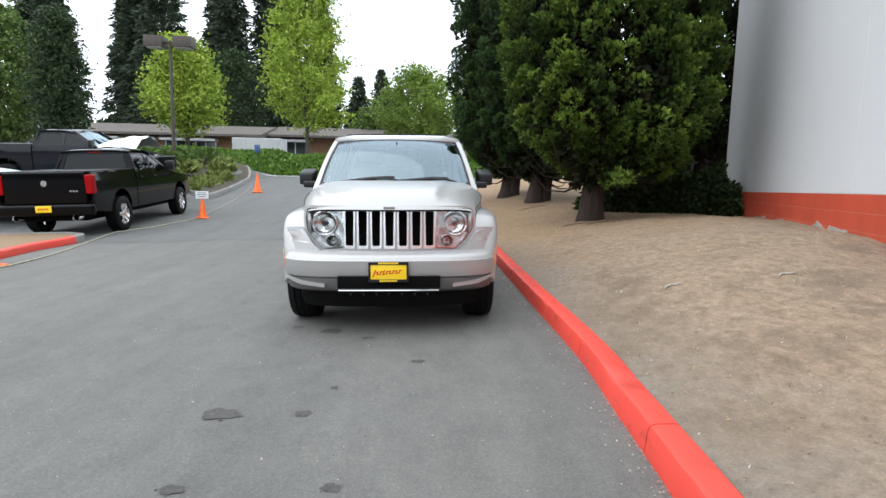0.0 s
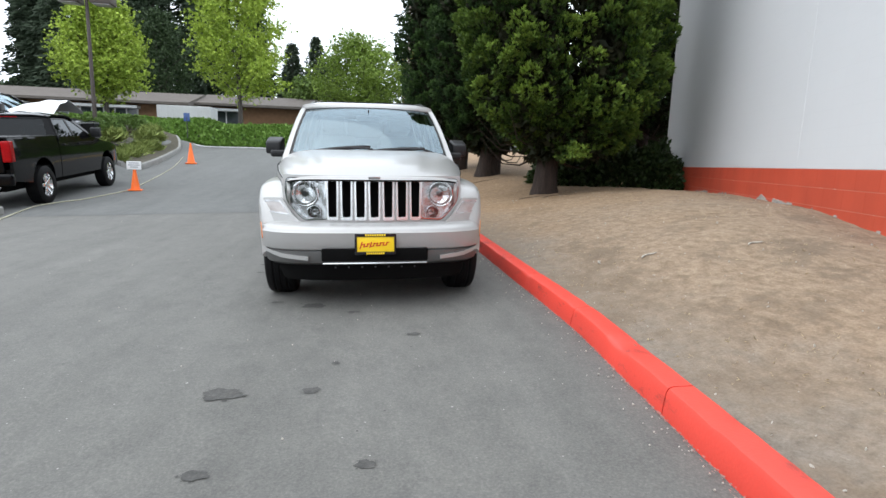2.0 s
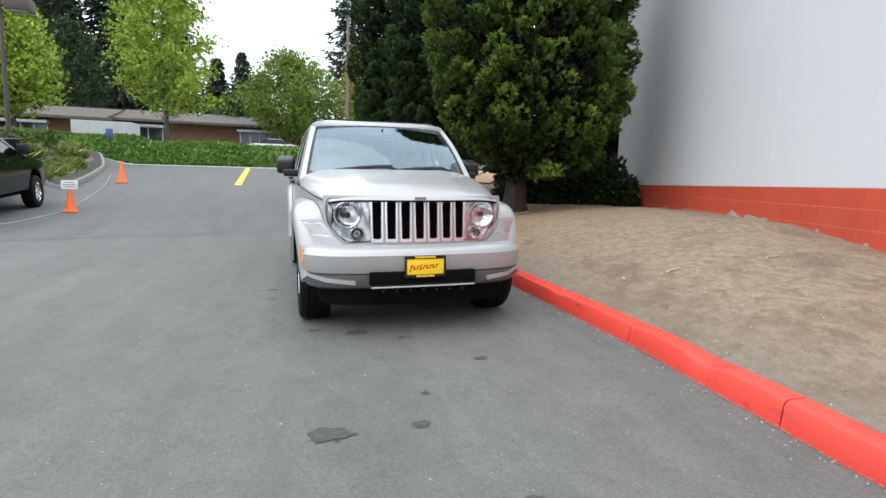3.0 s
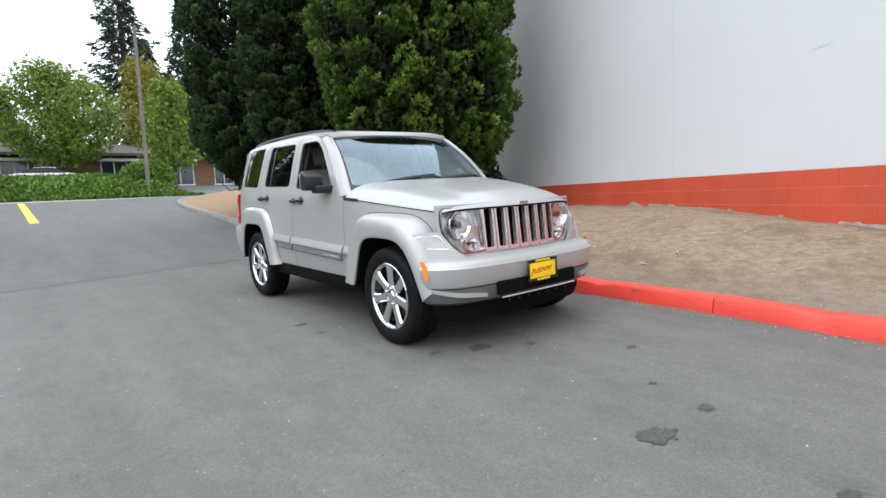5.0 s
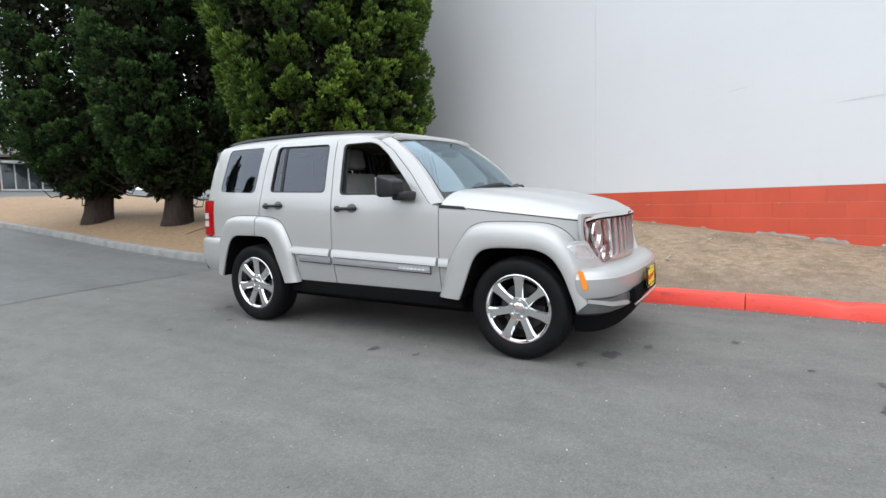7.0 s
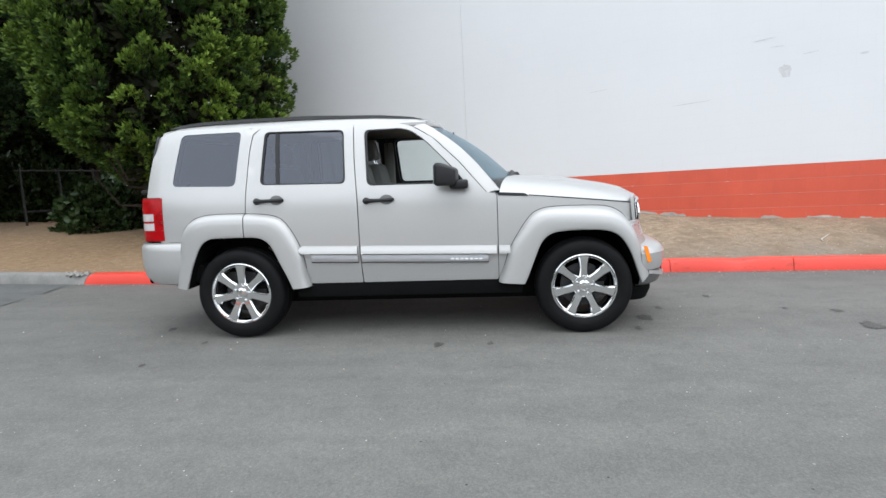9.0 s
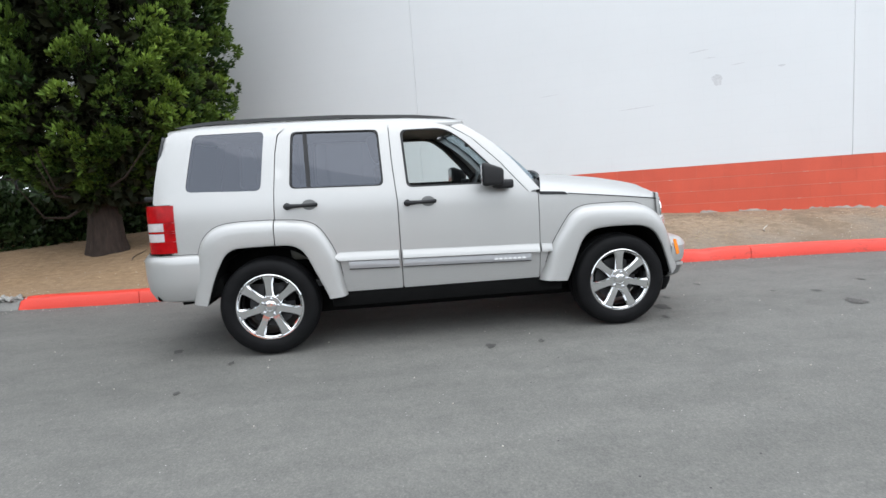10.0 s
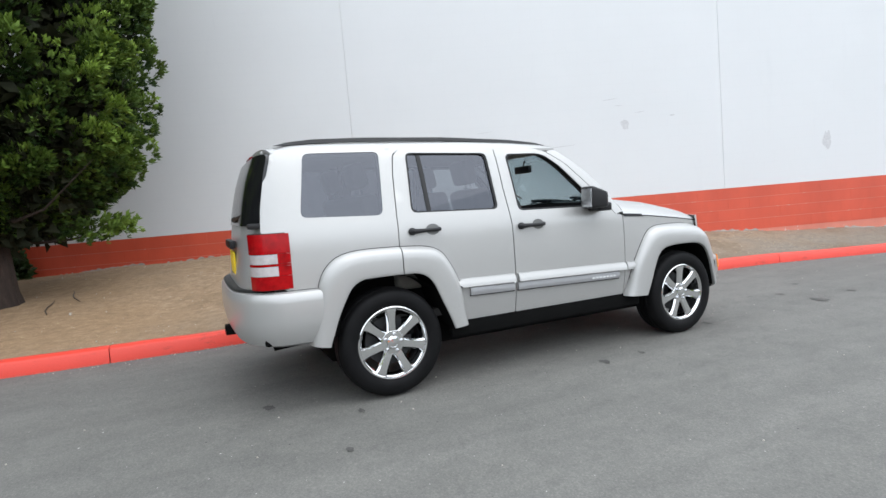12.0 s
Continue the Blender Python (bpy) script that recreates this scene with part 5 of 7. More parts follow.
tagged(suv, "silver four-door sport utility car parked by the red kerb", "car")


# ---- foliage ----
def mesh_from(name, verts, faces, material):
    me = bpy.data.meshes.new(name)
    verts, faces = np.asarray(verts, np.float32), np.asarray(faces, np.int32)
    k = faces.shape[1]
    me.vertices.add(len(verts))
    me.vertices.foreach_set("co", verts.ravel())
    me.loops.add(faces.size)
    me.loops.foreach_set("vertex_index", faces.ravel())
    me.polygons.add(len(faces))
    me.polygons.foreach_set("loop_start", np.arange(len(faces), dtype=np.int32) * k)
    me.update(calc_edges=True)
    me.materials.append(material)
    return me


def fronds(rng, centres, outward, size, per, width, lift, spread, tip_light=None):
    """Sprays of small pointed leaves: per leaves from each centre, fanned round the outward direction. The last
    argument is the painted-in lightness of each spray, which gives that of every corner.
    """
    n = len(centres)
    c = np.repeat(centres, per, axis=0)
    o = np.repeat(outward, per, axis=0) + rng.normal(0, spread, (n * per, 3)) + np.array([0, 0, lift])
    o /= np.linalg.norm(o, axis=1)[:, None]
    ln = np.repeat(size, per) * rng.uniform(0.55, 1.15, n * per)
    side = np.cross(o, rng.normal(0, 1, (n * per, 3)))
    side /= np.linalg.norm(side, axis=1)[:, None] + 1e-9
    nrm = np.cross(side, o)
    w = (ln * width)[:, None]
    c = c + rng.normal(0, 0.16, c.shape) * np.repeat(size, per)[:, None]
    mid = c + o * (ln * 0.55)[:, None] + nrm * (ln * 0.08)[:, None]
    tip = c + o * ln[:, None] - nrm * (ln * 0.10)[:, None]
    v = np.stack([c, mid - side * w, tip, mid + side * w], axis=1).reshape(-1, 3)
    k = np.arange(n * per) * 4
    f = np.concatenate([np.stack([k, k + 1, k + 2], 1), np.stack([k, k + 2, k + 3], 1)])
    if tip_light is None:
        return v, f
    y = np.repeat(tip_light, per)
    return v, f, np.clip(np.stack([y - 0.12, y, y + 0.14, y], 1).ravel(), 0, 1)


def crown_points(rng, n, radius_at, z0, z1, shell=0.2):
    """Points near the surface of a lumpy crown, and their outward directions. radius_at(z, angle)."""
    z = rng.uniform(z0, z1, n)
    a = rng.uniform(0, 2 * math.pi, n)
    r = np.array([radius_at(zz, aa) for zz, aa in zip(z, a)])
    depth = 1 - shell * rng.random(n) ** 1.5
    p = np.stack([np.cos(a) * r * depth, np.sin(a) * r * depth, z], 1)
    o = np.stack([np.cos(a), np.sin(a), 0.15 * np.ones(n)], 1)
    return p, o


def trunk_mesh(rng, height, r0, r1, wob=0.06, sides=14, flare=1.22):
    bm = bmesh.new()
    rings = []
    for i, t in enumerate(np.linspace(0, 1, 16)):
        z = -0.35 + t * (height + 0.35)
        r = (r0 + (r1 - r0) * t) * (1 + (flare - 1) * max(0, 1 - (z + 0.1) / 0.9) ** 2 if z < 0.8 else 1)
        ring = []
        for k in range(sides):
            a = 2 * math.pi * k / sides
            rr = r * (1 + 0.16 * noise.noise(Vector((math.cos(a) * 1.6, math.sin(a) * 1.6, z * 0.6 + r0 * 9))) + 0.10 * noise.noise(Vector((math.cos(a) * 5, math.sin(a) * 5, z * 0.5 + r0 * 31))))
            ring.append(bm.verts.new((math.cos(a) * rr + wob * math.sin(z * 0.9), math.sin(a) * rr + wob * math.cos(z * 0.7), z)))
        rings.append(ring)
    for q0, q1 in zip(rings, rings[1:]):
        for k in range(sides):
            bm.faces.new((q0[k], q0[(k + 1) % sides], q1[(k + 1) % sides], q1[k]))
    bm.faces.new(rings[-1])
    return bm


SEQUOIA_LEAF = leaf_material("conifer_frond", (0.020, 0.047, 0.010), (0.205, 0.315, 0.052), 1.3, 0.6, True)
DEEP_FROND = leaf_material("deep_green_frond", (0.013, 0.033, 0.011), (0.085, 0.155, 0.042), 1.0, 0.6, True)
INNER_LEAF = leaf_material("shaded_inner_frond", (0.010, 0.014, 0.006), (0.026, 0.028, 0.012), 0.9, 0.7)
SEQUOIA_BARK = bark_material("red_brown_bark", (0.016, 0.011, 0.008), (0.060, 0.037, 0.028))
TWIG = plain("dead_twig", (0.085, 0.060, 0.042), 0.9, 0, 0.3)


def verge_tree(x, y, seed, table, trunk_r, top, lump, label, material, plumes=560, stems=0, sprays=44, lean=0.0, boughs=()):
    """A dense evergreen of upswept plumes: table gives crown radius against height above its foot; lean: how much further it reaches towards the wall."""
    rng = np.random.default_rng(seed)
    z = dirt_z(x, y) - 0.04
    root = tagged(empty("evergreen_tree", pose(x, y, z)), label, "tree", "evergreens on the verge")

    def radius(zz, a):
        q = noise.noise(Vector((math.cos(a) * 1.7 + seed, math.sin(a) * 1.7, zz * 0.55)))
        q2 = noise.noise(Vector((math.cos(a) * 4.2 + seed, math.sin(a) * 4.2, zz * 1.5)))
        return max(0.05, interp(table, zz + 6.0 * lean * max(0.0, math.cos(a)) * smooth(2.6, 1.0, zz)) * (1 + lump * q + 0.55 * lump * q2) * (1 + lean * (max(0.0, math.cos(a)) - 0.75 * max(0.0, -math.sin(a)))))

    part("trunk", trunk_mesh(rng, top * 0.8, trunk_r, 0.06, 0.06, 22, 1.5), SEQUOIA_BARK, root)
    for k in range(stems):
        a = 2.1 * k + seed
        pts = [(math.cos(a) * trunk_r * (0.45 + 1.5 * t), math.sin(a) * trunk_r * (0.45 + 1.5 * t), -0.1 + 2.9 * t) for t in np.linspace(0, 1, 7)]
        part("stem", tube(pts, [trunk_r * 0.95, trunk_r * 0.72, trunk_r * 0.60, trunk_r * 0.52, trunk_r * 0.45, 0.12, 0.08], 14), SEQUOIA_BARK, root)
    z0, z1 = table[0][0], table[-1][0]
    # each plume is a teardrop of sprays round an axis that sweeps out and up; hollows stay between them
    cs, os, ss, ys = [], [], [], []
    for zz, aa in zip(z0 + (z1 - z0) * rng.random(plumes) ** 1.25, rng.uniform(0, 2 * math.pi, plumes)):
        r = radius(zz, aa)
        low = clamp01((zz - z0) / 2.2)
        ln = rng.uniform(0.34, 0.72) * (0.6 + 0.2 * min(2.0, r))
        axis = np.array([math.cos(aa), math.sin(aa), -0.05 + 0.85 * low]) + rng.normal(0, 0.16, 3)
        axis /= np.linalg.norm(axis)
        tip = np.array([math.cos(aa) * r, math.sin(aa) * r, zz + 0.12])
        k = int(sprays * rng.uniform(0.7, 1.3))
        t = rng.random(k) ** 0.75
        d = rng.normal(0, 1, (k, 3))
        d -= np.outer(d @ axis, axis)
        d /= np.linalg.norm(d, axis=1)[:, None] + 1e-9
        fat = ln * 0.36 * np.sin(math.pi * np.clip(t * 0.82 + 0.14, 0, 1)) ** 0.8 * rng.uniform(0.8, 1.05, k)
        cs.append(tip - axis * ln + np.outer(t * ln, axis) + d * fat[:, None])
        os.append(axis * 0.9 + d * 0.65)
        ss.append(rng.uniform(0.055, 0.105, k))
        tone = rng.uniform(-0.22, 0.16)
        # pale tips; upper sides paler too, with light from above painted in
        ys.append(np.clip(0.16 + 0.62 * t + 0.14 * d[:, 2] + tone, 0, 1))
    # low leafy boughs below the rest of the crown
    for foot, end in boughs:
        foot, end = np.array(foot), np.array(end)
        part("bough", tube([tuple(foot * (1 - t) + end * t + np.array([0, 0, -0.10 * math.sin(math.pi * t)])) for t in (0, 0.25, 0.5, 0.75, 1.0)], [0.028, 0.022, 0.016, 0.010, 0.004], 6), SEQUOIA_BARK, root)
        t = 0.38 + 0.62 * rng.random(190) ** 0.6
        wide = 0.20 * np.sin(math.pi * np.clip((t - 0.36) / 0.70, 0, 1)) ** 0.6
        cs.append(foot + np.outer(t, end - foot) + rng.normal(0, 1, (190, 3)) * wide[:, None] * np.array([0.7, 0.5, 0.42]) + np.array([0, 0, -0.03]))
        way = (end - foot) / np.linalg.norm(end - foot)
        os.append(way + rng.normal(0, 0.45, (190, 3)))
        ss.append(rng.uniform(0.055, 0.10, 190))
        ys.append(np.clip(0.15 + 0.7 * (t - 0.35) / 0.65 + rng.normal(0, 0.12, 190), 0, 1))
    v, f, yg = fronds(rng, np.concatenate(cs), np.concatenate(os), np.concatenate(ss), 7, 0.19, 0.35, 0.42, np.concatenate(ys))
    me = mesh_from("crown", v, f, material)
    me.attributes.new("tip_light", "FLOAT", "POINT").data.foreach_set("value", yg.astype(np.float32))
    ob = new("crown", me)
    ob.parent = root
    # brown-dark inner sprays, inner shade put into their colour, so the crown is not see-through
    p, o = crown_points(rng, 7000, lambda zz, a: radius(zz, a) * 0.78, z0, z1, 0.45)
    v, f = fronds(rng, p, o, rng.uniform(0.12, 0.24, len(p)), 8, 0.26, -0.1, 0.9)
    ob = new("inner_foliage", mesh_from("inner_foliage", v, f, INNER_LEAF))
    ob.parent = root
    # bare low boughs that arch out and hang
    for k in range(9):
        a = rng.uniform(0, 2 * math.pi)
        zz = rng.uniform(0.6, 1.5)
        ln = rng.uniform(0.7, 1.6)
        pts = [(math.cos(a) * trunk_r * 0.6, math.sin(a) * trunk_r * 0.6, zz)]
        for t in (0.3, 0.6, 1.0):
            pts.append((math.cos(a + 0.3 * t) * (trunk_r + ln * t), math.sin(a + 0.3 * t) * (trunk_r + ln * t), max(0.12, zz - 0.35 * math.sin(math.pi * t * 0.8) + 0.5 * t * t + rng.normal(0, 0.05))))
        part("bough", tube(pts, [0.030, 0.020, 0.013, 0.004], 6), SEQUOIA_BARK, root)
    return root


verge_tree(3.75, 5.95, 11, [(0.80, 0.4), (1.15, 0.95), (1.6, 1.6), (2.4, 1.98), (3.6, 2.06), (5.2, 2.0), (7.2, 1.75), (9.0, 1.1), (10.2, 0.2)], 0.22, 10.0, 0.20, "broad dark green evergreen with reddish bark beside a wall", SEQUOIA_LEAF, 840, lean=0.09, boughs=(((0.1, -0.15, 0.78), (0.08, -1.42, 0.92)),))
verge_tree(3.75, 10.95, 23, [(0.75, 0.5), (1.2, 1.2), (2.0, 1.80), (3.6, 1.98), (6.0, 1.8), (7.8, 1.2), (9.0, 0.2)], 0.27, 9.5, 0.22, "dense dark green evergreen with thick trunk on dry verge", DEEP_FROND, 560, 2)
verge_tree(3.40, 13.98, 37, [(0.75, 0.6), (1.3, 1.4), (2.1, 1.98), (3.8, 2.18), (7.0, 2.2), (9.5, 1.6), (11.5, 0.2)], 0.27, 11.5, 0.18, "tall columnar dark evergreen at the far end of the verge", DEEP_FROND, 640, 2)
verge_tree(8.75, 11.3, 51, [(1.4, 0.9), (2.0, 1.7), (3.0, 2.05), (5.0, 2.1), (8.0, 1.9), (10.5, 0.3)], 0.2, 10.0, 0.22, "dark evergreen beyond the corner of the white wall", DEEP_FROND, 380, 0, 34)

# dark shrub in the corner of the wall
SHRUB_LEAF = leaf_material("dark_shrub_leaf", (0.010, 0.022, 0.007), (0.038, 0.062, 0.020), 2.0, 0.35)


def shrub(name, x, y, z, rx, ry, h, n, size, material, label, seed, category="shrub", rot=0.0):
    rng = np.random.default_rng(seed)
    d = rng.normal(0, 1, (n, 3))
    d[:, 2] = np.abs(d[:, 2])
    d /= np.linalg.norm(d, axis=1)[:, None]
    lum = np.array([1 + 0.25 * noise.noise(Vector(q * 2.2 + seed)) for q in d])
    p = d * np.array([rx, ry, h]) * (lum * rng.uniform(0.70, 1.0, n))[:, None]
    v, f = fronds(rng, p, d, np.full(n, size), 6, 0.30, 0.25, 0.7)
    root = empty(name, pose(x, y, z, 0, 0, rot))
    ob = new("foliage", mesh_from("foliage", v, f, material))
    ob.parent = root
    for k in range(5):
        a = k * 1.3 + seed
        tip = (math.cos(a) * rx * 0.6, math.sin(a) * ry * 0.6, h * 0.7)
        part("stem", tube([(0.05 * math.cos(a), 0.05 * math.sin(a), -0.25), (tip[0] * 0.4, tip[1] * 0.4, h * 0.35), tip], [0.022, 0.016, 0.006], 6), TWIG, root)
    return tagged(root, label, category)


shrub("shrub", 5.15, 8.25, dirt_z(5.15, 8.0) - 0.1, 0.95, 0.8, 1.0, 900, 0.15, SHRUB_LEAF, "dark leafy shrub under the evergreens", 5)
shrub("shrub", 6.05, 7.55, dirt_z(6.0, 7.4) - 0.1, 0.95, 0.75, 1.1, 950, 0.15, SHRUB_LEAF, "dark leafy shrub against the white wall", 6)
shrub("shrub", 6.75, 6.95, dirt_z(6.6, 6.9) - 0.1, 0.7, 0.6, 1.05, 650, 0.14, SHRUB_LEAF, "low dark shrub at the foot of the white wall", 7)

shrub("shrub", 7.3, 11.6, ground_z(7.3, 11.6) + 0.1, 1.5, 1.1, 1.9, 1300, 0.2, SHRUB_LEAF, "dark shrub behind the evergreens", 8)
shrub("shrub", 9.2, 13.3, ground_z(9.2, 13.3) + 0.2, 2.1, 1.5, 3.3, 2200, 0.22, SHRUB_LEAF, "tall dark shrub behind the railing", 9)

# short railing behind the shrubs
RAIL = plain("dark_metal", (0.05, 0.052, 0.05), 0.5, 0.6, 0.1)
railing = tagged(empty("railing", pose(6.6, 9.9, 0.75, 0, 0, -20)), "dark metal railing behind the shrubs", "railing")
for k in range(4):
    part("post", tube([(k * 0.75 - 1.2, 0, -0.3), (k * 0.75 - 1.2, 0, 1.25)], 0.025, 8), RAIL, railing)
for zz in (0.35, 1.2):
    part("rail", tube([(-1.3, 0, zz), (1.2, 0, zz)], 0.018, 8), RAIL, railing)

# ---- litter and marks on the ground ----
def stain_material():
    """Old oil that has soaked in: black in the middle of the blot, broken up by the grain of the asphalt."""
    m, nt, b = nodes_of("oil_stain")
    fine, mid = noise_node(nt, 70, 4, 0.75), noise_node(nt, 14, 4, 0.7)
    base = ramp(nt, mix(nt, 0.5, fine, mid), [(0.38, (0.040, 0.039, 0.037)), (0.55, (0.068, 0.066, 0.061)), (0.68, (0.130, 0.126, 0.115))])
    nt.links.new(base, b.inputs["Base Color"])
    b.inputs["Roughness"].default_value = 0.8
    bump(nt, b, fine, 0.4, 0.004)
    return m


STAIN = stain_material()
for x, y, a, b, seed in ((-0.79, -2.09, 0.105, 0.065, 1), (-0.36, -2.10, 0.045, 0.035, 2), (-0.755, -0.42, 0.05, 0.025, 3), (-1.075, 1.10, 0.055, 0.035, 4), (-1.06, 0.72, 0.035, 0.025, 5), (-0.55, 3.49, 0.05, 0.035, 6), (-0.73, -2.79, 0.055, 0.035, 7), (-0.1, -2.80, 0.045, 0.03, 8), (-0.45, -0.55, 0.09, 0.06, 9), (-0.95, 2.98, 0.04, 0.02, 10), (-1.43, 3.19, 0.03, 0.02, 11), (-0.15, -0.75, 0.05, 0.03, 12), (0.25, -1.3, 0.05, 0.03, 13), (-0.25, -1.75, 0.025, 0.02, 14)):
    rng = np.random.default_rng(100 + seed)
    bm = bmesh.new()
    # a ragged blot with drips and flecks round it
    blots = [(0, 0, 1.0)] + [(1.15 * math.cos(q), 1.15 * math.sin(q), w) for q, w in zip(rng.uniform(0, 6.28, 6), rng.uniform(0.03, 0.13, 6))]
    for k, (u0, v0, w) in enumerate(blots):
        pts = []
        for t in np.linspace(0, 2 * math.pi, 60 if k == 0 else 12, endpoint=False):
            c, n = math.cos(t), math.sin(t)
            r = w * (0.95 + 0.45 * noise.noise(Vector((c * 1.2 + seed * 3 + k, n * 1.2, 0))) + 0.14 * noise.noise(Vector((c * 5 + seed, n * 5, k))) + 0.12 * noise.noise(Vector((c * 14, n * 14, seed))))
            px, py = x + a * (u0 + r * c), y + b * (v0 + r * n)
            pts.append(bm.verts.new((px, py, ground_z(px, py) + 0.003)))
        bm.faces.new(pts)
    thing("oil_stain", bm, STAIN, "small dark oil stain on the asphalt", "stain", group="oil stains", kind="structure", shade=False)

# tarred joint between the two pavings, across the lane and up to the kerb
TAR = plain("tar_joint", (0.060, 0.060, 0.058), 0.7, 0, 0.4, 12, 60)
bm = bmesh.new()
rows = []
for x in np.arange(-9.0, 1.36, 0.05):
    y = 6.08 + 0.03 * noise.noise(Vector((x * 0.8, 5, 2)))
    w = 0.012 + 0.012 * noise.noise(Vector((x * 2.6, 1, 7)))
    rows.append([bm.verts.new((x, y - w, ground_z(x, y - w) + 0.004)), bm.verts.new((x, y + w, ground_z(x, y + w) + 0.004))])
for r0, r1 in zip(rows, rows[1:]):
    bm.faces.new((r0[0], r1[0], r1[1], r0[1]))
thing("asphalt_joint", bm, TAR, "dark tarred joint across the asphalt lane", "paving joint", kind="structure", shade=False)

# red overspray on the asphalt along the foot of the kerb
OVERSPRAY = painted_material("red_overspray", (0.36, 0.20, 0.165), (0.28, 0.22, 0.19), 0.55, 0.85, 26.0)
rng = np.random.default_rng(77)
bm = bmesh.new()
for k in range(1700):
    y = rng.uniform(-4.6, 5.4)
    x = kerb_x(y) - 0.006 - abs(rng.normal(0, 0.017)) * (0.45 + 0.9 * max(0, noise.noise(Vector((y * 1.7, 3, 1))) + 0.4))
    r = rng.uniform(0.0015, 0.0055)
    q0 = rng.uniform(0, 6.28)
    bm.faces.new([bm.verts.new((x + 0.7 * r * c, y + 1.4 * r * n, ground_z(x, y) + 0.003)) for c, n in ((math.cos(q0 + q), math.sin(q0 + q)) for q in (0, 1.1, 2.2, 3.4, 4.6))])
thing("paint_overspray", bm, OVERSPRAY, "faded red paint overspray along the kerb foot", "paint mark", kind="structure", shade=False)

# crumbled concrete where the red length has broken away
RUBBLE = plain("crumbled_concrete", (0.27, 0.262, 0.245), 0.95, 0, 0.35, 20, 70, 0.5)
rng = np.random.default_rng(31)
bm = bmesh.new()
for k in range(70):
    y = 6.02 + rng.normal(0, 0.09)
    h = rng.uniform(0.012, 0.034)
    x = kerb_x(y) + rng.uniform(0.02, 0.15)
    top_z = 0.100 + 0.02 * rng.random()
    bmesh.ops.create_icosphere(bm, subdivisions=1, radius=h, matrix=pose(x, y, ground_z(x, y) + top_z, *rng.uniform(0, 360, 3)) @ Matrix.Diagonal((1.2, rng.uniform(0.6, 1), 0.7, 1)))
thing("concrete_rubble", bm, RUBBLE, "crumbled pale concrete at the broken kerb end", "rubble", kind="stuff", shade=False)

# pale pebbles, wood chips and dead stalks
PEBBLE = plain("pale_pebble", (0.42, 0.39, 0.34), 0.9, 0, 0.35, 30, 80)
rng = np.random.default_rng(4)
bm = bmesh.new()
for k in range(520):
    y = rng.uniform(-5.5, 6.5)
    x = kerb_x(y) + 0.2 + rng.random() ** 1.4 * max(0.4, wall_x(y) - kerb_x(y) - 0.35)
    s = rng.uniform(0.003, 0.008) * (1.9 if rng.random() < 0.05 else 1)
    bmesh.ops.create_icosphere(bm, subdivisions=1, radius=s, matrix=pose(x, y, dirt_z(x, y) + s * 0.3, *rng.uniform(0, 360, 3)) @ Matrix.Diagonal((1.5, rng.uniform(0.4, 1), 0.45, 1)))
thing("loose_stones", bm, PEBBLE, "scattered pale pebbles on the dry bank", "pebbles", kind="stuff", shade=False)
bm = bmesh.new()
for k in range(420):
    y = rng.uniform(-6.5, 6.0)
    x = kerb_x(y) - 0.02 - abs(rng.normal(0, 0.09)) if rng.random() < 0.7 else rng.uniform(-4.5, 1.1)
    s = rng.uniform(0.002, 0.006)
    bmesh.ops.create_icosphere(bm, subdivisions=1, radius=s, matrix=pose(x, y, ground_z(x, y) + s * 0.3, *rng.uniform(0, 360, 3)))
thing("road_grit", bm, PEBBLE, "loose grit along the kerb and drive", "grit", kind="stuff", shade=False)
STRAW = leaf_material("dead_grass", (0.30, 0.22, 0.125), (0.48, 0.38, 0.235), 2.0, 0.8)
n = 5200
y = -6 + 26 * rng.random(n) ** 1.3
x = np.array([kerb_x(v) + 0.2 + rng.random() * (max(0.3, min(wall_x(v), 8.5) - kerb_x(v) - 0.3)) for v in y])
keep = np.array([noise.noise(Vector((a * 0.8, b * 0.8, 4))) + rng.normal(0, 0.25) > 0.0 for a, b in zip(x, y)])
pts = np.array([(a, b, dirt_z(a, b)) for a, b in zip(x[keep], y[keep])])
out = np.stack([rng.normal(0, 1, len(pts)), rng.normal(0, 1, len(pts)), np.full(len(pts), 0.06)], 1)
v, f = fronds(rng, pts, out, rng.uniform(0.010, 0.034, len(pts)), 4, 0.06, 0.03, 0.6)
tagged(new("dead_grass", mesh_from("dead_grass", v, f, STRAW)), "sparse straw-coloured dead grass", "grass", kind="stuff")
for x0, y0, a, ln in ((2.28, -0.55, 20, 0.16), (2.0, -0.35, 70, 0.10), (1.92, -3.3, -38, 0.26), (3.0, -0.9, 10, 0.12), (3.4, 5.1, 15, 0.75), (3.0, 5.35, 5, 0.55), (2.9, 9.4, 8, 0.8)):
    d = Vector((math.cos(radians(a)), math.sin(radians(a)))) * ln
    pts = [(x0 + d.x * t, y0 + d.y * t + 0.03 * math.sin(5 * t), dirt_z(x0 + d.x * t, y0 + d.y * t) + 0.012) for t in np.linspace(0, 1, 5)]
    thing("fallen_twig", tube(pts, [0.006, 0.008, 0.007, 0.006, 0.003], 6), TWIG if ln > 0.4 else PEBBLE, "fallen twig on the dry bank", "twig", group="fallen twigs")

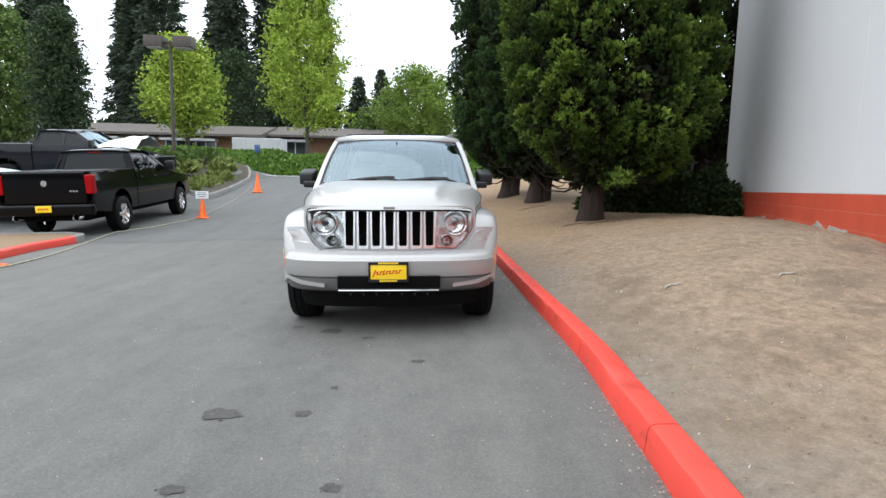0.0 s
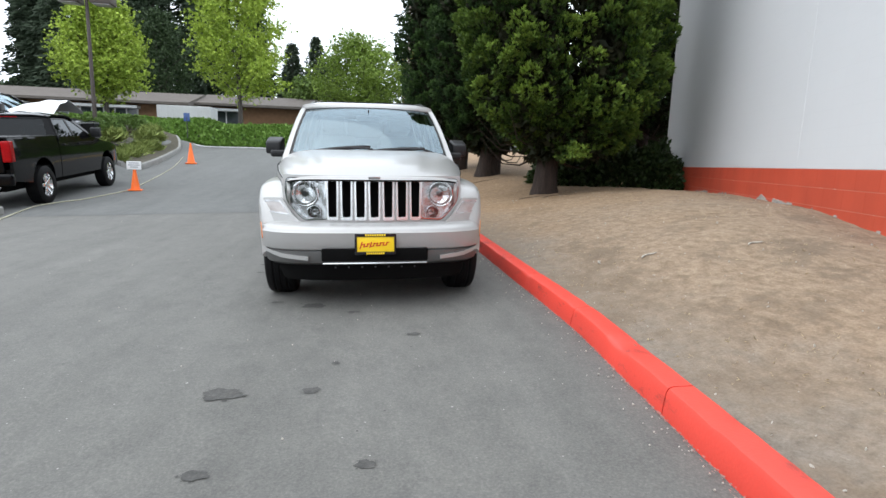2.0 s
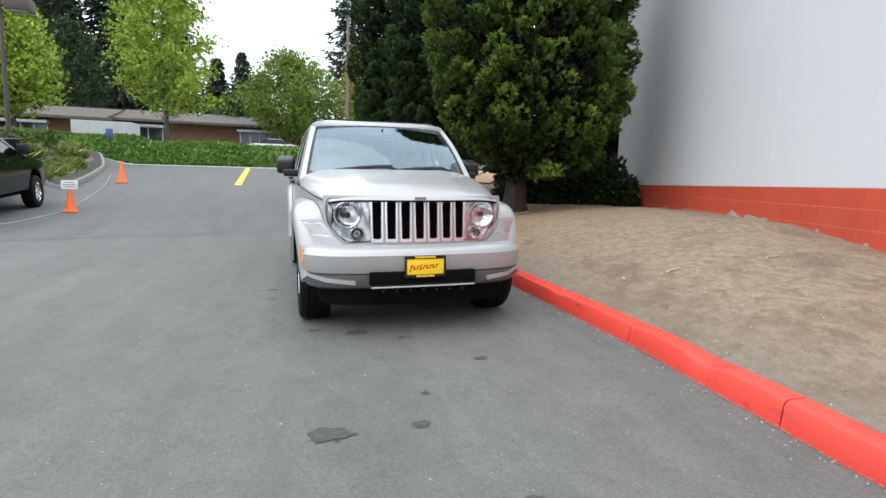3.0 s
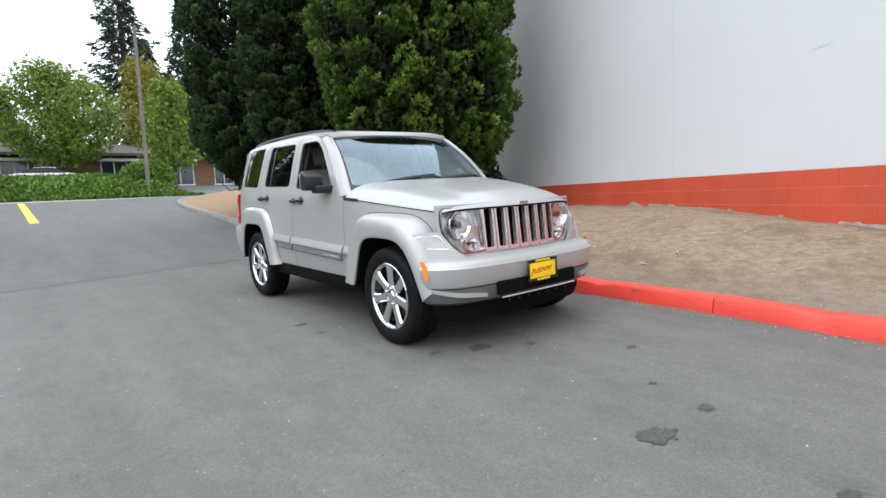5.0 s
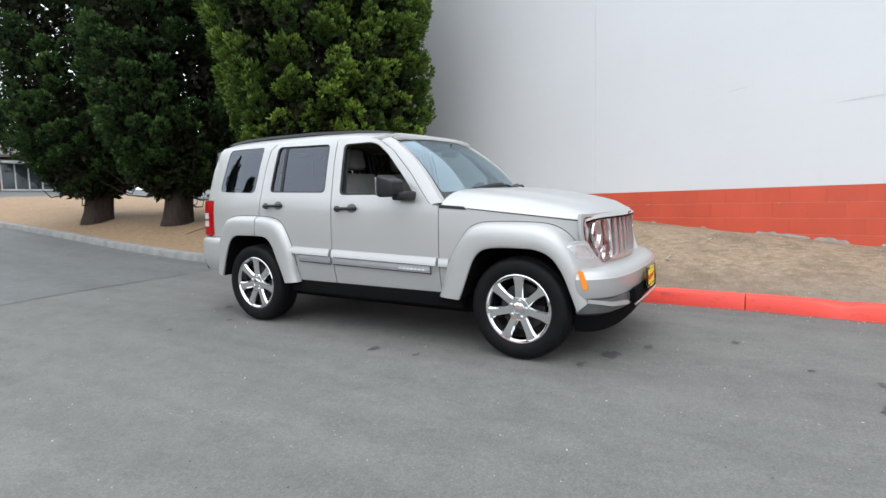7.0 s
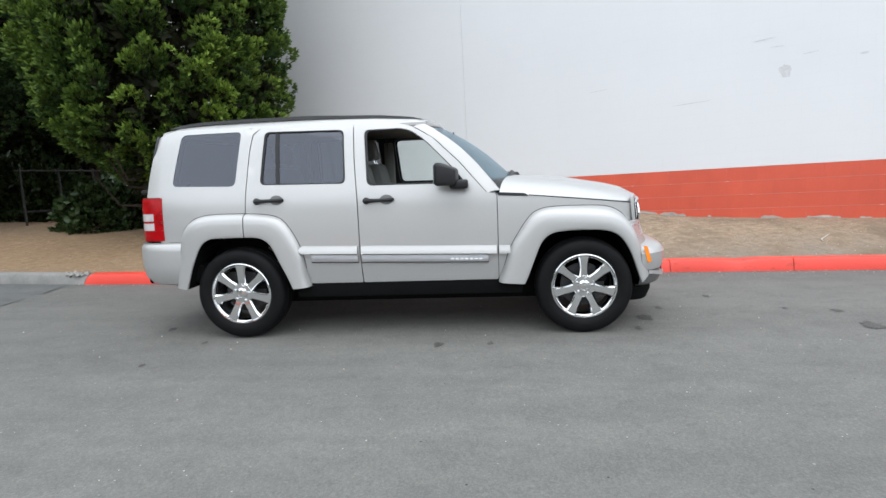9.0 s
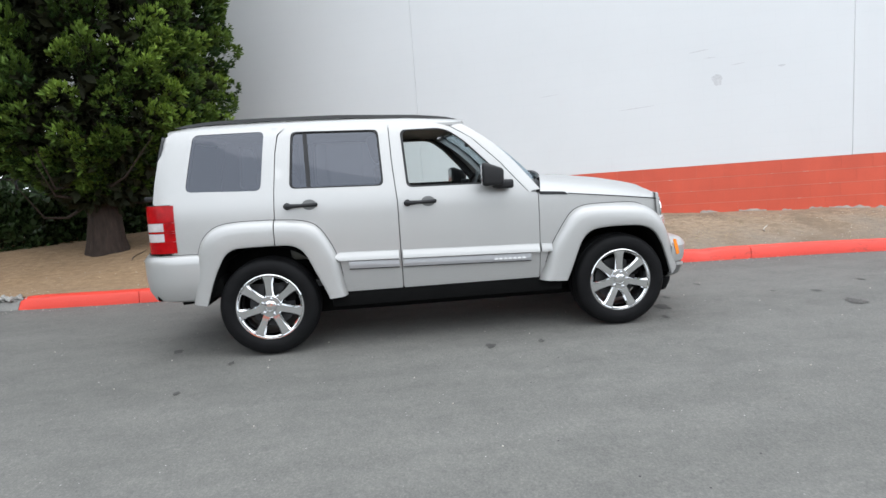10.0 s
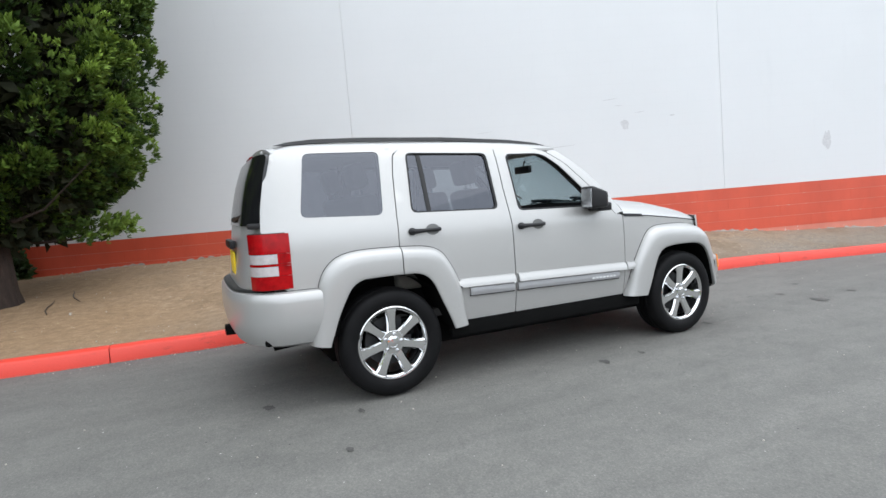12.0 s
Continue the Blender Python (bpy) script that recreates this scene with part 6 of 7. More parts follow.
# stains and scrapes on the white wall
SMUDGE = plain("grey_smudge", (0.53, 0.53, 0.54), 0.7, 0, 0.12, 25, 80)
for s, z, w, h, r in ((0.0, 2.52, 0.13, 0.17, 0), (0.25, 2.98, 0.30, 0.015, 6), (0.1, 2.86, 0.16, 0.012, 0), (-0.3, 2.72, 0.18, 0.012, 6), (1.2, 2.20, 0.55, 0.012, 3), (-3.9, 1.95, 0.16, 0.34, 0), (2.6, 2.55, 0.3, 0.01, 4), (-0.9, 2.62, 0.10, 0.03, 0)):
    bm = bmesh.new()
    pts = []
    for t in np.linspace(0, 2 * math.pi, 20, endpoint=False):
        q = 1 + 0.4 * noise.noise(Vector((math.cos(t) * 2 + s * 5, math.sin(t) * 2, z)))
        pts.append(bm.verts.new((w / 2 * q * math.cos(t), 0.004, h / 2 * q * math.sin(t))))
    bm.faces.new(pts)
    part("smudge", bm, SMUDGE, wall, "grey scuff on the paint", m=pose(s, 0, z, 0, r, 0), shade=False)


# ---- parking lot beyond: trucks, cones, planter, lamp ----
BLACK_PAINT = plain("black_car_paint", (0.003, 0.003, 0.0035), 0.08, 0, 0.1, 3, 900, spec=0.16)
DARK_PAINT = plain("dark_grey_car_paint", (0.012, 0.013, 0.017), 0.12, 0.0, 0.1, 3, 900, spec=0.25)
PALE_PAINT = car_paint("pale_blue_car_paint", (0.33, 0.40, 0.44), 0.5, 0.25)
WHITE_PAINT = car_paint("white_car_paint", (0.72, 0.73, 0.74), 0.1, 0.25)
DARK_GLASS = glass_material("dark_glass", (0.35, 0.38, 0.40), 0.20, 0.025)
ORANGE = plain("cone_orange", (0.95, 0.16, 0.02), 0.5, 0, 0.12, 5, 60)
WHITE_PLASTIC = plain("white_board", (0.80, 0.80, 0.80), 0.5, 0, 0.05)
GREY_MARK = plain("grey_print", (0.25, 0.26, 0.28), 0.6, 0, 0.05)
ROPE = plain("pale_rope", (0.42, 0.40, 0.29), 0.9, 0, 0.3, 20, 120)


def car_wheel(parent, x, y, z, s, r, rim_mat, width=0.13):
    m0 = pose(x, y, z)
    w = part("wheel", lathe([(-width, r * 0.62), (-width, r * 0.9), (-width * 0.8, r), (width * 0.8, r), (width, r * 0.9), (width, r * 0.64), (width * 0.85, r * 0.60)] if s > 0 else [(width, r * 0.62), (width, r * 0.9), (width * 0.8, r), (-width * 0.8, r), (-width, r * 0.9), (-width, r * 0.64), (-width * 0.85, r * 0.60)], 36, "x", m0), RUBBER, parent)
    part("rim", lathe([(s * -width * 0.5, r * 0.6), (s * width * 0.2, r * 0.52), (s * width * 0.85, r * 0.62), (s * width * 0.9, r * 0.66)], 30, "x", m0), rim_mat, w)
    for k in range(5):
        a = 2 * math.pi * k / 5 + 0.3
        bm = bmesh.new()
        add_box(bm, (s * width * 0.55, -r * 0.10, 0), (s * width * 0.82, r * 0.10, r * 0.62), 0.01, m0 @ Matrix.Rotation(a, 4, "X"))
        part("spoke", bm, rim_mat, w)
    part("hub_cap", lathe([(s * width * 0.5, r * 0.16), (s * width * 0.86, r * 0.15), (s * width * 0.9, 0.002)], 16, "x", m0), rim_mat, w)
    return w


def pickup(name, m, paint, label, tarp=False):
    """A crew-cab pickup; x to its right, y forward, its rear bumper at y = 0."""
    car = empty(name)

    def half(y, z):
        w = 0.985 - 0.10 * max(0, 0.75 - z) - 0.05 * max(0, z - 1.05) - 0.40 * max(0, z - 1.36)
        return w - 0.10 * max(0, (y - 5.0) / 0.8) ** 2 - 0.03 * max(0, 0.25 - y)

    def arch(c, r, z0):
        return [(c + r * math.cos(t), z0 + r * math.sin(t)) for t in np.linspace(math.pi, 0, 14)]

    AX = (1.22, 4.79)
    bed = [(0.04, 0.58)] + arch(AX[0], 0.49, 0.50) + [(2.02, 0.50), (2.02, 1.43), (0.04, 1.415)]
    cab = [(2.05, 0.50), (4.22, 0.50)] + arch(AX[1], 0.49, 0.50) + [(5.62, 0.55), (5.70, 0.95), (5.62, 1.12), (4.30, 1.30), (4.05, 1.38), (3.30, 1.88), (2.20, 1.885), (2.06, 1.45)]
    holes = [[(3.02, 1.40), (3.02, 1.79), (3.27, 1.78), (3.86, 1.40)], [(2.22, 1.40), (2.27, 1.79), (2.94, 1.79), (2.94, 1.40)]]
    for s in (-1, 1):
        fn = (lambda s: lambda u, v, d: (s * (half(u, v) - d), u, v))(s)
        part("bed_side", sheet(bed, [], fn, 0.16, 0.06), paint, car)
        side = part("cab_side", sheet(cab, [rounded(h, 0.04) for h in holes], fn, 0.14, 0.05), paint, car)
        for h in holes:
            part("window_glass", sheet(rounded(h, 0.04), [], lambda u, v, d: fn(u, v, d + 0.012), 0.2, 0), DARK_GLASS, side)
        for hy in (2.36, 3.14):
            part("door_handle", box((s * half(hy, 1.22) - 0.02, hy - 0.09, 1.20), (s * half(hy, 1.22) + 0.03, hy + 0.09, 1.24), 0.012), paint, side)
        for yy in (2.98,):
            part("shut_line", sheet([(yy, 0.56), (yy + 0.012, 0.56), (yy + 0.012, 1.40), (yy, 1.40)], [], lambda u, v, d: fn(u, v, d - 0.002), 0.3, 0), MATT_BLACK, side)
        part("tail_lamp", box((s * 0.90 - 0.075, 0.0, 0.95), (s * 0.90 + 0.085, 0.16, 1.36), 0.03, None, 3), RED_LENS, car, "red tail lamp")
        part("wing_mirror", box((s * 1.08 - 0.12, 3.88, 1.36), (s * 1.08 + 0.12, 4.0, 1.60), 0.04, None, 2), BLACK_PLASTIC, car)
        part("exhaust_tip", lathe([(0.10, 0.045), (0.02, 0.055), (0.0, 0.064), (0.008, 0.068), (0.25, 0.062)], 18, "y", pose(s * 0.60, -0.07, 0.455)), CHROME, car)
        for y in AX:
            car_wheel(car, s * 0.87, y, 0.40, s, 0.405, CHROME, 0.14)
    # tailgate, bumper, bed floor, cab rear, roof, glass
    gate = part("tailgate", box((-0.82, 0.02, 0.74), (0.82, 0.10, 1.42), 0.03, None, 3), paint, car)
    part("gate_emblem", lathe([(0.0, 0.065), (-0.012, 0.06), (-0.014, 0.001)], 20, "y", pose(0, 0.018, 1.18)), DULL_CHROME, gate, "plain round silver emblem")
    for k in range(3):
        part("gate_mark", box((0.50 + 0.06 * k, 0.012, 1.0), (0.545 + 0.06 * k, 0.02, 1.03)), DULL_CHROME, gate)
    bumper = part("rear_bumper", box((-0.98, -0.08, 0.50), (0.98, 0.08, 0.74), 0.06, None, 3), paint, car)
    part("number_plate", box((-0.16, -0.112, 0.58), (0.16, -0.10, 0.72), 0.003), PLATE_YELLOW, bumper, "yellow dealer plate")
    for k in range(6):
        part("plate_bar", box((-0.11 + 0.036 * k, -0.116, 0.63), (-0.088 + 0.036 * k, -0.112, 0.67)), PLATE_RED, bumper)
    part("bed_floor", box((-0.93, 0.08, 0.66), (0.93, 2.03, 0.80)), MATT_BLACK, car)
    part("bed_cover", box((-0.92, 0.10, 1.405), (0.92, 2.02, 1.44), 0.012), BLACK_PLASTIC, car, "black bed cover")
    part("cab_rear", sheet([(-0.96, 0.5), (0.96, 0.5), (0.97, 1.36), (0.79, 1.87), (-0.79, 1.87), (-0.97, 1.36)], [rounded([(-0.74, 1.42), (0.74, 1.42), (0.66, 1.80), (-0.66, 1.80)], 0.05)], lambda u, v, d: (u, 2.07 + 0.25 * max(0, v - 1.36) + d, v), 0.18, 0.04), paint, car)
    part("rear_glass", sheet(rounded([(-0.74, 1.42), (0.74, 1.42), (0.66, 1.80), (-0.66, 1.80)], 0.05), [], lambda u, v, d: (u, 2.082 + 0.25 * max(0, v - 1.36), v), 0.2, 0), DARK_GLASS, car)
    part("high_brake_lamp", box((-0.16, 2.17, 1.83), (0.16, 2.20, 1.87), 0.008), RED_LENS, car, "lit red high brake lamp")
    part("roof", thick_grid(lambda u, v: Vector((u * 0.80, v, 1.945 - 0.05 * u ** 4 - 0.10 * ((v - 2.7) / 0.65) ** 4)), np.linspace(-1, 1, 13), np.linspace(2.16, 3.36, 12), (0, 0, -0.04)), paint, car)
    g = part("windscreen", thick_grid(lambda u, v: Vector((u * (0.86 - 0.10 * v), 4.16 - 0.85 * v - 0.10 * u * u, 1.34 + 0.53 * v)), np.linspace(-1, 1, 9), np.linspace(0, 1, 5), (0, 0, -0.006)), SCREEN_GLASS, car)
    g.visible_shadow = False
    part("bonnet", thick_grid(lambda u, v: Vector((u * (0.93 - 0.08 * v), 4.05 + 1.62 * v - 0.08 * u * u, 1.345 - 0.16 * v - 0.06 * v ** 4 - 0.05 * u ** 4 + 0.02 * (abs(u) < 0.5))), np.linspace(-1, 1, 17), np.linspace(0, 1, 9), (0, 0, -0.03)), paint, car)
    part("front_end", box((-0.92, 5.45, 0.55), (0.92, 5.74, 1.12), 0.08, None, 3), paint, car)
    part("grille", box((-0.45, 5.72, 0.78), (0.45, 5.77, 1.08), 0.02), MATT_BLACK, car)
    part("underbody", box((-0.72, 0.2, 0.36), (0.72, 5.5, 0.56), 0.03), MATT_BLACK, car)
    part("cabin_inside", box((-0.80, 2.2, 0.56), (0.80, 4.0, 1.30), 0.05), TRIM_DARK, car)
    for x in (-0.42, 0.42):
        part("seat_back", box((x - 0.26, 3.0, 1.15), (x + 0.26, 3.14, 1.68), 0.06), TRIM_DARK, car)
    if tarp:
        part("tarp", thick_grid(lambda u, v: Vector((u * 1.0, 3.75 + 1.5 * v, 1.42 + 0.34 * v * (1 - 0.75 * abs(u)) + 0.10 * math.sin(math.pi * v) - 0.16 * u ** 4 + 0.05 * noise.noise(Vector((u * 3, v * 4, 1))))), np.linspace(-1, 1, 17), np.linspace(0, 1, 13), (0, 0, -0.008)), WHITE_PLASTIC, car, "crumpled white sheet over the bonnet")
    car.matrix_world = m
    return tagged(car, label, "pickup truck")


def on_ground(x, y, rz=0.0, dz=0.0):
    return pose(x, y, ground_z(x, y) + dz, 0, 0, rz)


def parked(x, y, rz, y0, y1, half=0.85):
    """Stand a vehicle on the ground: x, y is its tail, y0 and y1 its axles."""
    a = radians(rz)
    f, r = Vector((-math.sin(a), math.cos(a))), Vector((math.cos(a), math.sin(a)))
    p = Vector((x, y))
    z = [ground_z(*(p + f * d)) for d in (y0, y1)]
    slope = (z[1] - z[0]) / (y1 - y0)
    mid = p + f * (y0 + y1) / 2
    side = (ground_z(*(mid + r * half)) - ground_z(*(mid - r * half))) / (2 * half)
    return pose(x, y, z[0] - slope * y0, math.degrees(math.atan(slope)), -math.degrees(math.atan(side)), rz)


pickup("pickup_truck", parked(-7.64, 7.02, 3.0, 1.22, 4.79), BLACK_PAINT, "glossy black crew-cab pickup truck seen from behind")
pickup("pickup_truck", parked(-14.2, 14.15, -88, 1.22, 4.79), DARK_PAINT, "dark grey pickup truck with a white sheet on its bonnet", True)


def sedan(m, paint, label):
    """A small saloon; y forward, tail at y = 0."""
    car = empty("parked_car")
    for s in (-1, 1):
        part("side", sheet(rounded([(0.0, 0.40)] + [(0.85 + 0.36 * math.cos(t), 0.36 + 0.36 * math.sin(t)) for t in np.linspace(math.pi, 0, 9)] + [(3.45 + 0.36 * math.cos(t), 0.36 + 0.36 * math.sin(t)) for t in np.linspace(math.pi, 0, 9)] + [(4.38, 0.42), (4.25, 0.80), (3.2, 0.98), (0.55, 0.98), (0.02, 0.86)], 0.01), [], lambda u, v, d, s=s: (s * (0.86 - 0.06 * abs(v - 0.6) - d - 0.05 * max(0, u - 3.8)), u, v), 0.18, 0.05), paint, car)
        part("side_glass", sheet([(0.75, 1.0), (1.30, 1.33), (2.32, 1.36), (3.0, 1.0)], [], lambda u, v, d, s=s: (s * (0.82 - 0.38 * (v - 1.0)), u, v), 0.3, 0), DARK_GLASS, car)
        for y in (0.85, 3.45):
            car_wheel(car, s * 0.78, y, 0.31, s, 0.31, DULL_CHROME, 0.10)
    part("boot", thick_grid(lambda u, v: Vector((u * 0.83, np.interp(v, [0, 0.4, 0.6, 1], [0.0, 0.0, 0.1, 0.62]), np.interp(v, [0, 0.4, 0.6, 1], [0.45, 0.85, 0.94, 0.985]))), np.linspace(-1, 1, 7), np.linspace(0, 1, 8), (0, 0.03, -0.02)), paint, car)
    part("bonnet", thick_grid(lambda u, v: Vector((u * (0.83 - 0.07 * v), np.interp(v, [0, 0.7, 0.85, 1], [3.1, 4.2, 4.38, 4.4]), np.interp(v, [0, 0.7, 0.85, 1], [1.0, 0.84, 0.70, 0.45]))), np.linspace(-1, 1, 7), np.linspace(0, 1, 9), (0, -0.02, -0.02)), paint, car)
    part("roof", thick_grid(lambda u, v: Vector((u * 0.69, 1.22 + 1.2 * v, 1.40 - 0.03 * u * u + 0.04 * math.sin(math.pi * v) - 0.02)), np.linspace(-1, 1, 7), np.linspace(0, 1, 7), (0, 0, -0.03)), paint, car)
    part("windscreen", thick_grid(lambda u, v: Vector((u * (0.78 - 0.10 * v), 3.12 - 0.72 * v, 1.0 + 0.38 * v)), np.linspace(-1, 1, 5), np.linspace(0, 1, 4), (0, 0, -0.01)), DARK_GLASS, car)
    part("rear_glass", thick_grid(lambda u, v: Vector((u * (0.76 - 0.08 * v), 0.62 + 0.62 * v, 0.985 + 0.40 * v)), np.linspace(-1, 1, 5), np.linspace(0, 1, 4), (0, 0, -0.01)), DARK_GLASS, car)
    part("underbody", box((-0.7, 0.15, 0.2), (0.7, 4.25, 0.55), 0.03), MATT_BLACK, car)
    car.matrix_world = m
    return tagged(car, label, "car")


sedan(parked(-13.9, 9.3, -86, 0.85, 3.45), PALE_PAINT, "pale blue saloon car parked beside the pickup trucks")


def cone(x, y, label, sign=False, size=0.88):
    root = empty("traffic_cone", on_ground(x, y, 12) @ Matrix.Scale(size, 4))
    part("base", box((-0.18, -0.18, 0.0), (0.18, 0.18, 0.035), 0.012), ORANGE, root)
    part("cone_body", lathe([(0.03, 0.135), (0.05, 0.125), (0.66, 0.030), (0.70, 0.026), (0.705, 0.018), (0.60, 0.016)], 28, "z"), ORANGE, root)
    if sign:
        board = part("sign_board", box((-0.19, -0.05, 0.62), (0.19, -0.035, 0.86), 0.005), WHITE_PLASTIC, root, "white notice board, print unreadable")
        for k, w in enumerate((0.13, 0.15, 0.10)):
            part("print_bar", box((-w, -0.054, 0.80 - 0.06 * k), (w, -0.0505, 0.825 - 0.06 * k)), GREY_MARK, board)
    return tagged(root, label, "traffic cone", "traffic cones")


cone(-5.82, 10.58, "orange traffic cone with a white notice board", True)
cone(-6.78, 19.08, "orange traffic cone beside the planter kerb", False, 1.18)
cone(-6.05, 3.3, "orange traffic cone at the end of the rope")

rp = [(-5.95, 2.9), (-5.83, 3.35), (-5.98, 4.6), (-6.24, 5.7), (-6.7, 7.8), (-6.3, 8.7), (-6.1, 9.8), (-6.0, 10.5), (-6.19, 12.2), (-6.8, 16.4), (-7.3, 19.0), (-8.05, 22.4)]
thing("rope", tube([(p.x, p.y, ground_z(p.x, p.y) + 0.012) for p in curve_points(rp, 0.35)], 0.012, 6), ROPE, "pale yellow rope lying on the asphalt", "rope")

# small island with a red and grey kerb at the edge of the lot
LOT = [(-6.4, 1.0), (-6.45, 2.6), (-6.54, 4.1), (-6.64, 5.05), (-6.55, 5.9), (-6.64, 6.55), (-7.05, 6.95), (-8.2, 7.1), (-12, 6.9), (-20, 6.6)]
root = tagged(empty("lot_kerb"), "low kerb painted red with a bare grey end", "kerb", kind="structure")
line = curve_points(LOT, 0.2)
n_red = int(len(line) * 0.265)
for i0, i1, mm in ((0, n_red // 2, RED_KERB), (n_red // 2, n_red, RED_KERB), (n_red, int(len(line) * 0.45), GREY_KERB), (int(len(line) * 0.45), len(line) - 1, GREY_KERB)):
    ob = new("kerb_length", kerb_mesh(line[i0:i1 + 1], "kerb_length", mm, sign=-1))
    ob.parent = root
bm = bmesh.new()
inner = [p for p in line]
rows = []
for p in inner:
    rows.append([bm.verts.new((x, y, ground_z(x, y) + 0.115 + 0.02 * noise.noise(Vector((x, y, 0))))) for x, y in ((p.x - 0.1 + (-22 - p.x) * t, p.y + (0.5 - p.y) * t * 1.0 - 0.08) for t in (0, 0.05, 0.15, 0.4, 1))])
for r0, r1 in zip(rows, rows[1:]):
    for k in range(4):
        bm.faces.new((r0[k], r1[k], r1[k + 1], r0[k + 1]))
thing("dirt_island", bm, DIRT, "dry bare earth island behind the red kerb", "ground", kind="structure")

# planter with kerb, shrubs, ornamental grass and the lamp post
PLANT = [(-11.0, 16.0), (-8.6, 15.55), (-7.80, 15.75), (-7.98, 18.6), (-8.32, 21.0), (-8.72, 23.2), (-9.45, 27.0), (-10.5, 29.4), (-12.2, 30.5), (-15, 30.9)]
root = tagged(empty("planter_kerb"), "grey concrete kerb round a raised planter", "kerb", kind="structure")
line = curve_points(PLANT, 0.3)
for i0 in range(0, len(line) - 1, 9):
    ob = new("kerb_length", kerb_mesh(line[i0:min(i0 + 10, len(line))], "kerb_length", GREY_KERB, height=0.20, sign=-1))
    ob.parent = root
SOIL = plain("planter_soil", (0.055, 0.048, 0.030), 0.95, 0, 0.3, 4, 60, 0.6)
bm = bmesh.new()
rows = []
for p in line:
    rows.append([bm.verts.new((p.x - 0.1 + (-16 - p.x) * t, p.y, ground_z(p.x, p.y) + 0.20 + 0.5 * math.sin(math.pi * min(1, t * 1.2)))) for t in (0, 0.1, 0.25, 0.5, 0.75, 1)])
for r0, r1 in zip(rows, rows[1:]):
    for k in range(5):
        bm.faces.new((r0[k], r1[k], r1[k + 1], r0[k + 1]))
thing("planter_bed", bm, SOIL, "raised planter soil under shrubs", "ground", kind="structure")
GREEN_LEAF = leaf_material("shrub_leaf", (0.045, 0.085, 0.020), (0.13, 0.20, 0.05), 1.5, 0.5)
GRASS_LEAF = leaf_material("ornamental_grass", (0.13, 0.19, 0.042), (0.36, 0.42, 0.13), 1.5, 0.6)


def tuft(x, y, z, r, h, n, seed):
    rng = np.random.default_rng(seed)
    d = rng.normal(0, 1, (n, 3)) * np.array([0.55, 0.55, 0]) + np.array([0, 0, 0.8])
    p = rng.normal(0, r * 0.25, (n, 3)) * np.array([1, 1, 0])
    v, f = fronds(rng, p, d, np.full(n, h), 3, 0.010, 0.1, 0.35)
    ob = new("ornamental_grass", mesh_from("ornamental_grass", v, f, GRASS_LEAF))
    ob.matrix_world = pose(x, y, z)
    return tagged(ob, "tuft of yellow-green ornamental grass in the planter", "grass", "planter grasses")


rng = np.random.default_rng(8)
for k, (x, y, s) in enumerate(((-8.9, 17.2, 0.42), (-9.1, 19.0, 0.5), (-9.3, 21.0, 0.5), (-9.9, 23.0, 0.5), (-10.0, 18.0, 0.42), (-10.4, 25.4, 0.5), (-8.55, 16.5, 0.34), (-8.8, 18.2, 0.40), (-9.0, 20.1, 0.36), (-9.3, 22.2, 0.42), (-9.8, 24.4, 0.42), (-9.6, 16.9, 0.45), (-10.2, 20.4, 0.5))):
    tuft(x, y, ground_z(x, y) + 0.30, s, 0.47 * s / 0.55, 620, 60 + k)
for k, (x, y, s) in enumerate(((-11.2, 18.4, 0.75), (-11.3, 20.4, 0.9), (-11.6, 22.6, 0.95), (-12.4, 24.5, 1.0), (-12.0, 27.0, 0.9), (-12.9, 21.5, 1.0))):
    shrub("shrub", x, y, ground_z(x, y) + 0.45, s, s, s * 0.75, 520, 0.13, GREEN_LEAF, "rounded green shrub in the planter", 80 + k)

LAMP_BROWN = plain("brown_metal", (0.060, 0.047, 0.040), 0.5, 0.3, 0.12)
lamp = empty("street_lamp", pose(-10.95, 20.6, ground_z(-10.95, 20.6)))
part("base", lathe([(0.0, 0.26), (0.72, 0.26), (0.74, 0.2), (0.75, 0.001)], 20, "z"), GREY_KERB, lamp)
part("pole", tube([(0, 0, 0.7), (0, 0, 5.95)], [0.085, 0.06], 12), LAMP_BROWN, lamp)
part("arm", box((-0.55, -0.05, 5.80), (0.55, 0.05, 5.90), 0.01), LAMP_BROWN, lamp)
for s in (-1, 1):
    head = part("lamp_head", box((s * 0.62 - 0.40, -0.32, 5.63), (s * 0.62 + 0.40, 0.32, 6.11), 0.03), LAMP_BROWN, lamp, "brown box lamp head")
    part("lamp_lens", box((s * 0.62 - 0.33, -0.26, 5.60), (s * 0.62 + 0.33, 0.26, 5.635), 0.01), WHITE_LENS, head)
tagged(lamp, "brown twin-headed parking lot lamp on a tall pole", "street lamp")

# painted lines
YELLOW = painted_material("yellow_line_paint", (0.80, 0.50, 0.05), (0.14, 0.14, 0.14), 0.66, 0.7)
WHITE_LINE = painted_material("white_line_paint", (0.72, 0.72, 0.70), (0.14, 0.14, 0.14), 0.66, 0.7)
thing("yellow_line", thick_grid(lambda u, v: Vector((-2.55 - 0.02 * (u - 18) + v, u, ground_z(-2.6, u) + 0.006)), np.linspace(18.2, 30.5, 30), (-0.13, 0.13), (0, 0, -0.02)), YELLOW, "yellow painted lane line", "road marking", kind="structure")
thing("white_edge_line", thick_grid(lambda u, v: Vector((u, 31.3 + 0.13 * (u + 2) * 0.8 + v, ground_z(u, 31.5) + 0.03)), np.linspace(-12, 5.0, 34), (-0.12, 0.12), (0, 0, -0.05)), WHITE_LINE, "white painted edge line", "road marking", kind="structure")

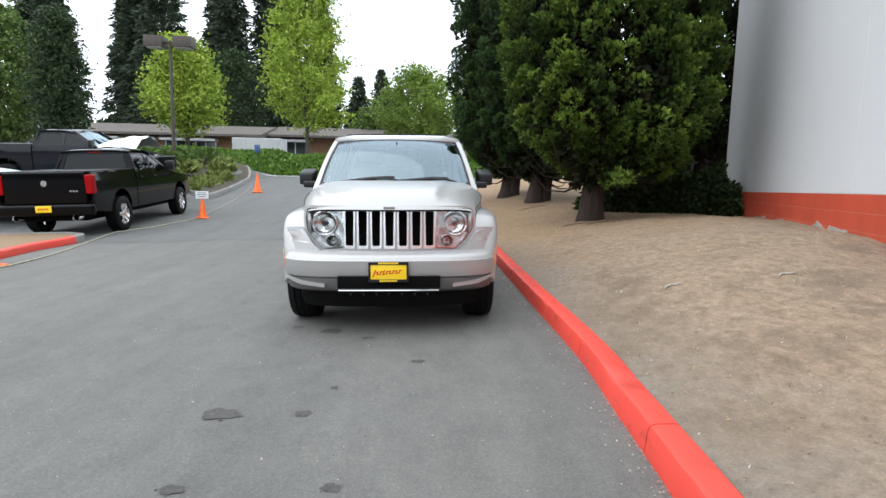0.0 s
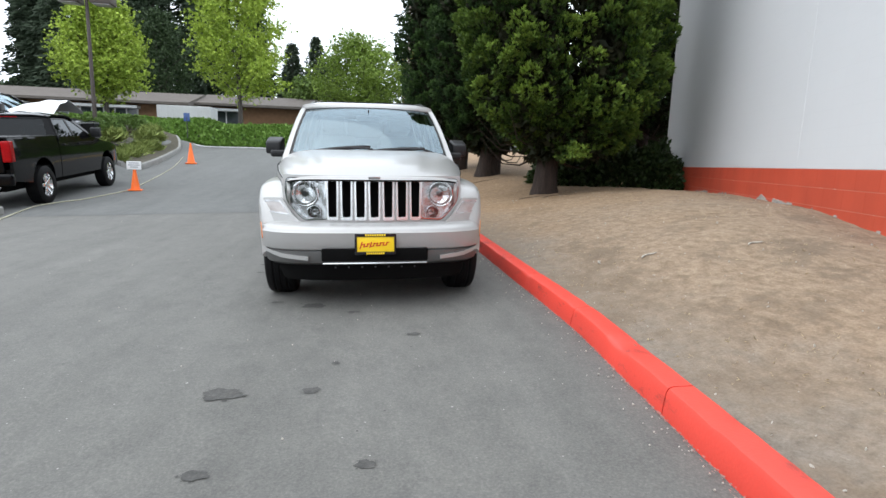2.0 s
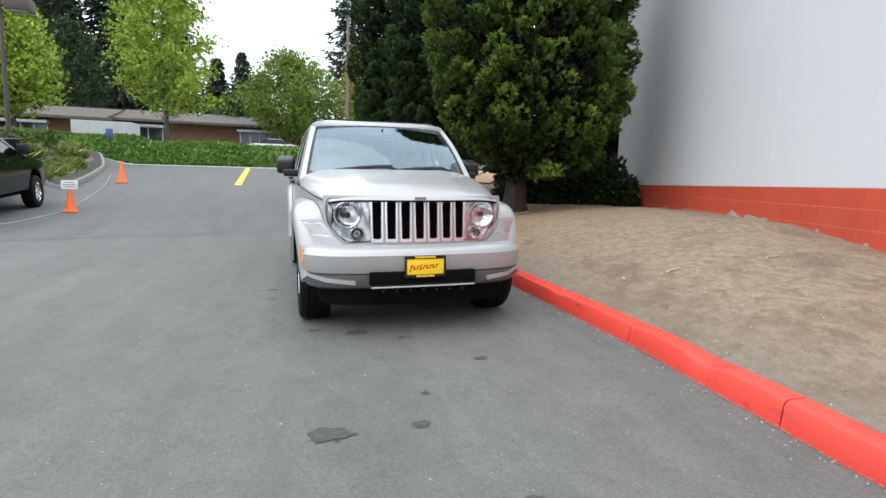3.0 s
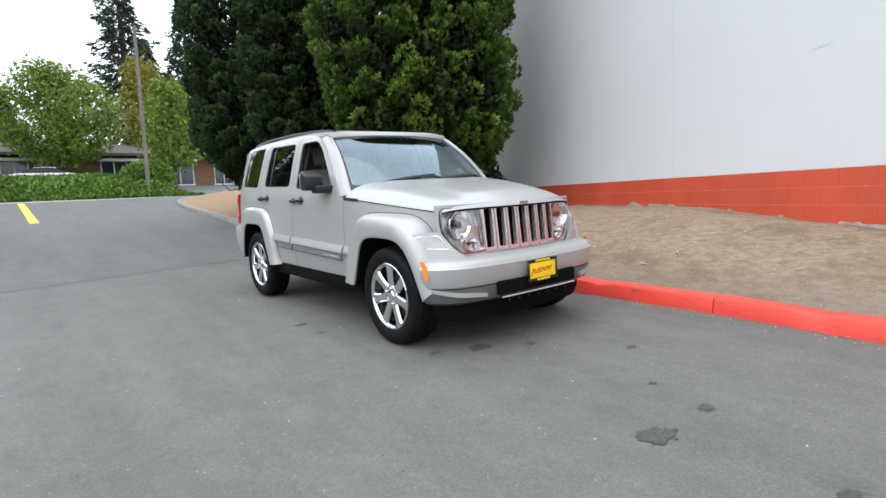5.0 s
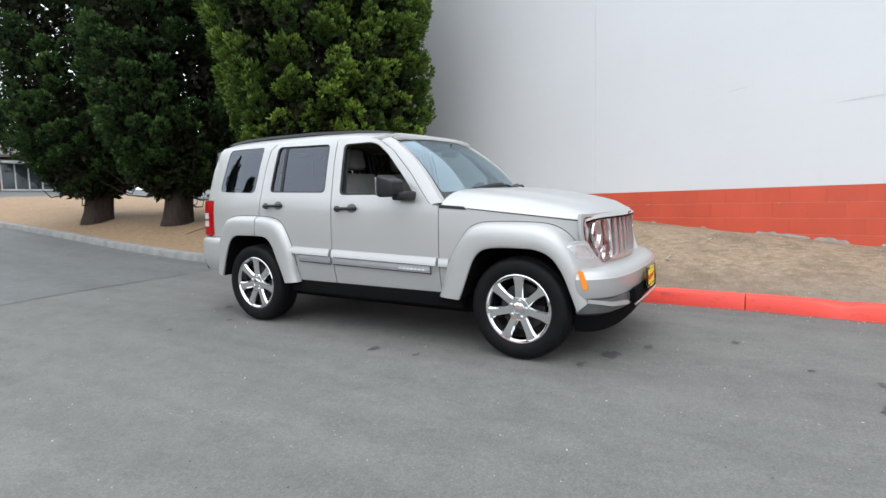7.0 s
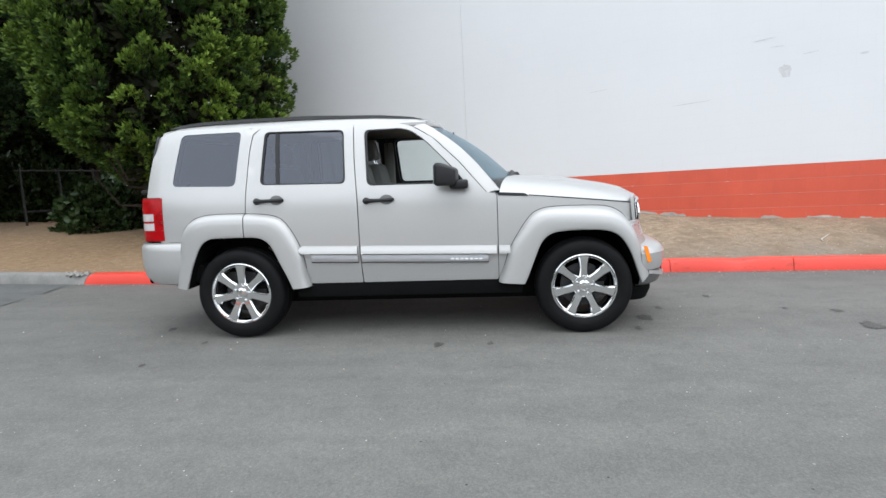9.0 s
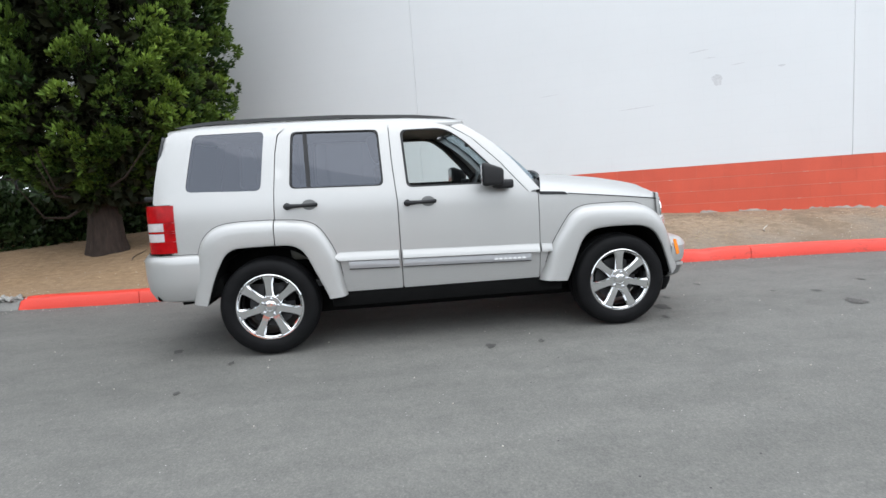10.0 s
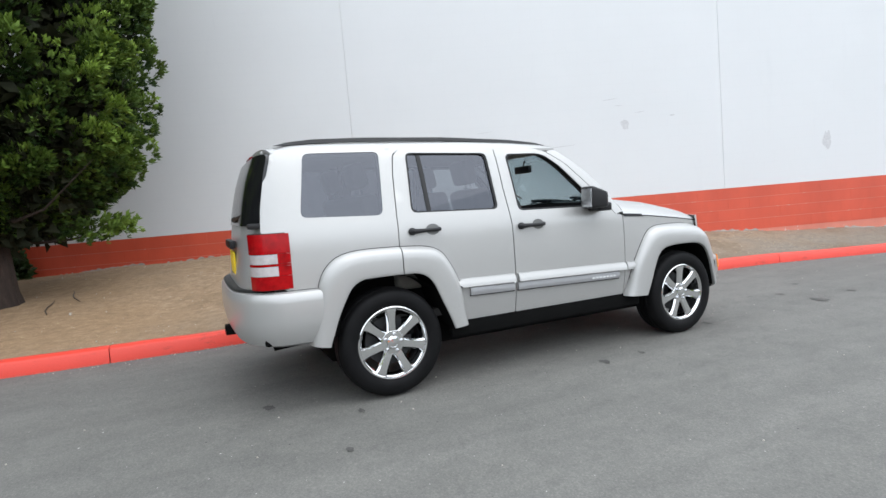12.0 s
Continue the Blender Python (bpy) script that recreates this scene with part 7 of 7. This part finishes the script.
# ---- ivy bank ----
IVY = leaf_material("ivy_leaf", (0.055, 0.115, 0.018), (0.165, 0.275, 0.055), 0.6, 0.45)


def ivy_z(u, v):
    """u along the bank, v across from its foot (0) to its back (1)."""
    return 1.5 * math.sin(min(1, v * 1.25) * math.pi / 2) * (1 + 0.18 * noise.noise(Vector((u * 0.35, v * 2, 3)))) * smooth(6.4, 4.0, u)


def ivy_point(u, v):
    y = 31.9 + 0.11 * (u + 2) + v * 6.5
    return Vector((u, y, ground_z(u, 32.0) + ivy_z(u, v) + 0.02))


rng = np.random.default_rng(12)
bm = bmesh.new()
add_grid(bm, lambda u, v: ivy_point(u, v) - Vector((0, -0.1, 0.12)), np.linspace(-26, 6.4, 80), np.linspace(0, 1, 10))
thing("ivy_bank", bm, SOIL, "earth bank under ivy", "ground", kind="structure")
n = 16000
uu, vv = rng.uniform(-26, 6.4, n), rng.random(n) ** 1.4
pts = np.array([ivy_point(a, b) for a, b in zip(uu, vv)])
v, f = fronds(rng, pts, np.tile([0, -0.7, 0.7], (n, 1)), rng.uniform(0.13, 0.26, n), 4, 0.38, 0.2, 0.6)
tagged(new("ivy", mesh_from("ivy", v, f, IVY)), "dense bright green ivy on a bank", "ivy", kind="stuff")
shrub("shrub", 3.9, 36.4, ground_z(3.9, 32) + 1.0, 1.6, 1.3, 1.35, 700, 0.25, IVY, "clipped round green shrub on the ivy bank", 91)
WOOD = plain("weathered_pole", (0.16, 0.135, 0.11), 0.9, 0, 0.25, 3, 40, 0.4)
thing("utility_pole", tube([(3.5, 34.0, ground_z(3.5, 34) - 0.2), (3.55, 34.0, 12.0)], [0.12, 0.09], 12), WOOD, "weathered wooden utility pole by the ivy bank", "pole")
sign = empty("small_sign", pose(-10.3, 31.2, ground_z(-10.3, 31.2)))
part("post", tube([(0, 0, 0), (0, 0, 1.5)], 0.03, 8), RAIL, sign)
part("plate", box((-0.18, -0.02, 1.25), (0.18, 0.0, 1.75), 0.02), plain("blue_sign", (0.03, 0.07, 0.20), 0.4, 0, 0.05), sign, "small dark blue sign plate")
tagged(sign, "small dark blue sign on a thin post", "sign")

bm = bmesh.new()
add_grid(bm, lambda u, v: (u, v, 2.70 if 38.9 < v < 62 else 1.8), np.linspace(-40, 6, 24), (38.6, 38.95, 44, 50, 56, 61, 64))
thing("upper_lot", bm, ASPHALT, "asphalt forecourt above the ivy bank", "ground", kind="structure")

# ---- low school building ----
ROOF = plain("brown_roofing", (0.115, 0.100, 0.088), 0.9, 0, 0.2, 2, 20, 0.4)
BRICK = plain("tan_brick", (0.215, 0.120, 0.066), 0.9, 0, 0.2, 3, 40, 0.3)
FASCIA = plain("white_fascia", (0.62, 0.63, 0.63), 0.6, 0, 0.05)
PANE = plain("dark_window_pane", (0.035, 0.045, 0.05), 0.08, 0, 0.3, 0.8, 4)
BZ = 2.6


def building(x0, x1, y, z, bays, label, roof_h=1.35, brick_ends=True):
    b = empty("school_building", pose(x0, y, z))
    w = x1 - x0
    part("wall", box((0, 0.0, -1.0), (w, 9.0, 3.05)), BRICK, b)
    bm = bmesh.new()
    prof = [(-1.3, 3.05), (-1.3, 3.25), (4.5, 3.25 + roof_h), (10.3, 3.25), (10.3, 3.05)]
    rows = [[bm.verts.new((xx, yy, zz)) for yy, zz in prof] for xx in (-0.6, w + 0.6)]
    for k in range(4):
        bm.faces.new((rows[0][k], rows[1][k], rows[1][k + 1], rows[0][k + 1]))
    bm.faces.new((rows[0][0], rows[1][0], rows[1][4], rows[0][4]))
    bm.faces.new(rows[0])
    bm.faces.new(rows[1][::-1])
    roof = part("roof", bm, ROOF, b, "low-pitched brown roof", shade=False)
    part("fascia", box((-0.6, -1.34, 3.02), (w + 0.6, -1.30, 3.24)), ROOF, roof)
    for a, c in bays:
        win = part("window", box((a, -0.06, 0.4), (c, 0.02, 2.55)), PANE, b, "dark window band")
        k = max(2, int((c - a) / 0.9))
        for i in range(k + 1):
            xx = a + (c - a) * i / k
            part("mullion", box((xx - 0.05, -0.12, 0.4), (xx + 0.05, -0.061, 2.55)), FASCIA, win)
        part("sill", box((a - 0.1, -0.16, 0.28), (c + 0.1, -0.061, 0.42)), FASCIA, win)
        part("awning", box((a - 0.25, -1.0, 2.56), (c + 0.25, -0.001, 2.80), 0.02), FASCIA, win, "white awning")
    return tagged(b, label, "building")


building(-46, -16.2, 52, BZ, [(3, 8), (12.5, 16.0), (18.0, 19.5), (20.5, 25.5)], "long low brick school building with a brown roof")
building(-15.2, 22.0, 54, BZ + 0.25, [(1.0, 3.5), (10.5, 14.2), (18.5, 21.5), (22.6, 26.2), (28.2, 30.0), (31.0, 36.0)], "low brick school wing with white awnings")
# site container
box_root = empty("site_container", pose(-16.4, 44.5, 2.705))
part("body", box((0, 0, 0), (4.3, 2.3, 2.35), 0.06, None, 2), FASCIA, box_root)
for k in range(9):
    part("rib", box((0.25 + 0.47 * k, -0.025, 0.1), (0.30 + 0.47 * k, 0.0, 2.25)), FASCIA, box_root)
tagged(box_root, "white steel site container behind the ivy", "container")
sedan(pose(0.6, 41.5, 2.705, 0, 0, 84), WHITE_PAINT, "white saloon car parked behind the ivy bank")

# ---- trees beyond ----
BARK = bark_material("grey_bark", (0.045, 0.038, 0.032), (0.13, 0.115, 0.10))
MID_LIME = leaf_material("mid_lime_leaf", (0.09, 0.155, 0.024), (0.26, 0.36, 0.066), 0.35, 0.5)
LIME_LEAF = leaf_material("light_green_leaf", (0.14, 0.23, 0.026), (0.42, 0.53, 0.085), 0.35, 0.5)
MID_LEAF = leaf_material("mid_green_leaf", (0.055, 0.10, 0.022), (0.15, 0.22, 0.055), 0.35, 0.5)
DARK_LEAF = leaf_material("dark_green_leaf", (0.018, 0.036, 0.014), (0.060, 0.094, 0.040), 0.3, 0.55)
CONIFER_LEAF = leaf_material("far_conifer_needles", (0.022, 0.038, 0.022), (0.066, 0.092, 0.056), 0.3, 0.6)
GOLD_LEAF = leaf_material("gold_green_leaf", (0.15, 0.16, 0.025), (0.36, 0.30, 0.06), 0.3, 0.5)


def broadleaf(x, y, z, width, low, top, material, label, seed, n=2600, leaf=0.42, cone=False):
    rng = np.random.default_rng(seed)
    root = tagged(empty("broadleaf_tree", pose(x, y, z)), label, "tree", "trees by the school")
    part("trunk", trunk_mesh(rng, low + (top - low) * 0.6, 0.20, 0.05, 0.05, 10, 1.25), BARK, root)
    cs, os = [], []
    boughs = 60
    for k in range(boughs):
        t = (k + rng.random()) / boughs
        zz = low + (top - low) * t ** 0.9
        r = width / 2 * (math.sin(math.pi * min(1, (t * 0.82 + 0.16))) ** 0.65) * rng.uniform(0.72, 1.08)
        if cone:
            r = width / 2 * (1 - t) ** 0.6 * (0.8 + 0.2 * min(1, 6 * t)) * rng.uniform(0.78, 1.08) + 0.3
        a = k * 2.399 + rng.normal(0, 0.25)
        tip = np.array([math.cos(a) * r * 0.86, math.sin(a) * r * 0.86, zz + 0.10 * r])
        base = np.array([0, 0, max(low * 0.75, zz - 0.45 * r - 0.5)])
        if k % 2 == 0:
            part("limb", tube([tuple(base), tuple(base * 0.5 + tip * 0.5 + np.array([0, 0, 0.15])), tuple(tip)], [0.07, 0.045, 0.015], 5), BARK, root)
        m_ = int(1.35 * n / boughs)
        t2 = rng.random((m_, 1)) ** 0.55
        c = base * (1 - t2) + tip * t2 + rng.normal(0, 0.24 + 0.05 * width * 0.5, (m_, 3)) * np.array([1, 1, 0.7])
        cs.append(c)
        os.append(rng.normal(0, 0.6, (m_, 3)) + np.array([math.cos(a), math.sin(a), 0.2]))
    v, f = fronds(rng, np.concatenate(cs), np.concatenate(os), rng.uniform(leaf * 0.5, leaf * 0.9, sum(len(c) for c in cs)), 6, 0.30, 0.0, 0.7)
    ob = new("crown", mesh_from("crown", v, f, material))
    ob.parent = root
    return root


def conifer(x, y, z, height, width, material, label, seed, n=900, low=0.12, droop=-0.35):
    rng = np.random.default_rng(seed)
    root = tagged(empty("conifer_tree", pose(x, y, z)), label, "tree", "tall conifers")
    part("trunk", tube([(0, 0, -1), (0.1, 0, height * 0.5), (0, 0, height)], [width * 0.06, width * 0.04, 0.03], 8), BARK, root)
    t = rng.random(n) ** 0.8
    zz = height * (low + (1 - low) * t)
    reach = width / 2 * (1 - t) ** 0.75 + 0.25
    a = rng.uniform(0, 2 * math.pi, n)
    # boughs in loose whorls
    a = np.round(a * 3.5 + zz * 0.7) / 3.5 + rng.normal(0, 0.12, n)
    reach = reach * (0.72 + 0.35 * np.sin(zz * 1.9 + seed) * np.sin(a * 3 + zz * 0.8) + rng.normal(0, 0.10, n))
    q = rng.random(n) ** 0.6
    c = np.stack([np.cos(a) * reach * q, np.sin(a) * reach * q, zz - reach * q * 0.22], 1)
    o = np.stack([np.cos(a), np.sin(a), np.full(n, droop)], 1)
    v, f = fronds(rng, c, o, 0.30 + 0.16 * reach + rng.uniform(0, 0.35, n), 5, 0.13, 0.0, 0.38)
    ob = new("crown", mesh_from("crown", v, f, material))
    ob.parent = root
    return root


broadleaf(-17.6, 38, 2.15, 7.4, 3.5, 9.6, LIME_LEAF, "small light yellow-green tree before the school", 201, 6500, 0.26, True)
broadleaf(-8.9, 40, 2.25, 8.4, 4.0, 19.5, LIME_LEAF, "tall light green tree before the school", 202, 10000, 0.28, True)
broadleaf(0.3, 50, 3.0, 11.0, 2.6, 9.4, MID_LIME, "spreading light green tree by the school entrance", 203, 7000, 0.28)
broadleaf(7.4, 45, 2.6, 5.6, 2.2, 8.6, MID_LIME, "light green tree by the school wing", 204, 3500, 0.28, True)
broadleaf(7.9, 58, 3.2, 6.0, 3.0, 12.5, GOLD_LEAF, "tree turning gold behind the school wing", 214, 2200, 0.36)
broadleaf(-23.0, 32, 1.6, 3.7, 1.2, 10.2, DARK_LEAF, "narrow dark columnar tree by the parking lot", 205, 5500, 0.24)
broadleaf(-30.0, 36, 1.9, 7.5, 2.2, 11.5, MID_LEAF, "broad green tree behind the parked trucks", 206, 5000, 0.3)
broadleaf(-22.0, 63, 3.0, 9.0, 2.0, 13.5, DARK_LEAF, "dark green tree behind the school", 207, 3200, 0.4)
broadleaf(20.5, 49, 2.6, 7.0, 2.2, 8.5, MID_LEAF, "green tree beyond the verge", 208, 1700, 0.5)
broadleaf(-5.2, 60, 3.2, 6.0, 1.5, 6.5, MID_LEAF, "low green tree behind the school", 209, 1200, 0.5)
for k, (x, y, h, w) in enumerate(((-56, 78, 27, 9), (-49, 72, 30, 9), (-43, 80, 28, 8), (-38.5, 74, 33, 9), (-33.5, 70, 34, 9), (-29, 78, 30, 8), (-25.5, 72, 33, 8), (-21.5, 76, 31, 8.5), (-17.8, 71, 32, 8), (-14.5, 80, 24, 7), (-63, 70, 26, 10), (-70, 80, 30, 10))):
    conifer(x, y, 3.6, h, w, CONIFER_LEAF, "tall dark conifer behind the school", 300 + k, 3400)
for k, (x, y, h, w) in enumerate(((-10.5, 92, 16, 8.5), (-7.0, 98, 18.5, 9), (-3.5, 90, 14, 8), (3.2, 95, 13.5, 8), (8.4, 70, 27, 10.5), (15.5, 71, 24, 9), (12.5, 80, 20, 9), (19, 75, 22, 9), (14, 88, 19, 7), (20, 78, 24, 8), (27, 88, 22, 8), (-11.5, 96, 13, 6))):
    conifer(x, y, 3.7, h, w, CONIFER_LEAF, "distant dark conifer beyond the school", 340 + k, 1500)

# low far wood that closes the view
rng = np.random.default_rng(77)
n = 11000
ang = rng.uniform(0, 2 * math.pi, n)
rad = rng.uniform(105, 135, n)
x, y = rad * np.cos(ang), 20 + rad * np.sin(ang)
hh = np.array([5 + 5 * (0.5 + 0.5 * noise.noise(Vector((math.cos(a) * 9, math.sin(a) * 9, 1)))) for a in ang])
z = np.array([ground_z(a, b) for a, b in zip(x, y)]) + rng.random(n) * hh
v, f = fronds(rng, np.stack([x, y, z], 1), np.tile([0, 0, 1.0], (n, 1)), rng.uniform(1.2, 2.6, n), 4, 0.4, 0.2, 0.8)
tagged(new("far_wood", mesh_from("far_wood", v, f, DARK_LEAF)), "distant dark wood round the grounds", "wood", kind="stuff")

# ---- blocks of the red band, laid in running bond ----
def block_mesh(length):
    """The proud face of one painted block with eased edges."""
    bm = bmesh.new()
    a, h, e = length / 2 - 0.0004, 0.0985, 0.0022
    back = [bm.verts.new((x, -0.004, z)) for x, z in ((-a, -h), (a, -h), (a, h), (-a, h))]
    front = [bm.verts.new((x, 0.0026, z)) for x, z in ((-a + 0.0006, -h + e), (a - 0.0006, -h + e), (a - 0.0006, h - e), (-a + 0.0006, h - e))]
    bm.faces.new(front[::-1])
    for k in range(4):
        bm.faces.new((back[k], back[(k + 1) % 4], front[(k + 1) % 4], front[k]))
    return finish(bm, "block", RED_BAND, False)


WHOLE = block_mesh(0.406)
for row in range(4):
    for k in range(52):
        along = -8.0 + 0.406 * (k + 0.5 * (row % 2))
        if along + 0.2 < WALL_END and dirt_z(*(WALL_O + WALL_D * along)) < BAND_Z - 0.203 * row:
            ob = new("block", WHOLE)
            ob.parent = wall
            ob.location = (along, 0, BAND_Z - 0.1025 - 0.203 * row)
